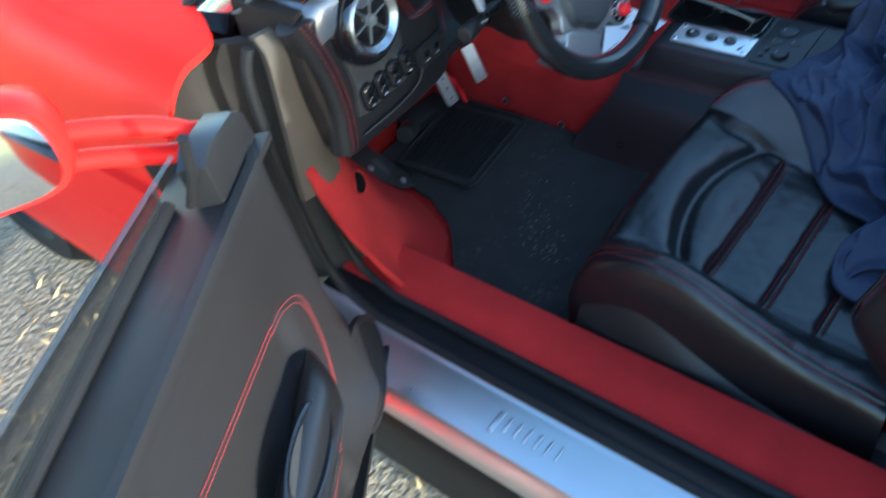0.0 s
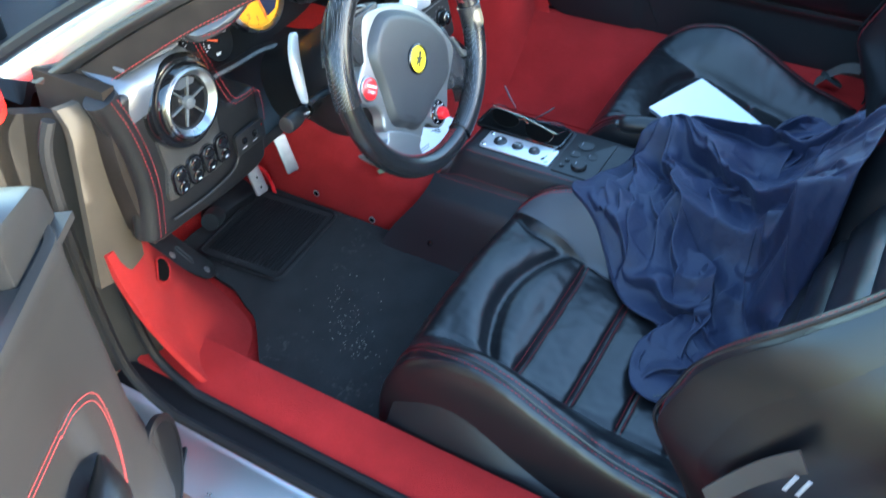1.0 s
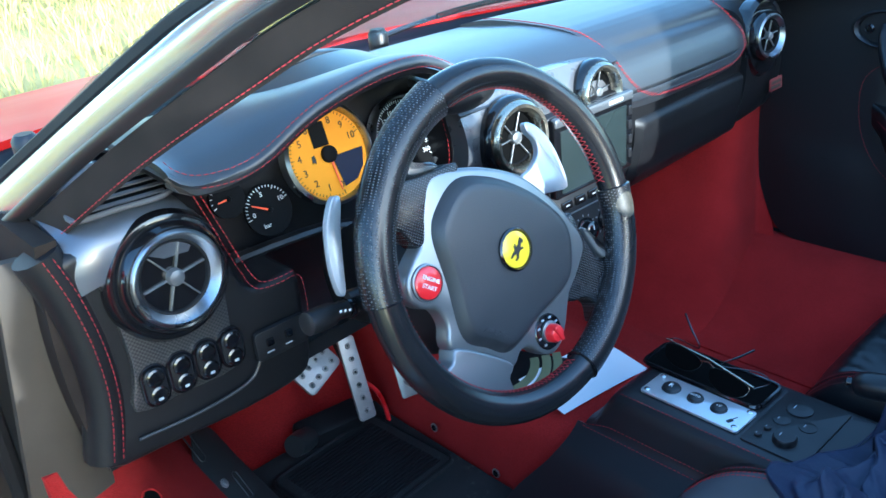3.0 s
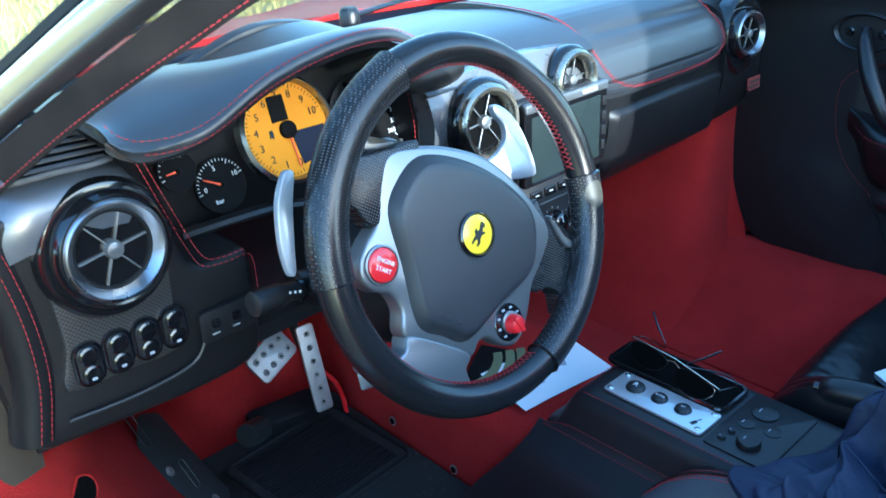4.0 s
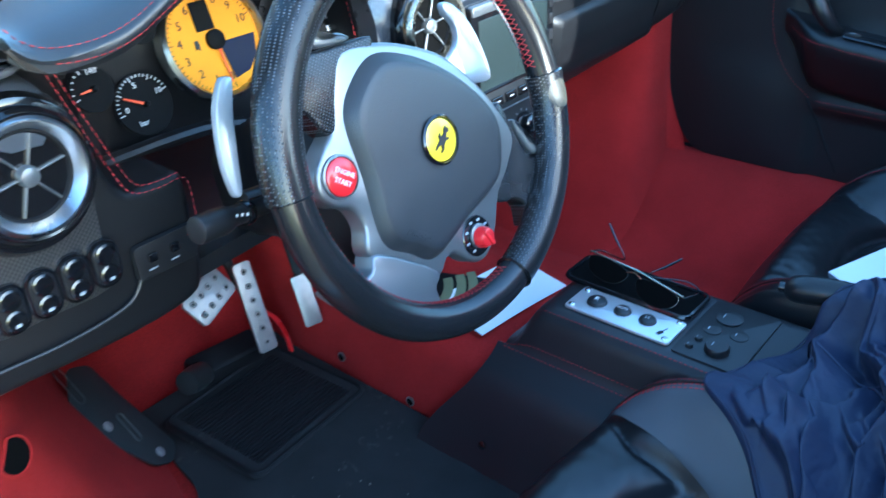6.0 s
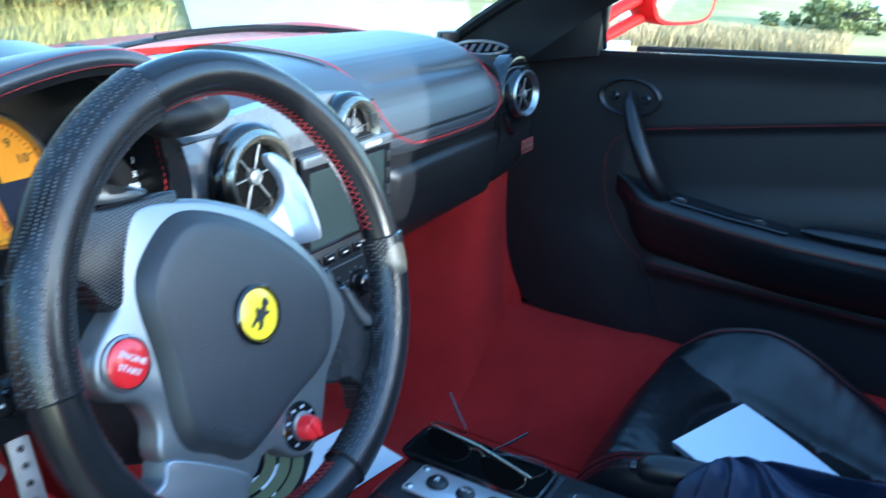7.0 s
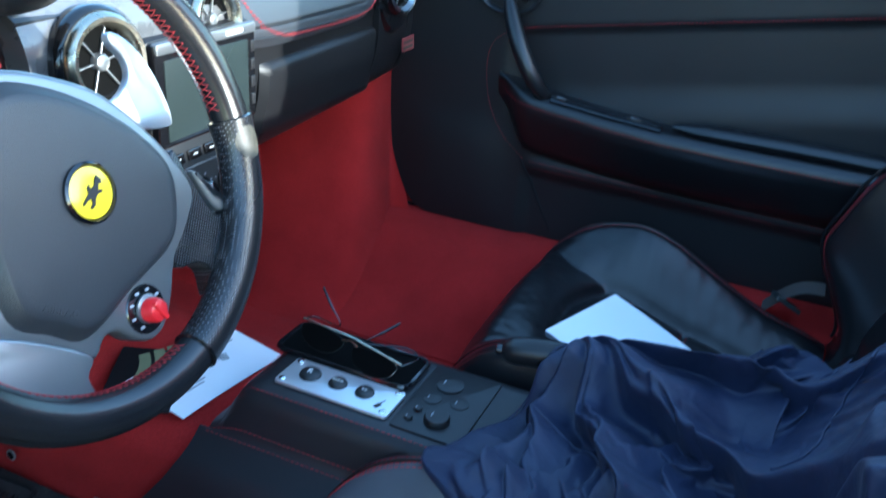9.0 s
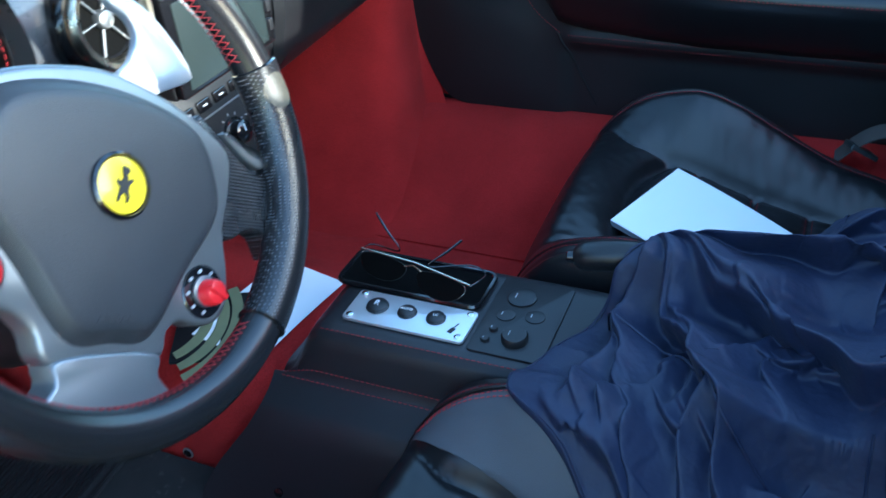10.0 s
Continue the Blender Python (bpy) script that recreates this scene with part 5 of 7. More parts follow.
def lobe(u, v):
    w, a = 1 - (2 * u - 1) ** 2, math.pi * (0.15 + 1.25 * v)
    k = 0.35 + 0.65 * math.sqrt(max(0.0, w))
    return Vector((-0.256 + 0.092 * u, 0.196 - 0.024 * k * math.sin(a), 0.911 - 0.003 * (1 - u) + 0.021 * k * math.cos(a)))


part("binnacle_lobe", sheet(lobe, 20, 16, 0.003, (0, 1, 0)), LEATHER_PAD, dash, "rounded black leather lobe beside the dials")

# instrument cluster
DIAL_N = Vector((0, -0.955, 0.296))
cl = thing("instrument_cluster", "black instrument cluster with a large amber rev counter", "instrument cluster", base=(-0.36, 0.29, 0.80))
part("backing", slab(spline2([(-0.565, 0.90), (-0.53, 0.83), (-0.50, 0.772), (-0.42, 0.752), (-0.24, 0.752), (-0.16, 0.78), (-0.150, 0.86), (-0.18, 0.91), (-0.26, 0.96), (-0.36, 0.975), (-0.46, 0.945)], 4), 0.02, front(0.312), 0.003), PLASTIC, cl)
part("brow", tube(curve([(-0.505, 0.285, 0.775), (-0.45, 0.262, 0.785), (-0.40, 0.262, 0.782), (-0.36, 0.258, 0.775)], 6), 0.010, 8, flat=0.6), PLASTIC, cl)


def gauge(center, r, face, ring=0.0):
    m = facing(center, DIAL_N)
    g = part("dial_face", lathe([(r, -0.004), (r, 0.0), (r * 0.5, 0.0), (0.002, 0.0)], 48, m), face, cl)
    if ring:
        part("dial_ring", lathe([(r, -0.006), (r + 0.001, 0.006), (r + ring * 0.5, 0.010), (r + ring, 0.006), (r + ring, -0.01)], 48, m, hollow=True), VENT_RING, g, "silver dial ring")
    return m, g


def tick_marks(m, g, r, a0, a1, n, long, wide, mat, every=5):
    bmt = bmesh.new()
    for i in range(n + 1):
        a = radians(a0 + (a1 - a0) * i / n)
        ln = long if i % every == 0 else long * 0.55
        box(ln, wide, 0.0005, m @ pose((r - ln / 2) * math.cos(a), (r - ln / 2) * math.sin(a), 0.0006, 0, 0, math.degrees(a)), 0.0002, bm=bmt)
    tagged(part("scale", bmt, mat, g), kind="stuff")


def needle(m, g, r, a, mat=NEEDLE, hub=0.006):
    a = radians(a)
    part("needle", slab([(0.0, 0.0012), (r, 0.0006), (r, -0.0006), (0.0, -0.0012)], 0.0012, m @ pose(0, 0, 0.004, 0, 0, math.degrees(a)), 0), mat, g, "orange needle")
    part("needle_hub", lathe([(hub, 0.0005), (hub, 0.005), (hub * 0.7, 0.0065)], 20, m), DIAL_BLACK, g)


tm, tg = gauge((-0.356, 0.288, 0.858), 0.0555, DIAL, 0.0075)
part("dial_shade", slab([(0.004, -0.004), (0.050, -0.004), (0.044, -0.026), (0.030, -0.040), (0.010, -0.044)], 0.0008, tm @ pose(0, 0, 0.0014), 0), BLUE_LCD, tg, "dark blue display")
part("display", slab(rounded(0.022, 0.030, 0.001), 0.0008, tm @ pose(-0.006, 0.026, 0.0014), 0), DIAL_BLACK, tg, "black display")
for k in range(11):
    a = radians(-82 - 25.9 * k)
    lettering(str(k), 0.0125, tm @ pose(0.041 * math.cos(a), 0.041 * math.sin(a), 0.001), INK, tg, "numeral", 0.0002)
tick_marks(tm, tg, 0.0535, -82, -341, 50, 0.0055, 0.0009, INK)
needle(tm, tg, 0.046, -86, hub=0.0105)
part("dial_figure", slab([(-0.002, 0.005), (0.002, 0.006), (0.003, 0.001), (0.002, -0.005), (-0.001, -0.002), (-0.003, -0.004)], 0.0006, tm @ pose(-0.022, -0.002, 0.0012), 0), INK, tg, "plain dark shape")
sm, sg = gauge((-0.232, 0.288, 0.846), 0.050, DIAL_BLACK, 0.005)
tick_marks(sm, sg, 0.048, 225, -45, 60, 0.006, 0.0008, PRINT)
for k in range(13):
    a = radians(225 - 22.5 * k)
    lettering(str(30 * k), 0.0085, sm @ pose(0.036 * math.cos(a), 0.036 * math.sin(a), 0.001), PRINT, sg, "numeral", 0.0002)
needle(sm, sg, 0.044, 225)
om, og = gauge((-0.447, 0.292, 0.815), 0.031, DIAL_BLACK, 0.0)
tick_marks(om, og, 0.030, 190, 20, 20, 0.005, 0.0008, PRINT)
for txt, a in (("0", 182), ("5", 102), ("10", 26)):
    lettering(txt, 0.008, om @ pose(0.0205 * math.cos(radians(a)), 0.0205 * math.sin(radians(a)), 0.001), PRINT, og, "numeral", 0.0002)
lettering("bar", 0.0075, om @ pose(-0.008, -0.017, 0.001), PRINT, og, "lettering", 0.0002)
needle(om, og, 0.024, 152, hub=0.003)
wm, wg = gauge((-0.497, 0.290, 0.846), 0.022, DIAL_BLACK, 0.0)
tick_marks(wm, wg, 0.021, 200, 60, 8, 0.004, 0.0008, PRINT)
lettering("140", 0.0075, wm @ pose(0.004, 0.016, 0.001), PRINT, wg, "numeral", 0.0002)
needle(wm, wg, 0.014, 185, hub=0.003)
fm, fg = gauge((-0.435, 0.290, 0.892), 0.018, DIAL_BLACK, 0.0)
tick_marks(fm, fg, 0.017, 150, 30, 6, 0.0035, 0.0007, PRINT)

# passenger side pad


def pad_section(x):
    yw = windscreen_y(x)
    return curve([(x, yw - 0.005, 0.903), (x, yw * 0.5 + 0.19, 0.917), (x, 0.315, 0.914), (x, 0.262, 0.895), (x, 0.232, 0.862), (x, 0.218, 0.825), (x, 0.2145, 0.800), (x, 0.224, 0.782)], 4)


def pad(u, v):
    x = 0.115 + 0.415 * u
    q = pad_section(x)
    k = min(int(v * (len(q) - 1)), len(q) - 2)
    w = q[k].lerp(q[k + 1], v * (len(q) - 1) - k)
    sag = 0.020 * (2 * u - 1) ** 4 * ease(v, 0.6, 1.0)
    groove = (0.0030 * bump01(v, 0.47 + 0.03 * u, 0.030) + 0.0050 * bump01(v, 0.775, 0.008)) * ease(u, 0.05, 0.16) * (1 - ease(u, 0.80, 0.90))
    fall = ease(u, 0.80, 1.0) ** 1.5
    return Vector((w.x, w.y + groove + 0.014 * fall, w.z + sag - groove - 0.042 * fall * ease(-v, -0.7, -0.3)))


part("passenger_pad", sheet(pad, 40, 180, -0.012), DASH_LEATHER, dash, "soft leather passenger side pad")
def on_pad(path, lift):
    return [pad(q.x, q.y) + Vector((0, -0.0016 * lift, 0.0016 * lift)) for q in curve([(u, v, 0) for u, v in path], 8)]


hem = [(0.017, 0.10), (0.010, 0.25), (0.030, 0.40), (0.077, 0.59), (0.118, 0.70), (0.180, 0.81), (0.250, 0.88), (0.340, 0.912), (0.480, 0.925), (0.640, 0.925), (0.800, 0.922), (0.890, 0.910), (0.940, 0.875), (0.962, 0.80), (0.965, 0.67), (0.910, 0.50), (0.870, 0.30), (0.900, 0.10)]
part("pad_stitching", stitches([on_pad(hem, 0.9), on_pad([(u + (0.5 - u) * 0.022, v - 0.020 * ease(v, 0.5, 0.9)) for u, v in hem], 0.4)], r=0.0007), RED_THREAD, dash, "double red thread")


def center_top(u, v):
    x = -0.200 + 0.325 * u
    yw = windscreen_y(x)
    q = curve([(x, yw - 0.01, 0.900), (x, 0.40, 0.914), (x, 0.30, 0.910), (x, 0.245, 0.893), (x, 0.215, 0.875)], 4)
    k = min(int(v * (len(q) - 1)), len(q) - 2)
    return q[k].lerp(q[k + 1], v * (len(q) - 1) - k)


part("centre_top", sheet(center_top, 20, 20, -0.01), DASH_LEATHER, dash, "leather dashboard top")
part("vent_housing", sheet(lambda u, v: Vector((-0.198 + 0.335 * u, 0.222 - 0.020 * math.sin(math.pi * v) + 0.01 * v, 0.893 - 0.125 * v - (0.012 * (2 * u - 1) ** 2 + 0.040 * ease(u, 0.82, 1.0)) * (1 - v))), 36, 12, 0.05, (0, 1, 0)), CARBON_GREY, dash, "grey lacquered vent housing")
part("housing_side", sheet(lambda u, v: Vector((-0.199, 0.236 + 0.07 * u + 0.012 * math.cos(math.pi * v) ** 2, 0.885 - 0.115 * v)), 4, 10, 0.008, (1, 0, 0)), LEATHER_PAD, dash)
part("housing_stitching", stitches([[(-0.201, 0.2405 + 0.010 * math.cos(math.pi * i / 20) ** 2, 0.882 - 0.11 * i / 20) for i in range(21)]]), RED_THREAD, dash, "red thread")


def end_cap(u, v):
    x = 0.524 + 0.190 * u
    yw = windscreen_y(x)
    q = curve([(x, yw - 0.01, 0.880), (x, 0.36, 0.880), (x, 0.29, 0.877), (x, 0.252, 0.866), (x, 0.234, 0.84), (x, 0.226, 0.78), (x, 0.230, 0.72), (x, 0.250, 0.665), (x, 0.29, 0.635)], 5)
    k = min(int(v * (len(q) - 1)), len(q) - 2)
    w = q[k].lerp(q[k + 1], v * (len(q) - 1) - k)
    return Vector((w.x, w.y + 0.03 * u * u, w.z - 0.010 * u ** 3))


part("right_end", sheet(end_cap, 16, 40, -0.012), LEATHER_PAD, dash, "dark leather dashboard end")
part("sensor", box(0.040, 0.022, 0.018, pose(0.655, 0.415, 0.892, 0, 0, -30), 0.006), PLASTIC, dash, "small black light sensor")
SIDE_M = pose(0.598, 0.314, 0.8850, 24, 0, -50)
oval = spline2([(-0.046, 0.0), (-0.022, 0.019), (0.018, 0.021), (0.050, 0.002), (0.020, -0.019), (-0.022, -0.020)], 5)
# near-black plate: shaded outlet depth given by colour
dg = part("demist_grille", slab([(x * 0.9, y * 0.9) for x, y in oval], 0.002, SIDE_M, 0.0005), RECESS_SHADE, dash, "dark demist outlet")
part("grille_frame", tube([SIDE_M @ Vector((x, y, 0.001)) for x, y in oval], 0.0026, 8, closed=True), SATIN, dg, "silver outlet frame")
for k in range(5):
    part("slat", box(0.0060, 0.031 - 0.005 * abs(k - 2), 0.0020, SIDE_M @ pose(0.0145 * (k - 2), 0, 0.0012, 0, 0, -28), 0.0006), BOLSTER_GREY, dg, "grey slat")
lab_ = part("label", box(0.034, 0.026, 0.001, front(0.2265, 0.640, 0.715) @ pose(0, 0, 0, 0, -12, 8), 0.001), STICKER, dash, "small dull red printed sticker")
for k in range(2):
    part("label_bar", box(0.026, 0.006, 0.0008, front(0.2258, 0.640, 0.719) @ pose(0, -0.010 * k, 0, 0, -12, 8), 0.0003), JAMB_TRIM, lab_, "dull printed bar")


def lower_face(u, v):
    x = 0.120 + 0.545 * u
    q = curve([(x, 0.236, 0.792), (x, 0.246, 0.72), (x, 0.262, 0.65), (x, 0.31, 0.602), (x, 0.42, 0.575), (x, 0.72, 0.57)], 4)
    k = min(int(v * (len(q) - 1)), len(q) - 2)
    return q[k].lerp(q[k + 1], v * (len(q) - 1) - k) + Vector((0, 0, 0.03 * u * ease(v, 0.2, 0.6)))


part("lower_dash", sheet(lower_face, 16, 24, -0.012), LEATHER_PAD, dash)


def glove(u, v):
    x = 0.206 + 0.335 * u
    z = (0.757 + 0.006 * u) * (1 - v) + (0.612 + 0.03 * u) * v
    y = interp(-z, [(-0.80, 0.228), (-0.72, 0.232), (-0.66, 0.246), (-0.60, 0.285)])
    r = 0.010
    ex = min(u * 0.335, (1 - u) * 0.335)
    ez = min(v, 1 - v) * 0.145
    y += 0.010 * (1 - ease(min(ex, ez), 0, r))
    return Vector((x, y, z))


gb = part("glovebox_door", sheet(glove, 30, 20, 0.012, (0, 1, 0)), LEATHER_PAD, dash, "leather glovebox door")
part("catch", box(0.03, 0.012, 0.008, front(0.268, 0.49, 0.648), 0.003), PLASTIC, gb)
part("knee_panel", sheet(lambda u, v: Vector((-0.72 + 0.60 * u, 0.215 + 0.52 * v, 0.640 - 0.04 * ease(v, 0, 0.5) + 0.03 * u)), 10, 10, 0.02, (0, 0, 1)), PLASTIC, dash, "black plastic underside")


# air vents: ring, hub and vanes
CONE = [(0.0560, -0.014), (0.0560, -0.002), (0.0545, 0.0025), (0.0520, 0.0046), (0.0500, 0.0046), (0.0470, 0.0010), (0.0425, -0.0060)]
DOME = [(0.0545, -0.012), (0.0560, 0.002), (0.0545, 0.0085), (0.0500, 0.0125), (0.0450, 0.0120), (0.0415, 0.0070), (0.0395, 0.0000), (0.0398, -0.0070)]


def vent(at, normal, k, label, metal=VENT_RING, bezel="bright metal ring", shape=CONE, turn=8.0):
    v = thing("air_vent", label, "air vent", m=facing(at, normal), group="air vents")
    part("shroud", lathe([(0.0590 * k, -0.030), (0.0635 * k, -0.010), (0.0620 * k, -0.002), (0.0575 * k, 0.0018), (0.0545 * k, 0.0010)], 56, hollow=True), GLOSS, v, "gloss black shroud")
    part("ring", lathe([(a * k, b * k) for a, b in shape], 56, hollow=True), metal, v, bezel)
    part("inner_ring", lathe([(0.0428 * k, -0.0055), (0.0400 * k, -0.0060), (0.0385 * k, -0.0085), (0.0385 * k, -0.0112)], 56, hollow=True), RUBBER, v, "dark inner ring")
    # shallow disc, painted as dark as a deep duct's shade
    part("bowl", lathe([(0.0390 * k, -0.0100), (0.030 * k, -0.0108), (0.01 * k, -0.0110), (0.002, -0.0110)], 40), RECESS_SHADE, v, "near-black recess shade")
    part("hub", lathe([(0.0100 * k, -0.0105), (0.0100 * k, -0.0040), (0.0085 * k, -0.0012), (0.0035 * k, 0.0002)], 28), SATIN, v, "silver hub")
    for i in range(6):
        a = 60 * i + turn
        part("vane", box(0.0295 * k, 0.0018 * k, 0.0030, pose(0.0238 * k * math.cos(radians(a)), 0.0238 * k * math.sin(radians(a)), -0.0075, 0, 0, a), 0.0006), SATIN, v)
    return v


vent((-0.615, 0.1860, 0.828), (0.05, -1, 0.06), 0.90, "round silver air vent in a carbon panel")
vent((-0.122, 0.1905, 0.829), (-0.05, -1, 0.1), 0.90, "round dark centre air vent behind the wheel", DARK_CHROME, "dark chrome ring", DOME)
vent((0.062, 0.198, 0.844), (0.0, -1, 0.1), 0.78, "round dark centre air vent above the screen", DARK_CHROME, "dark chrome ring", DOME)
vent((0.566, 0.204, 0.823), (-0.12, -1, 0.08), 0.72, "round silver air vent beside the passenger door")
part("vent_backing", lathe([(0.062, -0.03), (0.064, -0.006), (0.058, 0.002), (0.050, 0.003)], 48, facing((0.572, 0.222, 0.818), (-0.10, -1, 0.08)) @ Matrix.Diagonal((0.84, 1.12, 1, 1))), GLOSS, dash, "gloss black vent pod")
part("vent_collar", lathe([(0.0725, -0.016), (0.0715, -0.006), (0.0670, 0.0005), (0.0610, 0.0022), (0.0540, 0.0010)], 56, facing((-0.617, 0.196, 0.827), (0.05, -1, 0.08)) @ Matrix.Diagonal((0.93, 0.94, 1, 1))), GLOSS, dash, "gloss black vent collar")

# head unit and centre stack
hu = thing("head_unit", "grey car stereo with a blank dark touch screen", "car stereo", m=front(0.196, 0.028, 0.778))
part("body", slab(rounded(0.182, 0.122, 0.006), 0.05, pose(0, 0, 0.004), 0.004), PLASTIC, hu)
part("screen_frame", slab(rounded(0.178, 0.118, 0.005), 0.012, pose(0, 0, 0.014), 0.003), GLOSS, hu, "dark glossy frame")
part("screen", slab(rounded(0.148, 0.092, 0.002), 0.002, pose(-0.002, -0.006, 0.0155), 0.0005), SCREEN, hu, "dark switched-off screen")
part("top_bar", box(0.176, 0.013, 0.008, pose(0, 0.053, 0.0125), 0.003), SATIN, hu, "grey top bar")
part("brand_bar", box(0.032, 0.005, 0.0008, pose(0.045, 0.053, 0.0168), 0.0005), PRINT, hu, "plain white bar")
for k in range(4):
    part("key", box(0.008, 0.014, 0.004, pose(0.081, 0.03 - 0.022 * k, 0.0145), 0.0015), PLASTIC, hu)
stack = thing("centre_stack", "black heater panel with slots and round knobs", "heater panel", m=front(0.214, 0.036, 0.655) @ Matrix.Rotation(radians(-12), 4, "X"))
part("panel", slab(rounded(0.18, 0.145, 0.012), 0.05, pose(0, 0, 0), 0.005), PLASTIC, stack)
part("slot", box(0.13, 0.006, 0.002, pose(0, 0.050, 0.0005), 0.001), INK, stack)
part("slot_lip", box(0.14, 0.003, 0.003, pose(0, 0.057, 0.001), 0.001), GLOSS, stack)
for k in range(5):
    part("key", box(0.024, 0.013, 0.005, pose(-0.062 + 0.031 * k, 0.027, 0.001), 0.002), GLOSS, stack)
    part("key_mark", box(0.008, 0.002, 0.0006, pose(-0.062 + 0.031 * k, 0.027, 0.0038), 0.0003), PRINT_GREY, stack)
part("divider", box(0.16, 0.002, 0.002, pose(0, 0.012, 0.0005), 0.0005), SATIN, stack)
for x in (-0.05, 0.0, 0.05):
    kn = part("knob", lathe([(0.0185, 0), (0.0185, 0.004), (0.014, 0.005), (0.0135, 0.016), (0.011, 0.018)], 28, pose(x, -0.022, 0)), GLOSS, stack, "round heater knob")
    part("pointer", box(0.0015, 0.009, 0.0008, pose(x, -0.017, 0.0182), 0.0003), PRINT, kn)
    for k in range(9):
        a = radians(-40 + 32.5 * k)
        part("tick", box(0.0035, 0.0012, 0.0006, pose(x + 0.0225 * math.cos(a), -0.022 + 0.0225 * math.sin(a), 0.0004, 0, 0, math.degrees(a)), 0.0002), PRINT_GREY, kn)


# ---------------------------------------------------------------- centre console and what lies on it
con = thing("centre_console", "black leather centre console with red stitching", "centre console", base=(0.02, -0.1, 0.2))


def console(u, v):
    y = 0.135 - 0.62 * v
    nose = ease(y, 0.135, 0.075)
    top = 0.443 - (0.075 * (1 - nose)) + 0.02 * ease(y, -0.25, -0.45)
    prof = [(-0.185, 0.205), (-0.165, 0.24), (-0.118, 0.345), (-0.088, 0.372), (-0.082, 0.378), (-0.066, top - 0.012), (-0.058, top - 0.003), (-0.048, top), (0.0, top), (0.06, top), (0.098, top), (0.108, top - 0.004), (0.116, top - 0.014), (0.125, 0.36), (0.165, 0.30), (0.175, 0.205)]
    q = [Vector((a, 0, b)) for a, b in prof]
    k = min(int(u * (len(q) - 1)), len(q) - 2)
    w = q[k].lerp(q[k + 1], u * (len(q) - 1) - k)
    fwd = 0.085 * ease(w.z, 0.375, 0.21) * (1 - v) ** 2 if u < 0.5 else 0
    return Vector((w.x + 0.008 * v * (1 if u < 0.5 else 0), y + fwd, w.z))


part("body", sheet(console, 60, 40, -0.006), CONSOLE_LEATHER, con, "black leather console body")


def con_line(u, v0, v1, up, n=40):
    return [console(u, v0 + (v1 - v0) * i / n) + Vector(up) for i in range(n + 1)]


part("stitching", stitches([con_line(6.0 / 15, 0.10, 0.75, (-0.001, 0, 0.001)), con_line(4.2 / 15, 0.02, 0.75, (-0.0015, 0, 0.0015)), con_line(3.6 / 15, 0.02, 0.75, (-0.0015, 0, 0.001)),
                            [console((6 + 6 * i / 30) / 15, 0.085) + Vector((0, 0.001, 0.001)) for i in range(31)], con_line(12.0 / 15, 0.10, 0.75, (0.001, 0, 0.001))]), RED_THREAD, con, "red thread")
for x, y, z in ((-0.168, 0.10, 0.262), (-0.165, -0.02, 0.258)):
    part("screw", lathe([(0.006, 0), (0.006, 0.002), (0.003, 0.003)], 14, facing((x, y, z), (-0.9, 0, 0.4))), GLOSS, con)
# shift plate
pl = thing("shift_plate", "brushed metal gearbox button plate with three round buttons", "gear selector", m=pose(-0.0115, -0.023, 0.4445))
part("plate", slab(rounded(0.056, 0.154, 0.005), 0.004, pose(0, 0, 0.004), 0.001), BRUSHED, pl)
for x in (-0.021, 0.021):
    for y in (-0.069, 0.069):
        part("screw", lathe([(0.0042, 0), (0.0042, 0.0012), (0.003, 0.002)], 12, pose(x, y, 0.004)), CHROME, pl)
for txt, y, r in (("R", 0.043, 0.0125), ("AUTO", 0.004, 0.0105), ("LC", -0.033, 0.0105)):
    b1 = part("button", lathe([(r + 0.0015, 0), (r + 0.0015, 0.001), (r, 0.002), (r, 0.004), (r * 0.85, 0.0055), (r * 0.3, 0.006)], 28, pose(0.002, y, 0.004)), PLASTIC, pl, "round black button")
    lettering(txt, 0.012 if txt == "R" else 0.0055, pose(0.002, y, 0.0101, 0, 0, -90), PRINT, b1, "lettering", 0.0002)
part("mark", box(0.010, 0.006, 0.0006, pose(-0.012, -0.058, 0.0041, 0, 0, -20), 0.0005), INK, pl, "plain dark mark")
part("mark", box(0.012, 0.0015, 0.0006, pose(-0.004, -0.060, 0.0041, 0, 0, -20), 0.0005), INK, pl, "plain dark mark")
# tray
tray = thing("console_tray", "black rubber tray recessed into the console", "tray", m=pose(0.060, 0.0, 0.4445))
part("rim", tube([(x, y, 0.002) for x, y in rounded(0.070, 0.190, 0.012, 4)], 0.0035, 6, closed=True), GLOSS, tray)
# floor lies almost flush; the tray's inner shade is painted on it
part("tray_floor", slab(rounded(0.068, 0.188, 0.012), 0.002, pose(0, 0, 0.0015), 0), RECESS_SHADE, tray)
# switch panel
spn = thing("mirror_switch_panel", "black panel with round mirror and window knobs", "switch panel", m=pose(0.026, -0.150, 0.4430))
part("plate", slab(rounded(0.140, 0.088, 0.005), 0.004, pose(0, 0, 0.003), 0.0012), PLASTIC, spn)
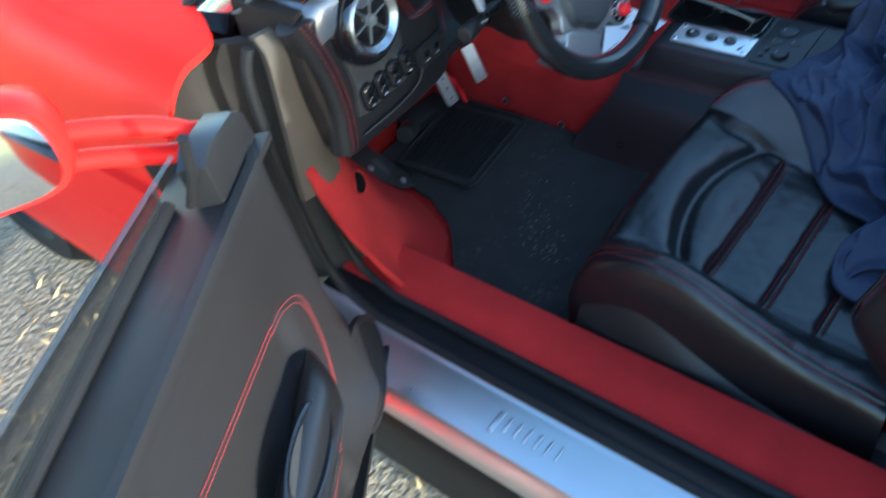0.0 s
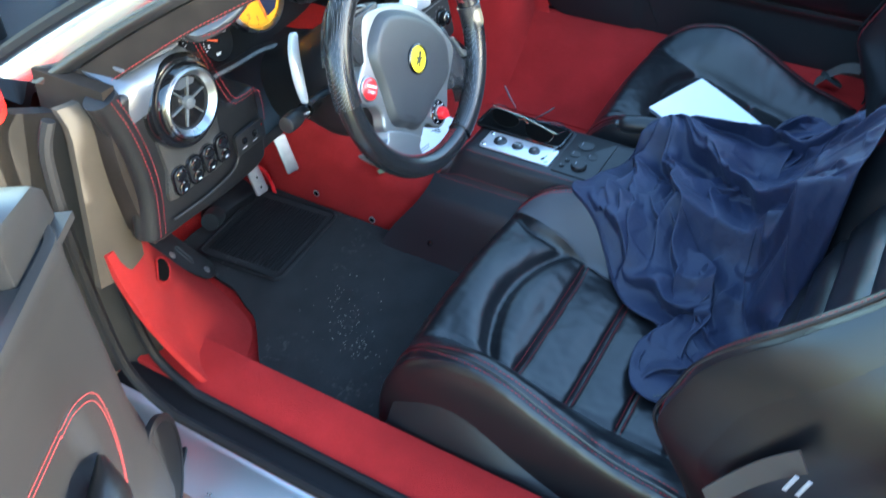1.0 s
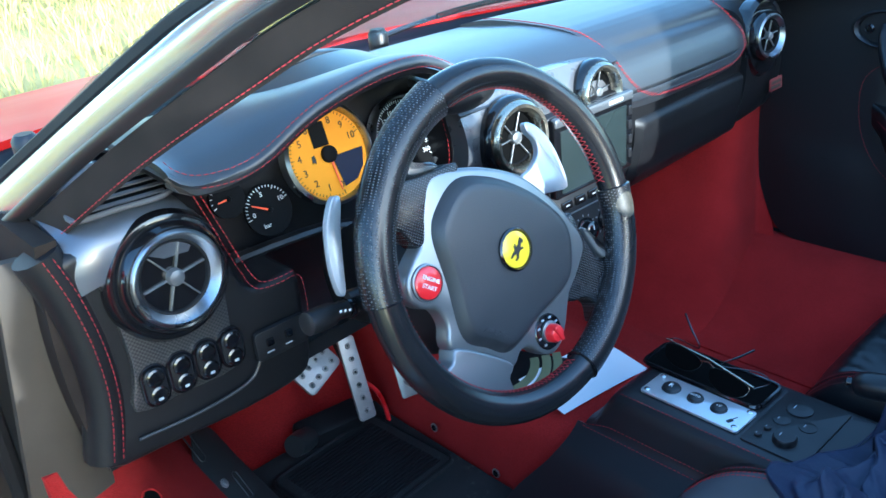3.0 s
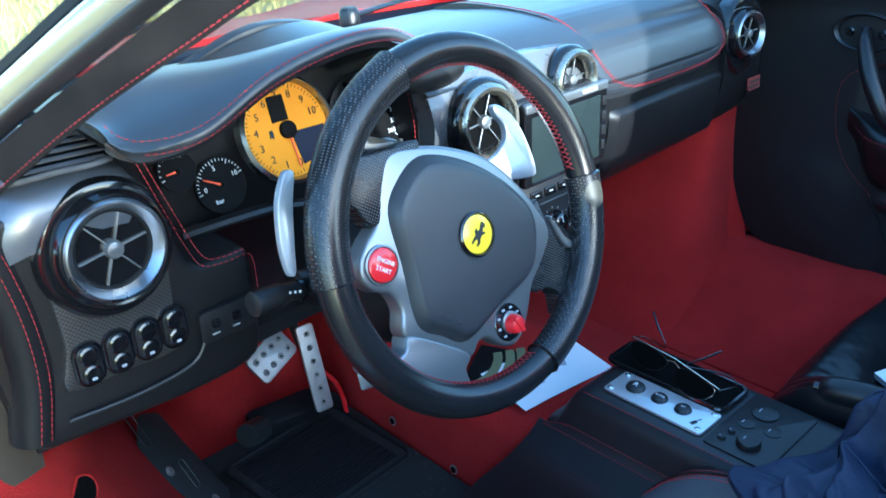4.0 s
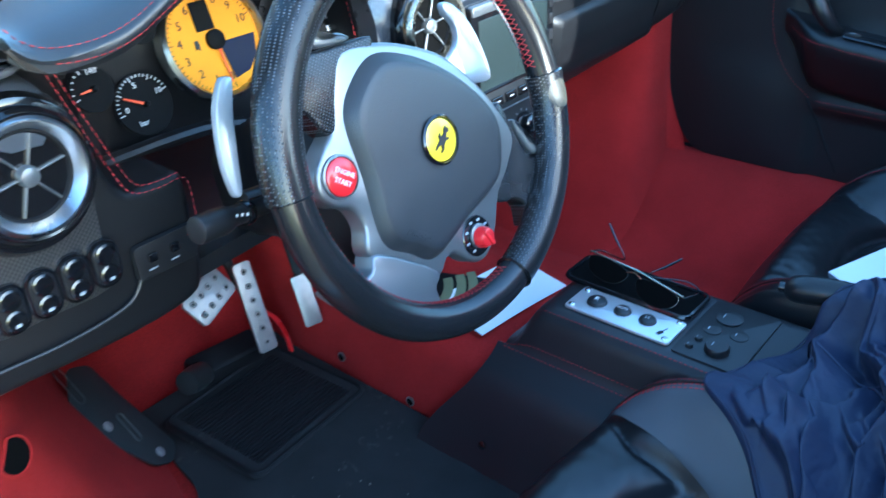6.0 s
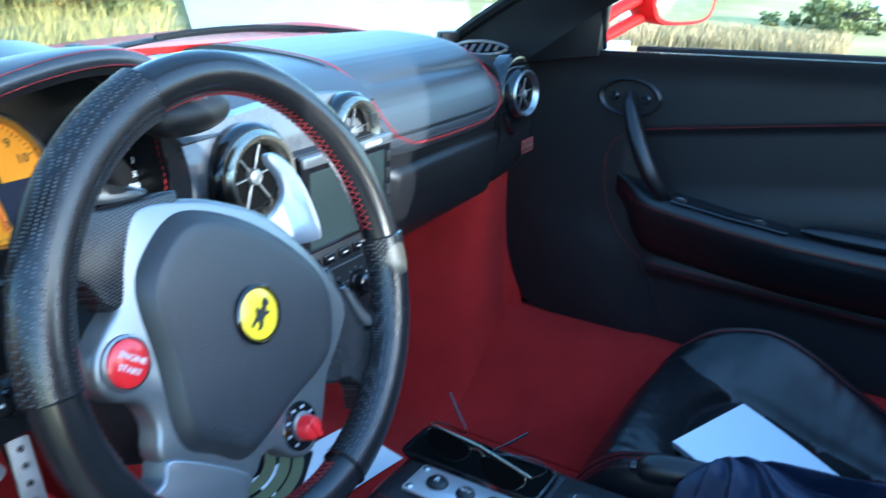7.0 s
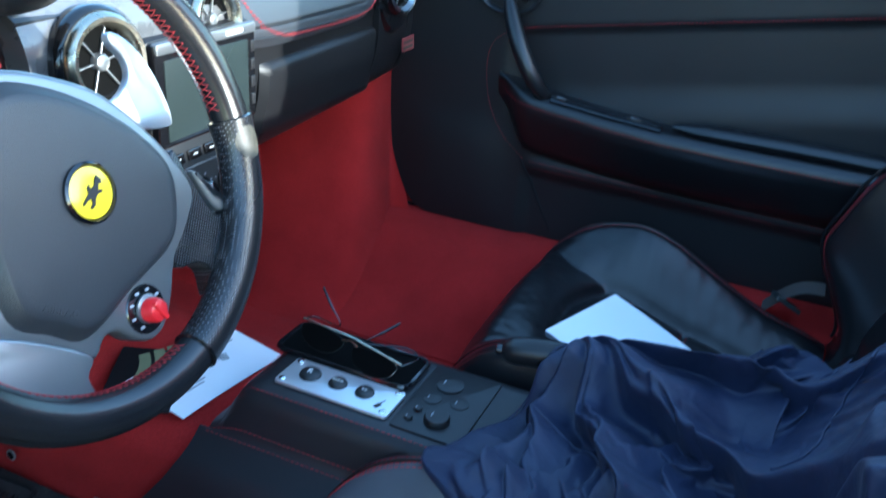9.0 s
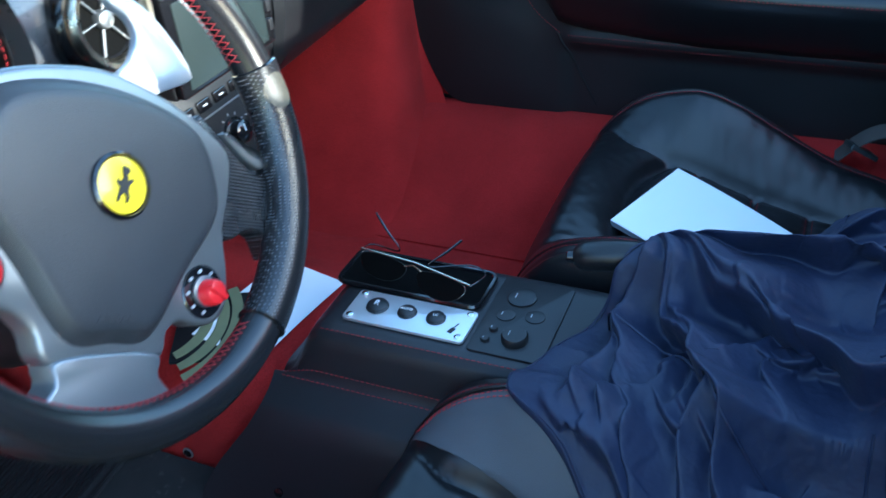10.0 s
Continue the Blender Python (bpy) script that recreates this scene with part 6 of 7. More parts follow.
for x, y, r, hh in ((0.034, 0.012, 0.0175, 0.003), (-0.001, 0.020, 0.0115, 0.0016), (0.004, -0.014, 0.0115, 0.0016), (-0.040, -0.004, 0.0155, 0.009), (-0.030, 0.025, 0.005, 0.004), (-0.050, 0.028, 0.005, 0.004)):
    kb = part("knob", lathe([(r, 0), (r, hh * 0.7), (r * 0.88, hh), (r * 0.3, hh)], 28, pose(x, y, 0.003)), PLASTIC, spn, "round black knob")
    part("knob_mark", box(r * 0.5, 0.0012, 0.0005, pose(x, y + r * 0.4, 0.0031 + hh, 0, 0, 0), 0.0003), PRINT_GREY, kb)
# handbrake
hb = thing("handbrake", "black leather handbrake lever", "handbrake", base=(0.10, -0.40, 0.44))
hl = curve([(0.070, -0.198, 0.512), (0.078, -0.26, 0.520), (0.086, -0.33, 0.512), (0.095, -0.42, 0.480), (0.10, -0.47, 0.44)], 6)
part("grip", tube(hl[:15], [0.009, 0.0155, 0.0175] + [0.018] * 10 + [0.017, 0.014], 16), LEATHER, hb, "leather grip")
part("lever", tube(hl[14:], 0.010, 10), GLOSS, hb)
part("button", lathe([(0.007, -0.002), (0.007, 0.007), (0.005, 0.009)], 14, facing(hl[0], (-0.1, 1, -0.1))), GLOSS, hb)
# sunglasses
sg0, sg1 = Vector((0.046, 0.066, 0.488)), Vector((0.026, -0.086, 0.478))
along = (sg1 - sg0).normalized()
lean = Vector((-0.42, 0.0, -0.90))
lean = (lean - along * lean.dot(along)).normalized()
nrm = along.cross(lean).normalized()
gm = Matrix((along, lean, nrm)).transposed().to_4x4()
gm.translation = sg0
glasses = thing("sunglasses", "dark aviator sunglasses with thin gold frame", "sunglasses", m=gm)
L = (sg1 - sg0).length
for x0 in (0.006, L / 2 + 0.010):
    w = L / 2 - 0.018
    o = spline2([(x0, 0.004), (x0 + w * 0.5, -0.001), (x0 + w, 0.003), (x0 + w * 1.02, 0.014), (x0 + w * 0.8, 0.026), (x0 + w * 0.45, 0.030), (x0 + w * 0.1, 0.025), (x0 - 0.002, 0.014)], 4)
    part("lens", slab(o, 0.0018, pose(0, 0, 0.001), 0.0004), LENS_DARK, glasses, "dark lens")
    part("rim", tube([(a, b, 0) for a, b in o], 0.0006, 6, closed=True), DARK_METAL, glasses, "thin dark rim")
    # short gold length over the dark rim, a glint made as a part
    part("rim_glint", tube([(a, b, 0.0006) for a, b in (o[8:15] if x0 > 0.05 else o[-7:])], 0.0010, 6), GOLD, glasses, "gold glint on the rim corner")
part("bridge", tube([(L / 2 - 0.012, 0.004, 0), (L / 2, 0.0, 0.001), (L / 2 + 0.012, 0.004, 0)], 0.0013, 6), GOLD, glasses)
part("brow_bar", tube([(0.0, 0.0, 0), (L / 2, -0.004, 0.001), (L, 0.0, 0)], 0.0012, 6), GOLD, glasses)
back = gm.inverted()
for line in (((0.046, 0.066, 0.486), (0.070, 0.062, 0.478), (0.064, 0.022, 0.480), (0.076, 0.044, 0.500), (0.088, 0.062, 0.514)),
             ((0.026, -0.086, 0.476), (0.062, -0.092, 0.470), (0.066, -0.070, 0.476), (0.044, -0.026, 0.480), (0.066, -0.042, 0.490), (0.084, -0.054, 0.497))):
    pts = curve([back @ Vector(q) for q in line], 5)
    part("temple", tube(pts, [0.0010] * (len(pts) - 7) + [0.0017] * 7, 6), GLOSS, glasses, "thin black temple")
# papers on the tunnel
doc = thing("paper_sheet", "white printed sheet lying on the red tunnel carpet", "paper", m=facing((0.05, 0.225, 0.350), (0.03, -0.1, 1), (0.1, 1, 0)))
part("page", sheet(lambda u, v: Vector((-0.10 + 0.20 * u, -0.05 + 0.11 * v, 0.003 * math.sin(3 * u) + 0.002 * v)), 8, 8, 0.0006), PAPER, doc)
for k, (x, y, w) in enumerate(((0.05, 0.035, 0.05), (0.06, 0.028, 0.03), (-0.05, -0.01, 0.06), (-0.05, -0.016, 0.045))):
    part("text_line", box(w, 0.003, 0.0004, pose(x, y, 0.0042), 0.0002), PRINT_GREY, doc, "grey printed line")
tag_ = thing("paper_slip", "white slip with a dark barcode block", "paper", m=facing((0.048, 0.243, 0.352), (-0.1, -0.15, 1), (0.5, 0.9, 0)))
part("slip", box(0.10, 0.035, 0.001, pose(0, 0, 0), 0.001), PAPER, tag_)
for k in range(9):
    part("code_bar", box(0.0016, 0.014, 0.0004, pose(0.02 + 0.003 * k, 0.003, 0.0007), 0.0002), INK, tag_)
# dark brochure with olive curved bands, behind the wheel
br = thing("brochure", "dark brochure with olive curved bands on the tunnel carpet", "booklet", m=pose(-0.018, 0.280, 0.360, 3, -4, 27))
part("cover", slab(rounded(0.130, 0.095, 0.004), 0.005, pose(0, 0, 0), 0.001), RUBBER, br, "dark cover")
for k, r0 in enumerate((0.062, 0.086, 0.108)):
    arc = [(math.cos(radians(a_)), math.sin(radians(a_))) for a_ in range(205, 302, 6)]
    part("band", slab([(0.012 + (r0 + 0.018) * c_, 0.066 + (r0 + 0.018) * s_ * 0.85) for c_, s_ in arc] + [(0.012 + (r0 + 0.006 * abs(i - 10) / 10) * c_, 0.066 + r0 * s_ * 0.85) for i, (c_, s_) in reversed(list(enumerate(arc)))], 0.0012, pose(0, 0, 0.0015 + 0.0002 * k), 0), STITCH_GREY, br, "olive curved band")
# notepad on the passenger seat
a, b = Vector((0.505, -0.243, 0)), Vector((0.307, -0.179, 0))
ux = (b - a).normalized()
uy = Vector((ux.y, -ux.x, 0))
if uy.y > 0:
    uy = -uy
nm = Matrix((ux, uy, ux.cross(uy))).transposed().to_4x4()
nm.translation = (0.503, -0.244, 0.391)
zup = 1 if ux.cross(uy).z > 0 else -1


def page_at(u, v, lift):
    d = 0.27 * v
    return Vector((0.198 * u, d, zup * (lift + 0.010 * u - 0.22 * d - 0.30 * d * d + 0.3 * max(0, d - 0.18) ** 1.5)))


pad_t = thing("notepad", "white notepad lying on the passenger seat", "notepad", m=nm)
part("page", sheet(lambda u, v: page_at(u, v, 0.007), 8, 14, 0.001), PAPER, pad_t, "blank white top page")
part("paper_block", sheet(lambda u, v: page_at(u, v, 0.005), 8, 14, 0.007, (0, 0, -zup)), CARD, pad_t, "grey edges of the sheets")

# jacket: a sheet of cloth thrown over seats and console, with folds fanning out from the handbrake lever
JK = [(-0.125, -0.185), (-0.04, -0.196), (0.03, -0.238), (0.10, -0.287), (0.155, -0.335), (0.28, -0.405), (0.41, -0.50), (0.38, -0.575), (0.25, -0.595), (0.08, -0.615), (-0.05, -0.64), (-0.17, -0.635), (-0.29, -0.58), (-0.37, -0.53),
      (-0.420, -0.475), (-0.405, -0.42), (-0.325, -0.40), (-0.268, -0.42), (-0.245, -0.35), (-0.17, -0.262)]


def jacket_support(x, y):
    z = 0.30
    for cx, dz, tilt in ((-0.345, 0.0, 0.0), (0.395, -0.019, 0.0875)):
        dx = x - cx
        if abs(dx) < 0.29 and y < -0.07:
            z = max(z, cushion_height(dx, max(y, -0.56)) + dz + tilt * (y + 0.35))
            z = max(z, 0.36 + 2.5 * max(0, -0.565 - y))
        if cx < 0 and 0.15 < dx < 0.31:
            z = max(z, 0.40 + 7.0 * min(max(0, -0.545 - y), 0.03) + 2.0 * max(0, -0.575 - y))
    z += 0.125 * math.exp(-(((x - 0.25) / 0.11) ** 2 + ((y + 0.50) / 0.075) ** 2))
    if -0.10 < x < 0.16:
        z = max(z, 0.450 + 0.022 * ease(-y, 0.24, 0.42) + 1.3 * max(0, -0.50 - y))
    lever = abs(x - 0.078 - 0.10 * max(0, -0.24 - y))
    if lever < 0.035 and y < -0.19:
        z = max(z, 0.532 - 0.10 * max(0, -0.30 - y) - 12 * lever ** 2 - 40 * max(0, 0.002 + y + 0.20))
    return z


def draped_cloth(nu, nv):
    o = curve([(a_, b_, 0) for a_, b_ in JK], 10, closed=True)

    def side(i, j, n):
        k = np.linspace(i * 10, j * 10, n)
        return np.array([[*o[int(t) % len(o)].lerp(o[(int(t) + 1) % len(o)], t - int(t))][:2] for t in k])

    A, C = side(0, 6, nu), side(14, 10, nu)
    D, B = side(20, 14, nv), side(6, 10, nv)
    u, v = np.linspace(0, 1, nu)[:, None, None], np.linspace(0, 1, nv)[None, :, None]
    flat = A[:, None] * (1 - v) + C[:, None] * v + D[None] * (1 - u) + B[None] * u
    flat -= A[0] * (1 - u) * (1 - v) + A[-1] * u * (1 - v) + C[0] * (1 - u) * v + C[-1] * u * v
    # support heights on a fine table
    gx, gy = np.linspace(-0.56, 0.46, 205), np.linspace(-0.72, -0.12, 121)
    table = np.array([[jacket_support(x, y) for y in gy] for x in gx])
    for _ in range(3):
        p = np.pad(table, 1, mode="edge")
        table = np.maximum(table, (p[:-2, 1:-1] + p[2:, 1:-1] + p[1:-1, :-2] + p[1:-1, 2:]) / 4)

    def ground_at(q):
        fx = np.clip((q[..., 0] + 0.56) / 0.005, 0, 203.99)
        fy = np.clip((q[..., 1] + 0.72) / 0.005, 0, 119.99)
        i, j = fx.astype(int), fy.astype(int)
        a_, b_ = fx - i, fy - j
        return table[i, j] * (1 - a_) * (1 - b_) + table[i + 1, j] * a_ * (1 - b_) + table[i, j + 1] * (1 - a_) * b_ + table[i + 1, j + 1] * a_ * b_

    rng = np.random.default_rng(5)
    px, py = flat[..., 0].copy(), flat[..., 1].copy()
    base = ground_at(flat)
    for _ in range(45):  # the cloth bridges hollows
        q = np.pad(base, 1, mode="edge")
        base = np.maximum(ground_at(flat), 0.25 * (q[:-2, 1:-1] + q[2:, 1:-1] + q[1:-1, :-2] + q[1:-1, 2:]))
    rim = np.minimum(np.minimum(np.arange(nu)[:, None], np.arange(nu)[::-1, None]), np.minimum(np.arange(nv)[None], np.arange(nv)[None, ::-1]))
    inset = np.clip(rim / 9, 0, 1) ** 0.7
    push = np.zeros((nu, nv, 2))
    lift = np.zeros((nu, nv))

    def crease(cx, cy, an, ln, w, h, bend):
        """A fold with a sharp crest and one steep side, running from (cx, cy)."""
        s_ = (px - cx) * math.cos(an) + (py - cy) * math.sin(an)
        d_ = (py - cy) * math.cos(an) - (px - cx) * math.sin(an) + bend * s_ * (s_ - ln)
        d_ = d_ + 0.006 * np.sin(s_ * 70 + cx * 90)
        taper = np.clip(1.05 - np.abs(s_ / ln - 0.45) * 2, 0, 1) ** 0.7
        wide = w * (0.55 + 0.8 * np.clip(s_ / ln, 0, 1))
        f = h * taper * np.where(d_ > 0, np.clip(1 - d_ / wide, 0, 1) ** 1.5, np.clip(1 + d_ / (0.26 * wide), 0, 1) ** 0.9)
        return f, -f[..., None] * np.array([-math.sin(an), math.cos(an)]) * 0.80

    def add(*how, over=True):
        nonlocal lift, push
        f, p_ = crease(*how)
        up = (f > lift) if over else np.ones_like(f, bool)
        push = np.where(up[..., None], p_ if over else push + p_, push)
        lift = np.maximum(lift, f) if over else lift + f

    crest = (0.105, -0.285)
    for deg, ln, w, h, bend in ((168, 0.26, 0.040, 0.024, 1.0), (186, 0.22, 0.045, 0.034, -0.9), (203, 0.36, 0.055, 0.046, 0.8), (219, 0.26, 0.045, 0.038, -1.4), (234, 0.40, 0.062, 0.052, 0.7),
                                (250, 0.28, 0.050, 0.040, -1.2), (266, 0.38, 0.062, 0.050, 0.8), (285, 0.30, 0.055, 0.044, -0.9), (304, 0.34, 0.060, 0.044, 0.6), (322, 0.36, 0.050, 0.034, 0.3)):
        a_ = radians(deg)
        add(crest[0] + 0.012 * math.cos(a_), crest[1] + 0.012 * math.sin(a_), a_, ln, w, h, bend)
    for cx, cy, deg, ln, w, h, bend in ((-0.38, -0.44, 305, 0.16, 0.035, 0.026, 1.0), (-0.31, -0.47, 15, 0.22, 0.040, 0.034, -1.5), (-0.20, -0.33, 250, 0.22, 0.040, 0.034, 1.5), (-0.08, -0.52, 205, 0.26, 0.045, 0.038, 1.0),
                                        (0.03, -0.43, 165, 0.24, 0.040, 0.034, -1.4), (0.16, -0.42, 335, 0.22, 0.045, 0.036, 1.0), (0.10, -0.55, 12, 0.28, 0.045, 0.034, -1.0), (-0.14, -0.23, 245, 0.14, 0.030, 0.024, 2.0)):
        add(cx, cy, radians(deg), ln, w, h, bend)
    for k in range(64):
        cx, cy = rng.uniform(-0.38, 0.36), rng.uniform(-0.60, -0.22)
        an = math.atan2(cy - crest[1], cx - crest[0]) + rng.normal(0, 0.9)
        add(cx, cy, an, rng.uniform(0.08, 0.18), rng.uniform(0.022, 0.040), rng.uniform(0.012, 0.024), rng.uniform(-3, 3))
    for k in range(70):
        cx, cy = rng.uniform(-0.40, 0.38), rng.uniform(-0.62, -0.20)
        add(cx, cy, rng.uniform(0, 6.28), rng.uniform(0.04, 0.10), rng.uniform(0.009, 0.018), rng.uniform(0.003, 0.007), rng.uniform(-5, 5), over=False)
    pos = np.dstack([px + push[..., 0] * inset, py + push[..., 1] * inset, base + 0.010 + 1.25 * lift * inset])
    edge = (rim == 0)[..., None]
    q = np.pad(pos, ((1, 1), (1, 1), (0, 0)), mode="edge")
    pos = np.where(edge, pos, pos * 0.7 + 0.075 * (q[:-2, 1:-1] + q[2:, 1:-1] + q[1:-1, :-2] + q[1:-1, 2:]))
    low_ = ground_at(pos) + 0.004
    pos[..., 2] = np.maximum(pos[..., 2], low_)
    pos[..., 2] = np.where(rim == 0, low_, pos[..., 2])
    return pos


cloth = draped_cloth(190, 140)
bmj = bmesh.new()
cv = [[bmj.verts.new(Vector(q)) for q in row] for row in cloth.tolist()]
for i in range(len(cv) - 1):
    for j in range(len(cv[0]) - 1):
        bmj.faces.new((cv[i][j], cv[i + 1][j], cv[i + 1][j + 1], cv[i][j + 1]))
jk = thing("jacket", "crumpled navy blue jacket thrown over the seats and console", "jacket", base=(0, -0.45, 0.45))
shell_ = part("shell", bmj, NAVY, jk, "crumpled navy fabric", smooth=180)
thick = shell_.modifiers.new("thickness", "SOLIDIFY")
thick.thickness, thick.offset = 0.0018, -1
fine = shell_.modifiers.new("fine", "SUBSURF")
fine.levels = fine.render_levels = 1


def cloth_line(a_, b_, n=60, lift=0.0012):
    """A line on the cloth between two grid places given as shares of its length and width."""
    out = []
    for k in range(n + 1):
        i, j = (a_[0] + (b_[0] - a_[0]) * k / n) * 188, (a_[1] + (b_[1] - a_[1]) * k / n) * 138
        p, q = cloth[int(i), int(j)], cloth[int(i) + 1, int(j) + 1]
        w = (i - int(i) + j - int(j)) / 2
        out.append(Vector(p * (1 - w) + q * w) + Vector((0, 0, lift)))
    return curve(out[::3], 3)


for name, a_, b_ in (("hem", (0, 0.004), (1, 0.004)), ("hem", (0.004, 0), (0.004, 1)), ("seam", (0.32, 0.05), (0.30, 0.95)), ("seam", (0.62, 0.55), (0.98, 0.60)), ("pocket_seam", (0.42, 0.62), (0.42, 0.86)), ("pocket_seam", (0.42, 0.86), (0.56, 0.88)), ("pocket_seam", (0.56, 0.88), (0.56, 0.62))):
    part(name, tube(cloth_line(a_, b_), 0.0016, 5), NAVY, jk)
for k in range(4):
    p = Vector(cloth[8 + 4 * k, 131])
    part("eyelet", lathe([(0.002, 0), (0.0024, 0.001), (0.0010, 0.0014)], 10, Matrix.Translation(p + Vector((0, 0, 0.001)))), DARK_METAL, jk)

# floor mat, pedals, footrest bracket
fmat = thing("floor_mat", "worn black floor mat with ribbed heel pad, crumbs on it", "floor mat", base=(-0.36, 0.25, 0.21))


def mat_xy(u, v):
    y = -0.10 + 0.70 * v
    left = interp(y, [(-0.1, -0.62), (0.2, -0.60), (0.34, -0.475), (0.42, -0.44), (0.62, -0.405)])
    x = left + (-0.132 - left) * u
    return x, y


part("mat", sheet(lambda u, v: Vector((*mat_xy(u, v), 0.217 + 0.0015 * noise.noise((u * 9, v * 14, 0)) + 0.0008 * noise.noise((u * 60, v * 90, 4))  + 0.01 * ease(v, 0.93, 1.0))), 40, 50, 0.008, (0, 0, -1)), MAT_RUBBER, fmat)
HEEL = pose(-0.272, 0.455, 0.2215, 0, 0, 4)
hp = part("heel_pad", slab(rounded(0.245, 0.22, 0.02), 0.004, HEEL @ pose(0, 0, 0.003), 0.0015), MAT_RUBBER, fmat, "black rubber heel pad")
part("pad_border", tube([HEEL @ Vector((x, y, 0.004)) for x, y in rounded(0.235, 0.21, 0.018)], 0.0035, 6, closed=True), RUBBER, hp)
for k in range(24):
    part("rib", box(0.195, 0.0042, 0.0034, HEEL @ pose(0, -0.088 + 0.0076 * k, 0.0043), 0.001), RUBBER, hp)
rnd = random.Random(21)
for k in range(120):
    c_ = ((-0.42, 0.15, 0.030), (-0.46, 0.09, 0.022), (-0.37, 0.19, 0.045))[k % 3]
    x, y = rnd.gauss(c_[0], c_[2]), rnd.gauss(c_[1], c_[2])
    s = rnd.uniform(0.0007, 0.0021)
    ob = single("crumb", box(s, s * rnd.uniform(0.5, 1.2), s * 0.7, pose(x, y, 0.2195, rnd.uniform(-20, 20), 0, rnd.uniform(0, 180)), s * 0.2), CRUMB, "pale crumb of dirt on the black mat", "crumb", group="crumbs on the mat")



def rounded_corners(pts, r):
    """An outline with each corner cut back by r and rounded."""
    out = []
    for i, p in enumerate(pts):
        p, a_, b_ = Vector((*p, 0)), Vector((*pts[i - 1], 0)), Vector((*pts[(i + 1) % len(pts)], 0))
        p0, p1 = p + (a_ - p).normalized() * r, p + (b_ - p).normalized() * r
        out += [tuple((p0 * (1 - t) ** 2 + p * 2 * t * (1 - t) + p1 * t * t)[:2]) for t in (0, 0.33, 0.67, 1)]
    return out


brk = thing("footrest_bracket", "black pressed steel footrest bracket with round screws", "footrest", m=facing((-0.490, 0.500, 0.318), (0.55, -0.55, 0.62), (-0.25, 0.75, 0.6)))
part("plate", slab(rounded_corners([(0.004, 0.100), (0.043, 0.088), (0.050, 0.030), (0.072, -0.080), (0.040, -0.098), (0.006, -0.084), (-0.030, -0.020), (-0.056, 0.040)], 0.010), 0.004, pose(0, 0, 0), 0.0012), DARK_METAL, brk)
for x, y, w, hh in ((-0.018, 0.078, 0.016, 0.062), (0.018, -0.018, 0.012, 0.050)):
    part("slot", tube([(p[0] + x, p[1] + y, 0.0005) for p in rounded(w, hh, w / 2.05)], 0.0011, 6, closed=True), DARK_METAL, brk)
for x, y in ((-0.014, 0.001), (0.032, -0.074)):
    part("screw", lathe([(0.008, 0), (0.008, 0.001), (0.0045, 0.0015), (0.0045, 0.004), (0.002, 0.0045)], 16, pose(x, y, 0.0)), STEEL, brk)


def pedal(name, label, m, w, h, studs):
    pd = thing(name, label, "pedal", m=m, group="pedals")
    part("pad", slab(rounded(w, h, min(w, h) * 0.18), 0.006, pose(0, 0, 0.003), 0.0018), STEEL, pd, "drilled metal pad")
    for i in range(studs[0]):
        for j in range(studs[1]):
            x = (i - (studs[0] - 1) / 2) * w / (studs[0] + 0.4)
            y = (j - (studs[1] - 1) / 2) * h / (studs[1] + 0.3)
            part("grip_ring", lathe([(0.0035, 0), (0.0048, 0.0016), (0.0058, 0)], 10, pose(x, y, 0.003)), STEEL, pd)
            part("hole", lathe([(0.0026, 0), (0.0026, 0.0006)], 10, pose(x, y, 0.003)), DARK_METAL, pd)
    part("arm", tube([(0, 0, -0.004), (0, h * 0.3, -0.03), (0, h * 0.9, -0.06), (0.0, h * 0.9 + 0.10, -0.07)], 0.009, 8, flat=0.6), DARK_METAL, pd)
    return pd


pedal("brake_pedal", "wide drilled aluminium brake pedal", facing((-0.303, 0.50, 0.430), (0.05, -0.82, 0.57), (-0.36, 0.5, 0.74)), 0.082, 0.052, (4, 2))
pedal("accelerator_pedal", "long narrow drilled aluminium accelerator pedal", facing((-0.200, 0.545, 0.337), (-0.05, -0.93, 0.36), (0.07, 0.36, 0.92)), 0.034, 0.155, (1, 6))
side_plate = thing("side_pedal", "narrow scuffed steel pedal plate beside the tunnel", "pedal", m=facing((-0.128, 0.500, 0.330), (-0.35, -0.88, 0.32), (0.05, 0.34, 0.94)), group="pedals")
part("pad", slab(rounded(0.030, 0.090, 0.004), 0.005, pose(0, 0, 0.003), 0.0015), STEEL, side_plate, "scuffed metal plate")
part("arm", tube([(0, 0.02, -0.003), (0.004, 0.05, -0.02), (0.010, 0.10, -0.05)], 0.007, 8, flat=0.6), DARK_METAL, side_plate)
cable = thing("pedal_cable", "red sheathed cable looping down behind the pedals", "cable", base=(-0.15, 0.55, 0.22))
part("sheath", tube(curve([(-0.200, 0.570, 0.318), (-0.178, 0.560, 0.312), (-0.158, 0.550, 0.285), (-0.148, 0.545, 0.250), (-0.146, 0.540, 0.212)], 5), 0.0045, 8), RED_PLASTIC, cable)
stop = thing("pedal_stop", "black rubber block under the accelerator", "pedal stop", base=(-0.24, 0.58, 0.22))
part("block", box(0.13, 0.05, 0.04, pose(-0.25, 0.585, 0.243, 20, 0, -8), 0.01), RUBBER, stop)
part("cylinder", lathe([(0.02, 0), (0.022, 0.02), (0.02, 0.05)], 20, facing((-0.30, 0.575, 0.25), (-0.8, -0.4, 0.3))), DARK_METAL, stop)


# ---------------------------------------------------------------- doors
def belt_z(y):
    return 0.894 - 0.062 * y


def seam_z(y):
    return 0.755 - 0.17 * y


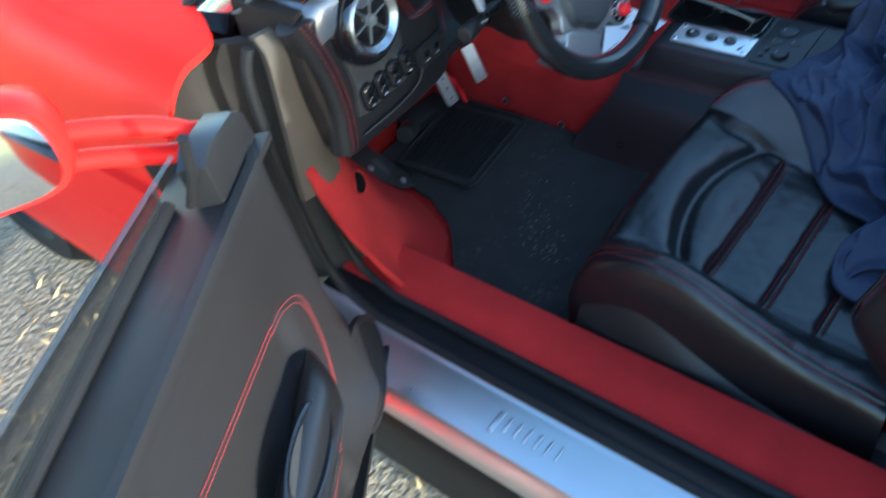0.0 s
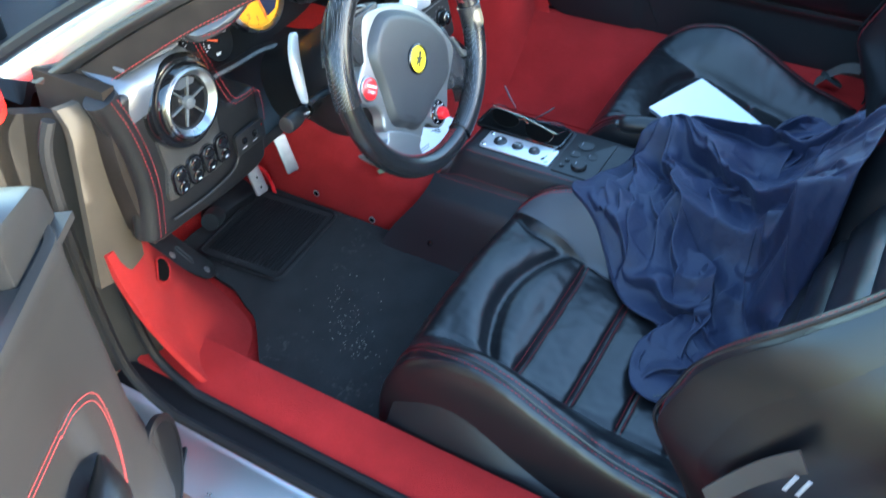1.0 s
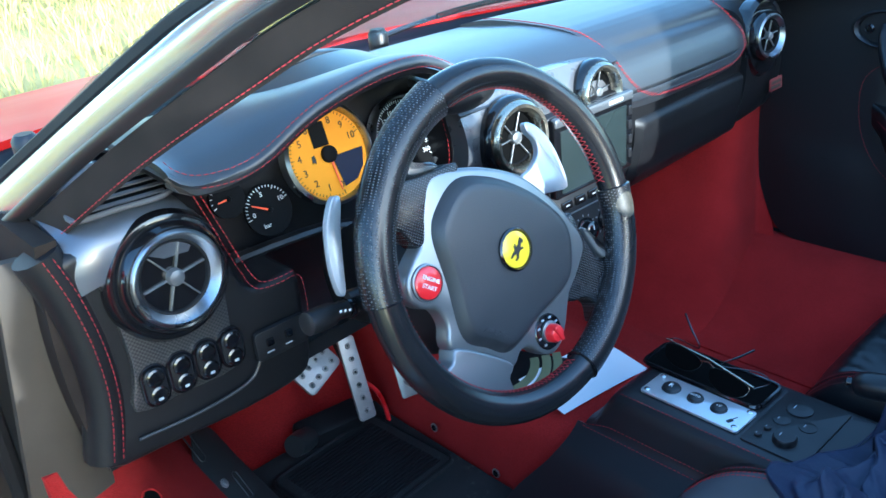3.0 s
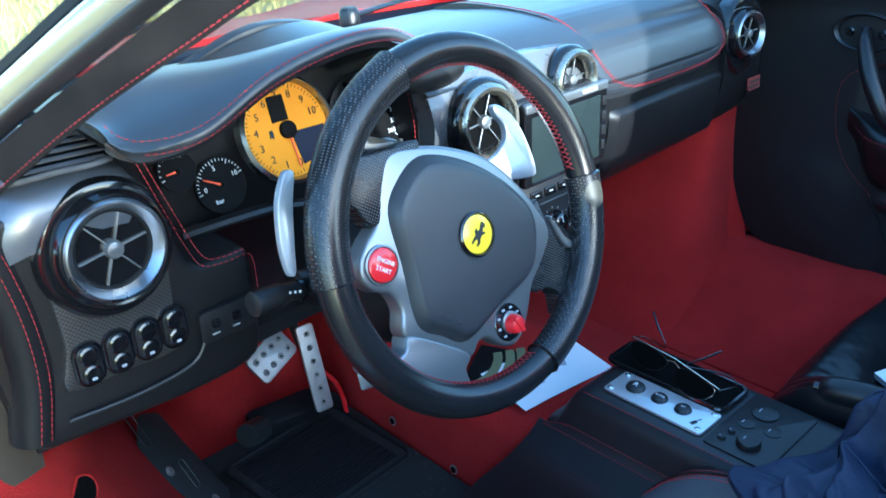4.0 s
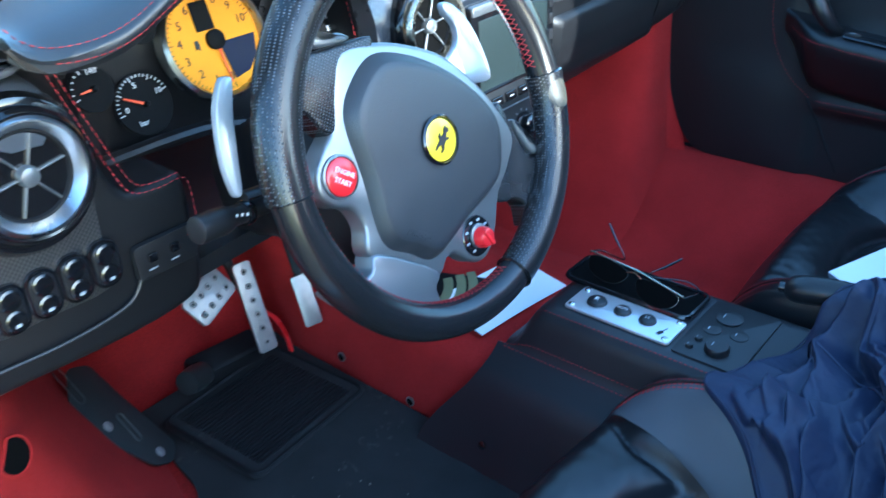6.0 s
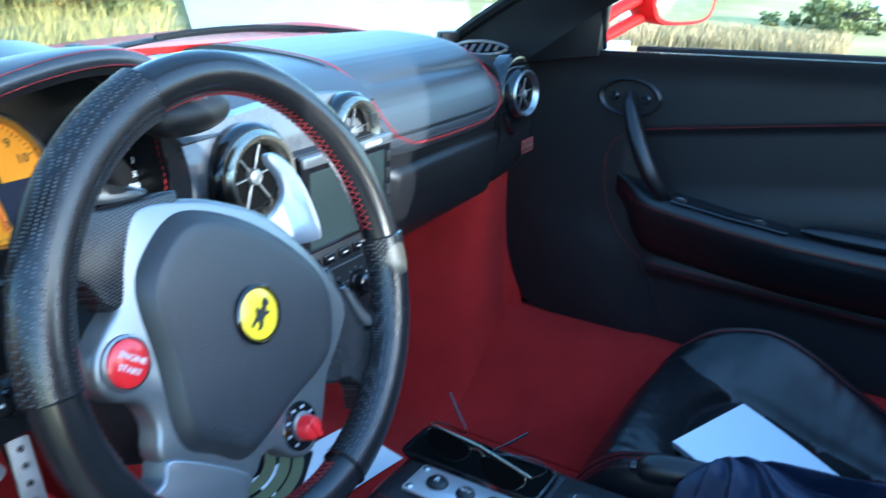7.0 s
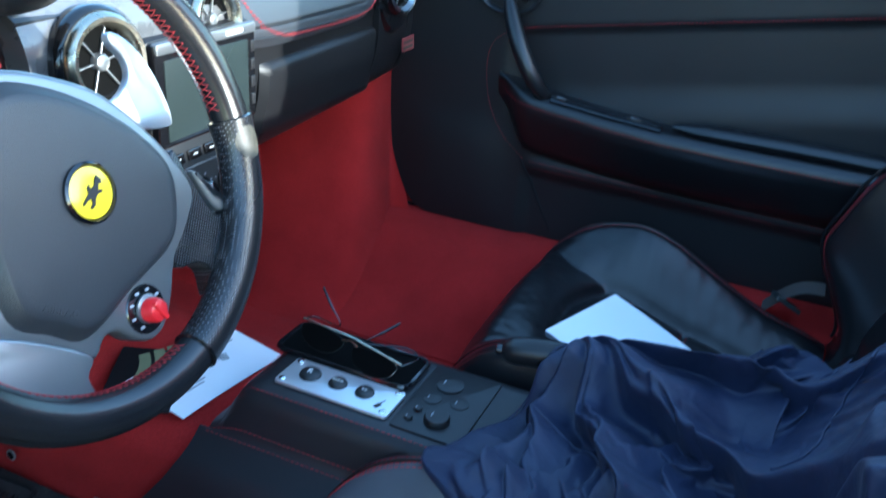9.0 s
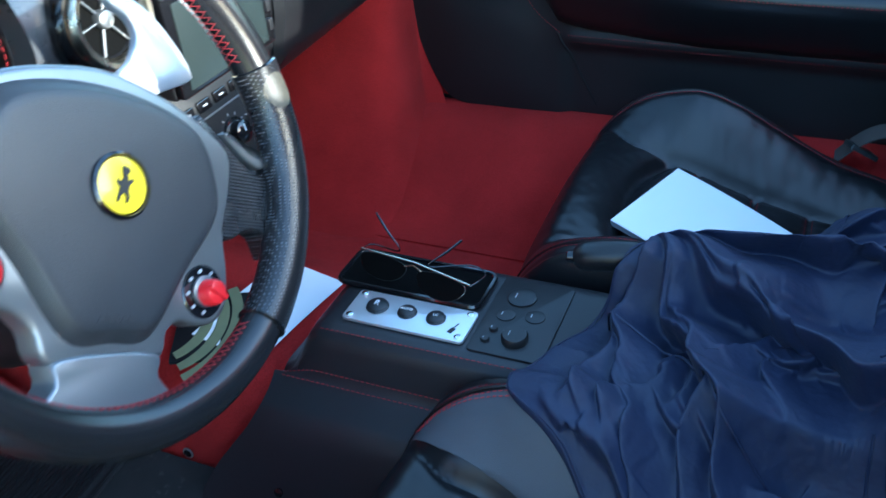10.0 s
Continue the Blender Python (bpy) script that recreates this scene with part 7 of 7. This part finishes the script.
def arm_z(y):
    return interp(-y, [(-0.10, 0.652), (-0.05, 0.640), (0.0, 0.631), (0.05, 0.624), (0.15, 0.614), (0.25, 0.607), (0.38, 0.605), (0.8, 0.603)])


def relief(y, z):
    """How far the inner panel stands in towards the seats."""
    r = 0.0
    inside = ease(-y, -0.085, -0.045)
    zs, za = seam_z(y), arm_z(y)
    r -= 0.012 * inside * ease(zs - z, -0.008, 0.012) * (1 - ease(zs - z, 0.10, 0.18))
    low = ease(-y, -0.03, 0.0)
    zl = 0.492 + 0.015 * y
    r += 0.006 * low * bump01(z, zl, 0.014)
    r -= 0.012 * low * ease(zl - z, 0.004, 0.034)
    r += 0.012 * bump01(z, belt_z(y), 0.025)
    r += 0.012 * math.exp(-(((y - 0.17) / 0.10) ** 4 + ((z - 0.45) / 0.10) ** 4))
    return r


def build_door(side, m):
    label = "open red car door, black leather inside with red stitching" if side < 0 else "closed car door with black leather panel and pull handle"
    d = thing("hinged_door", label, "car door", m=m, group="car doors")

    def V(x, y, z):
        return Vector((side * x, y, z))

    def bottom(y):
        return 0.340 + (0.12 * max(0.0, (y - 0.14) / 0.085) ** 2.3 if side < 0 else 0.16 * max(0.0, (y - 0.20) / 0.122) ** 3)

    yf = 0.225 if side < 0 else 0.322  # front edge of the trim

    def inner(u, v):
        y = yf - (yf + 0.78) * u
        z = bottom(y) * (1 - v) + belt_z(y) * v
        edge = 0.012 * max(0.0, 1 - (belt_z(y) - z) / 0.05) ** 2 + 0.03 * ease(y, 0.15, 0.225) ** 2 if side < 0 else 0.0
        return V(0.768 + edge - relief(y, z) + (0.03 if side < 0 else -0.003) * ease(0.42 - z, 0.0, 0.08), y, z)

    panel = part("inner_panel", sheet(inner, 130, 110, 0.012, (side, 0, 0)), DOOR_LEATHER, d, "black leather inner panel")
    part("outer_skin", sheet(lambda u, v: V(0.905 + 0.035 * math.sin(math.pi * v) - 0.02 * v, 0.31 - 1.09 * u, 0.28 + (belt_z(0.31 - 1.09 * u) - 0.305) * v), 20, 14, 0.012, (-side, 0, 0)), PAINT, d, "glossy red door skin")
    part("top_cap", sheet(lambda u, v: V(0.768 + 0.125 * v, yf - (yf + 0.78) * u, belt_z(yf - (yf + 0.78) * u) + 0.004 * math.sin(math.pi * v) - 0.002 - 0.022 * v), 24, 6, 0.01, (0, 0, -1)), DOOR_LEATHER, d, "leather door top")
    part("front_edge", sheet(lambda u, v: V(0.770 + (0.03 if side < 0 else 0) + 0.13 * u, yf - 0.004 + 0.006 * math.sin(math.pi * u), 0.45 + (belt_z(0.31) - 0.455) * v), 6, 12, 0.02, (0, -1, 0)), DOOR_LEATHER if side < 0 else SUEDE, d)
    part("rear_edge", sheet(lambda u, v: V(0.770 + 0.14 * u, -0.775, 0.30 + (belt_z(-0.775) - 0.305) * v), 6, 12, 0.02, (0, 1, 0)), PAINT, d)
    part("lower_edge", sheet(lambda u, v: V(0.780 + 0.13 * u, 0.30 - 1.07 * v, 0.335 - 0.03 * u), 6, 12, 0.01, (0, 0, 1)), RUBBER, d)
    part("belt_seal", tube([V(0.860, 0.11 - 0.88 * i / 20, belt_z(0.11 - 0.88 * i / 20) - 0.008) for i in range(21)], 0.009, 8), RUBBER, d, "black window seal")

    def on(y, z, lift=0.0012):
        return V(0.768 - relief(y, z) - lift, y, z)

    top = [on(0.03 - 0.75 * i / 70, seam_z(0.03 - 0.75 * i / 70) + 0.004) for i in range(71)]
    arc = [on(y, z, 0.003) for y, z in spline2([(0.03, 0.754), (0.075, 0.742), (0.108, 0.715), (0.117, 0.67), (0.105, 0.60), (0.07, 0.54), (0.02, 0.497)], 8, False)]
    low = [on(0.01 - 0.73 * i / 70, 0.494 + 0.015 * (0.01 - 0.73 * i / 70) + 0.004, 0.003) for i in range(71)]
    part("stitching", stitches([top, arc] + ([[q + V(0.001, 0, -0.009) for q in top], [q + V(0, -0.006, -0.006) for q in arc]] if side < 0 else []) + [low, [q + V(0.004, 0, -0.013) for q in low]]), RED_THREAD, d, "red thread")
    if side > 0:
        part("panel_seam", tube([on(y, z, 0.001) for y, z in spline2([(0.03, 0.50), (0.005, 0.45), (-0.02, 0.40), (-0.045, 0.355)], 6, False)], 0.0022, 6), RUBBER, d, "recessed dark seam")
    # armrest switch strip and ledge
    if side > 0:
        prof = [(-0.02, 0.012), (0.020, 0.012), (0.040, 0.011), (0.050, 0.006), (0.056, -0.004), (0.057, -0.016), (0.052, -0.032), (0.042, -0.055), (0.028, -0.085), (0.012, -0.110), (-0.02, -0.125)]
        loops = []
        for i in range(41):
            y = 0.088 - 0.84 * i / 40
            k = 0.12 + 0.88 * ease(0.088 - y, 0.0, 0.07)
            loops.append([V(0.765 - max(ox, -0.02) * (k if ox > 0 else 1), y, arm_z(y) + oz * (0.25 + 0.75 * k) + 0.012 * (1 - k)) for ox, oz in prof])
        ar = part("armrest", rings(bmesh.new(), loops), LEATHER, d, "curved black leather armrest")
        seam_ = [V(0.765 - 0.0568 * (0.12 + 0.88 * ease(0.02 + 0.74 * i / 60, 0, 0.07)), 0.07 - 0.74 * i / 60, arm_z(0.07 - 0.74 * i / 60) - 0.009) for i in range(61)]
        part("stitching", stitches([[q + V(-0.0015, 0, 0) for q in seam_]]), RED_THREAD, ar, "red thread")
        strip = [V(0.728, -0.030 - 0.205 * i / 10, arm_z(-0.030 - 0.205 * i / 10) + 0.0125) for i in range(11)]
        st = part("switch_strip", tube(strip, 0.013, 8, flat=0.35), GLOSS, d, "gloss black switch strip")
        for yy in (-0.045, -0.185):
            part("window_switch", box(0.010, 0.028, 0.005, Matrix.Translation(V(0.727, yy, arm_z(yy) + 0.0175)), 0.002), PLASTIC, st)
            part("switch_mark", box(0.002, 0.012, 0.0006, Matrix.Translation(V(0.727, yy, arm_z(yy) + 0.0203)), 0.0002), PRINT_GREY, st)
        part("ledge", tube([V(0.738, -0.252 - 0.40 * i / 14, arm_z(-0.252 - 0.40 * i / 14) + 0.019 + 0.004 * math.sin(i / 5)) for i in range(15)], [0.005, 0.014] + [0.019] * 12 + [0.012], 12, flat=0.7), LEATHER, d, "padded leather ledge")
    # pull handle on the passenger door, grab recess on the driver door
    if side > 0:
        hm = facing(V(0.765, 0.084, 0.806), (-side, 0, 0))
        bz = part("handle_bezel", lathe([(0.048, -0.004), (0.050, 0.004), (0.046, 0.008), (0.041, 0.004), (0.038, -0.012), (0.005, -0.014)], 40, hm @ Matrix.Diagonal((1.22, 0.72, 1, 1))), PLASTIC, d, "oval black bezel")
        for o in (-0.030, 0.030):
            part("screw", lathe([(0.009, -0.012), (0.009, 0.0), (0.006, 0.002), (0.004, -0.001)], 18, hm @ pose(o * (1 if side > 0 else -1), -0.002, 0)), GLOSS, bz)
        grip = curve([V(0.760, 0.082, 0.812), V(0.738, 0.072, 0.790), V(0.715, 0.045, 0.740), V(0.707, 0.015, 0.690), V(0.715, -0.008, 0.655), V(0.730, -0.020, 0.640)], 6)
        part("pull_handle", tube(grip, [0.010 + 0.0062 * math.sin(math.pi * min(max((i - 2) / 26, 0), 1)) for i in range(len(grip))], 14, flat=0.8), LEATHER, d, "black leather pull handle")
    else:
        wedge = []
        for i in range(13):
            t = i / 12
            y = 0.066 - 0.42 * t
            k = 0.25 + 0.75 * ease(t, 0, 0.14)
            zc = 0.650 - 0.03 * t
            wedge.append([V(0.772 - k * 0.062 * (0.55 + 0.45 * math.cos(a)) , y, zc + k * 0.042 * math.sin(a)) for a in [2 * math.pi * j / 20 for j in range(20)]])
        part("armrest", rings(bmesh.new(), wedge), LEATHER, d, "padded dark leather armrest")
        rm = facing(V(0.727, -0.085, 0.672), (-side * 0.75, 0, 0.66), (0, 1, 0))
        rg = part("grab_recess", lathe([(0.040, -0.002), (0.041, 0.004), (0.037, 0.006), (0.034, 0.003), (0.031, -0.001), (0.004, -0.001)], 40, rm @ Matrix.Diagonal((0.62, 1.9, 1, 1))), GLOSS, d, "oval recess with a glossy rim")
        part("lining", lathe([(0.030, 0.0005), (0.002, 0.001)], 32, rm @ Matrix.Diagonal((0.62, 1.9, 1, 1))), INK, rg)
    # speaker
    sm_ = facing(V(0.762, 0.17, 0.452), (-side, 0, 0.0))
    part("speaker_ring", lathe([(0.088, -0.01), (0.089, -0.001), (0.084, 0.0012), (0.078, 0.000)], 48, sm_, hollow=True), LEATHER_PAD, d, "round speaker ring")
    part("speaker_mesh", lathe([(0.079, -0.001), (0.06, 0.001), (0.03, 0.0015), (0.004, 0.002)], 40, sm_), RUBBER, d, "black speaker mesh")
    # sail panel and mirror
    sail = [(0.148, belt_z(0.148) - 0.01), (0.30, belt_z(0.30) - 0.03), (0.285, 0.885), (0.22, 0.93), (0.158, 0.985), (0.142, 0.965)]
    if side < 0:
        sail = [(0.10, belt_z(0.10) - 0.02), (0.225, belt_z(0.225) - 0.02), (0.222, 0.912), (0.20, 0.932), (0.125, 0.946), (0.102, 0.935)]
    part("sail_panel", slab(sail, 0.035, Matrix(((0, 0, -side, side * (0.742 if side > 0 else 0.785)), (1, 0, 0, 0), (0, 1, 0, 0), (0, 0, 0, 1))), 0.006), PLASTIC, d, "black mirror mounting panel")
    ge, gy = (0.0, 0.047) if side > 0 else (0.05, 0.0)
    part("glass_edge", tube([V(0.775 + ge, 0.10 + gy, belt_z(0.1)), V(0.752 + ge, 0.098 + gy, 0.93), V(0.735 + ge, 0.092 + gy, 0.985)], 0.006, 8), RUBBER, d)
    mc = Vector((side * 1.035, 0.085, 0.975))
    mz = Vector((-side * 0.35, -0.93, 0.05)).normalized()
    mm = facing(mc, mz)
    shape = [(-0.105, -0.010), (-0.095, 0.045), (-0.04, 0.064), (0.05, 0.062), (0.100, 0.040), (0.112, -0.010), (0.085, -0.050), (0.0, -0.058), (-0.080, -0.050)]
    flip = [(x * side, y) for x, y in shape]
    hs = spline2(flip, 4)
    bmh = bmesh.new()
    rings(bmh, [[mm @ Vector((x * k, y * k, z)) for x, y in hs] for k, z in ((0.90, 0.004), (0.97, 0.006), (1.0, 0.0), (0.99, -0.03), (0.88, -0.065), (0.62, -0.085), (0.2, -0.092))])
    mh = part("mirror_housing", bmh, PAINT, d, "red wing mirror housing")
    part("mirror_glass", slab([(x * 0.885, y * 0.885) for x, y in hs], 0.004, mm @ pose(0, 0, 0.0075), 0.0008), MIRROR, mh, "wet mirror glass")
    for k, dz in enumerate((0.012, -0.028)):
        part("mirror_arm", tube(curve([V(0.80 if side > 0 else 0.83, 0.19, 0.905 + dz * 0.6), V(0.87, 0.175, 0.930 + dz), V(0.945, 0.150, 0.955 + dz), V(0.985, 0.13, 0.962 + dz * 0.8)], 5), [0.020, 0.017] + [0.014] * 12 + [0.016, 0.018], 12, flat=0.8), PAINT, mh, "red mirror arm")
    # window pane
    wp = part("window_pane", sheet(lambda u, v: V(0.862 - 0.165 * v + 0.012 * math.sin(math.pi * v), (0.10 - 0.14 * v - 0.02 * v * v) * (1 - u) + (-0.76 + 0.05 * v) * u, belt_z(0.10 - 0.86 * u) + (0.20 + 0.03 * u) * v), 12, 8, 0.004), GLASS, d, "clear side window glass")
    wp.visible_shadow = False
    return d


HINGE = Matrix.Translation((-0.96, 0.272, 0))
build_door(1, Matrix.Identity(4))
build_door(-1, HINGE @ Matrix.Rotation(radians(-56.5), 4, "Z") @ HINGE.inverted())
# seat belt anchor and buckle
bk = thing("seat_belt", "grey seat belt buckle strap beside the passenger seat", "seat belt", base=(0.66, -0.5, 0.36))
part("strap", sheet(lambda u, v: Vector((0.665 + 0.05 * u - 0.01 * v, -0.470 - 0.09 * v, 0.350 + 0.06 * v + 0.02 * math.sin(3 * v))), 4, 8, 0.002), BELT, bk)
part("tongue", box(0.035, 0.05, 0.008, pose(0.672, -0.505, 0.378, 30, 10, 20), 0.003), DARK_METAL, bk)
rb = thing("seat_belt", "black seat belt webbing beside the driver seat", "seat belt", base=(-0.66, -0.6, 0.4))
part("webbing", sheet(lambda u, v: Vector((-0.655, -0.587, 0.532)).lerp(Vector((-0.665, -0.668, 0.679)), v) + Vector((0.012 * math.sin(3 * v), -0.016 * u, -0.031 * u)), 6, 14, 0.002), BELT, rb, "folded grey webbing")
for k in range(2):
    part("label_bar", box(0.002, 0.005, 0.032, pose(-0.668, -0.672 - 0.014 * k, 0.628, 12, 0, 0), 0.0008), PRINT_GREY, rb, "small pale bar")
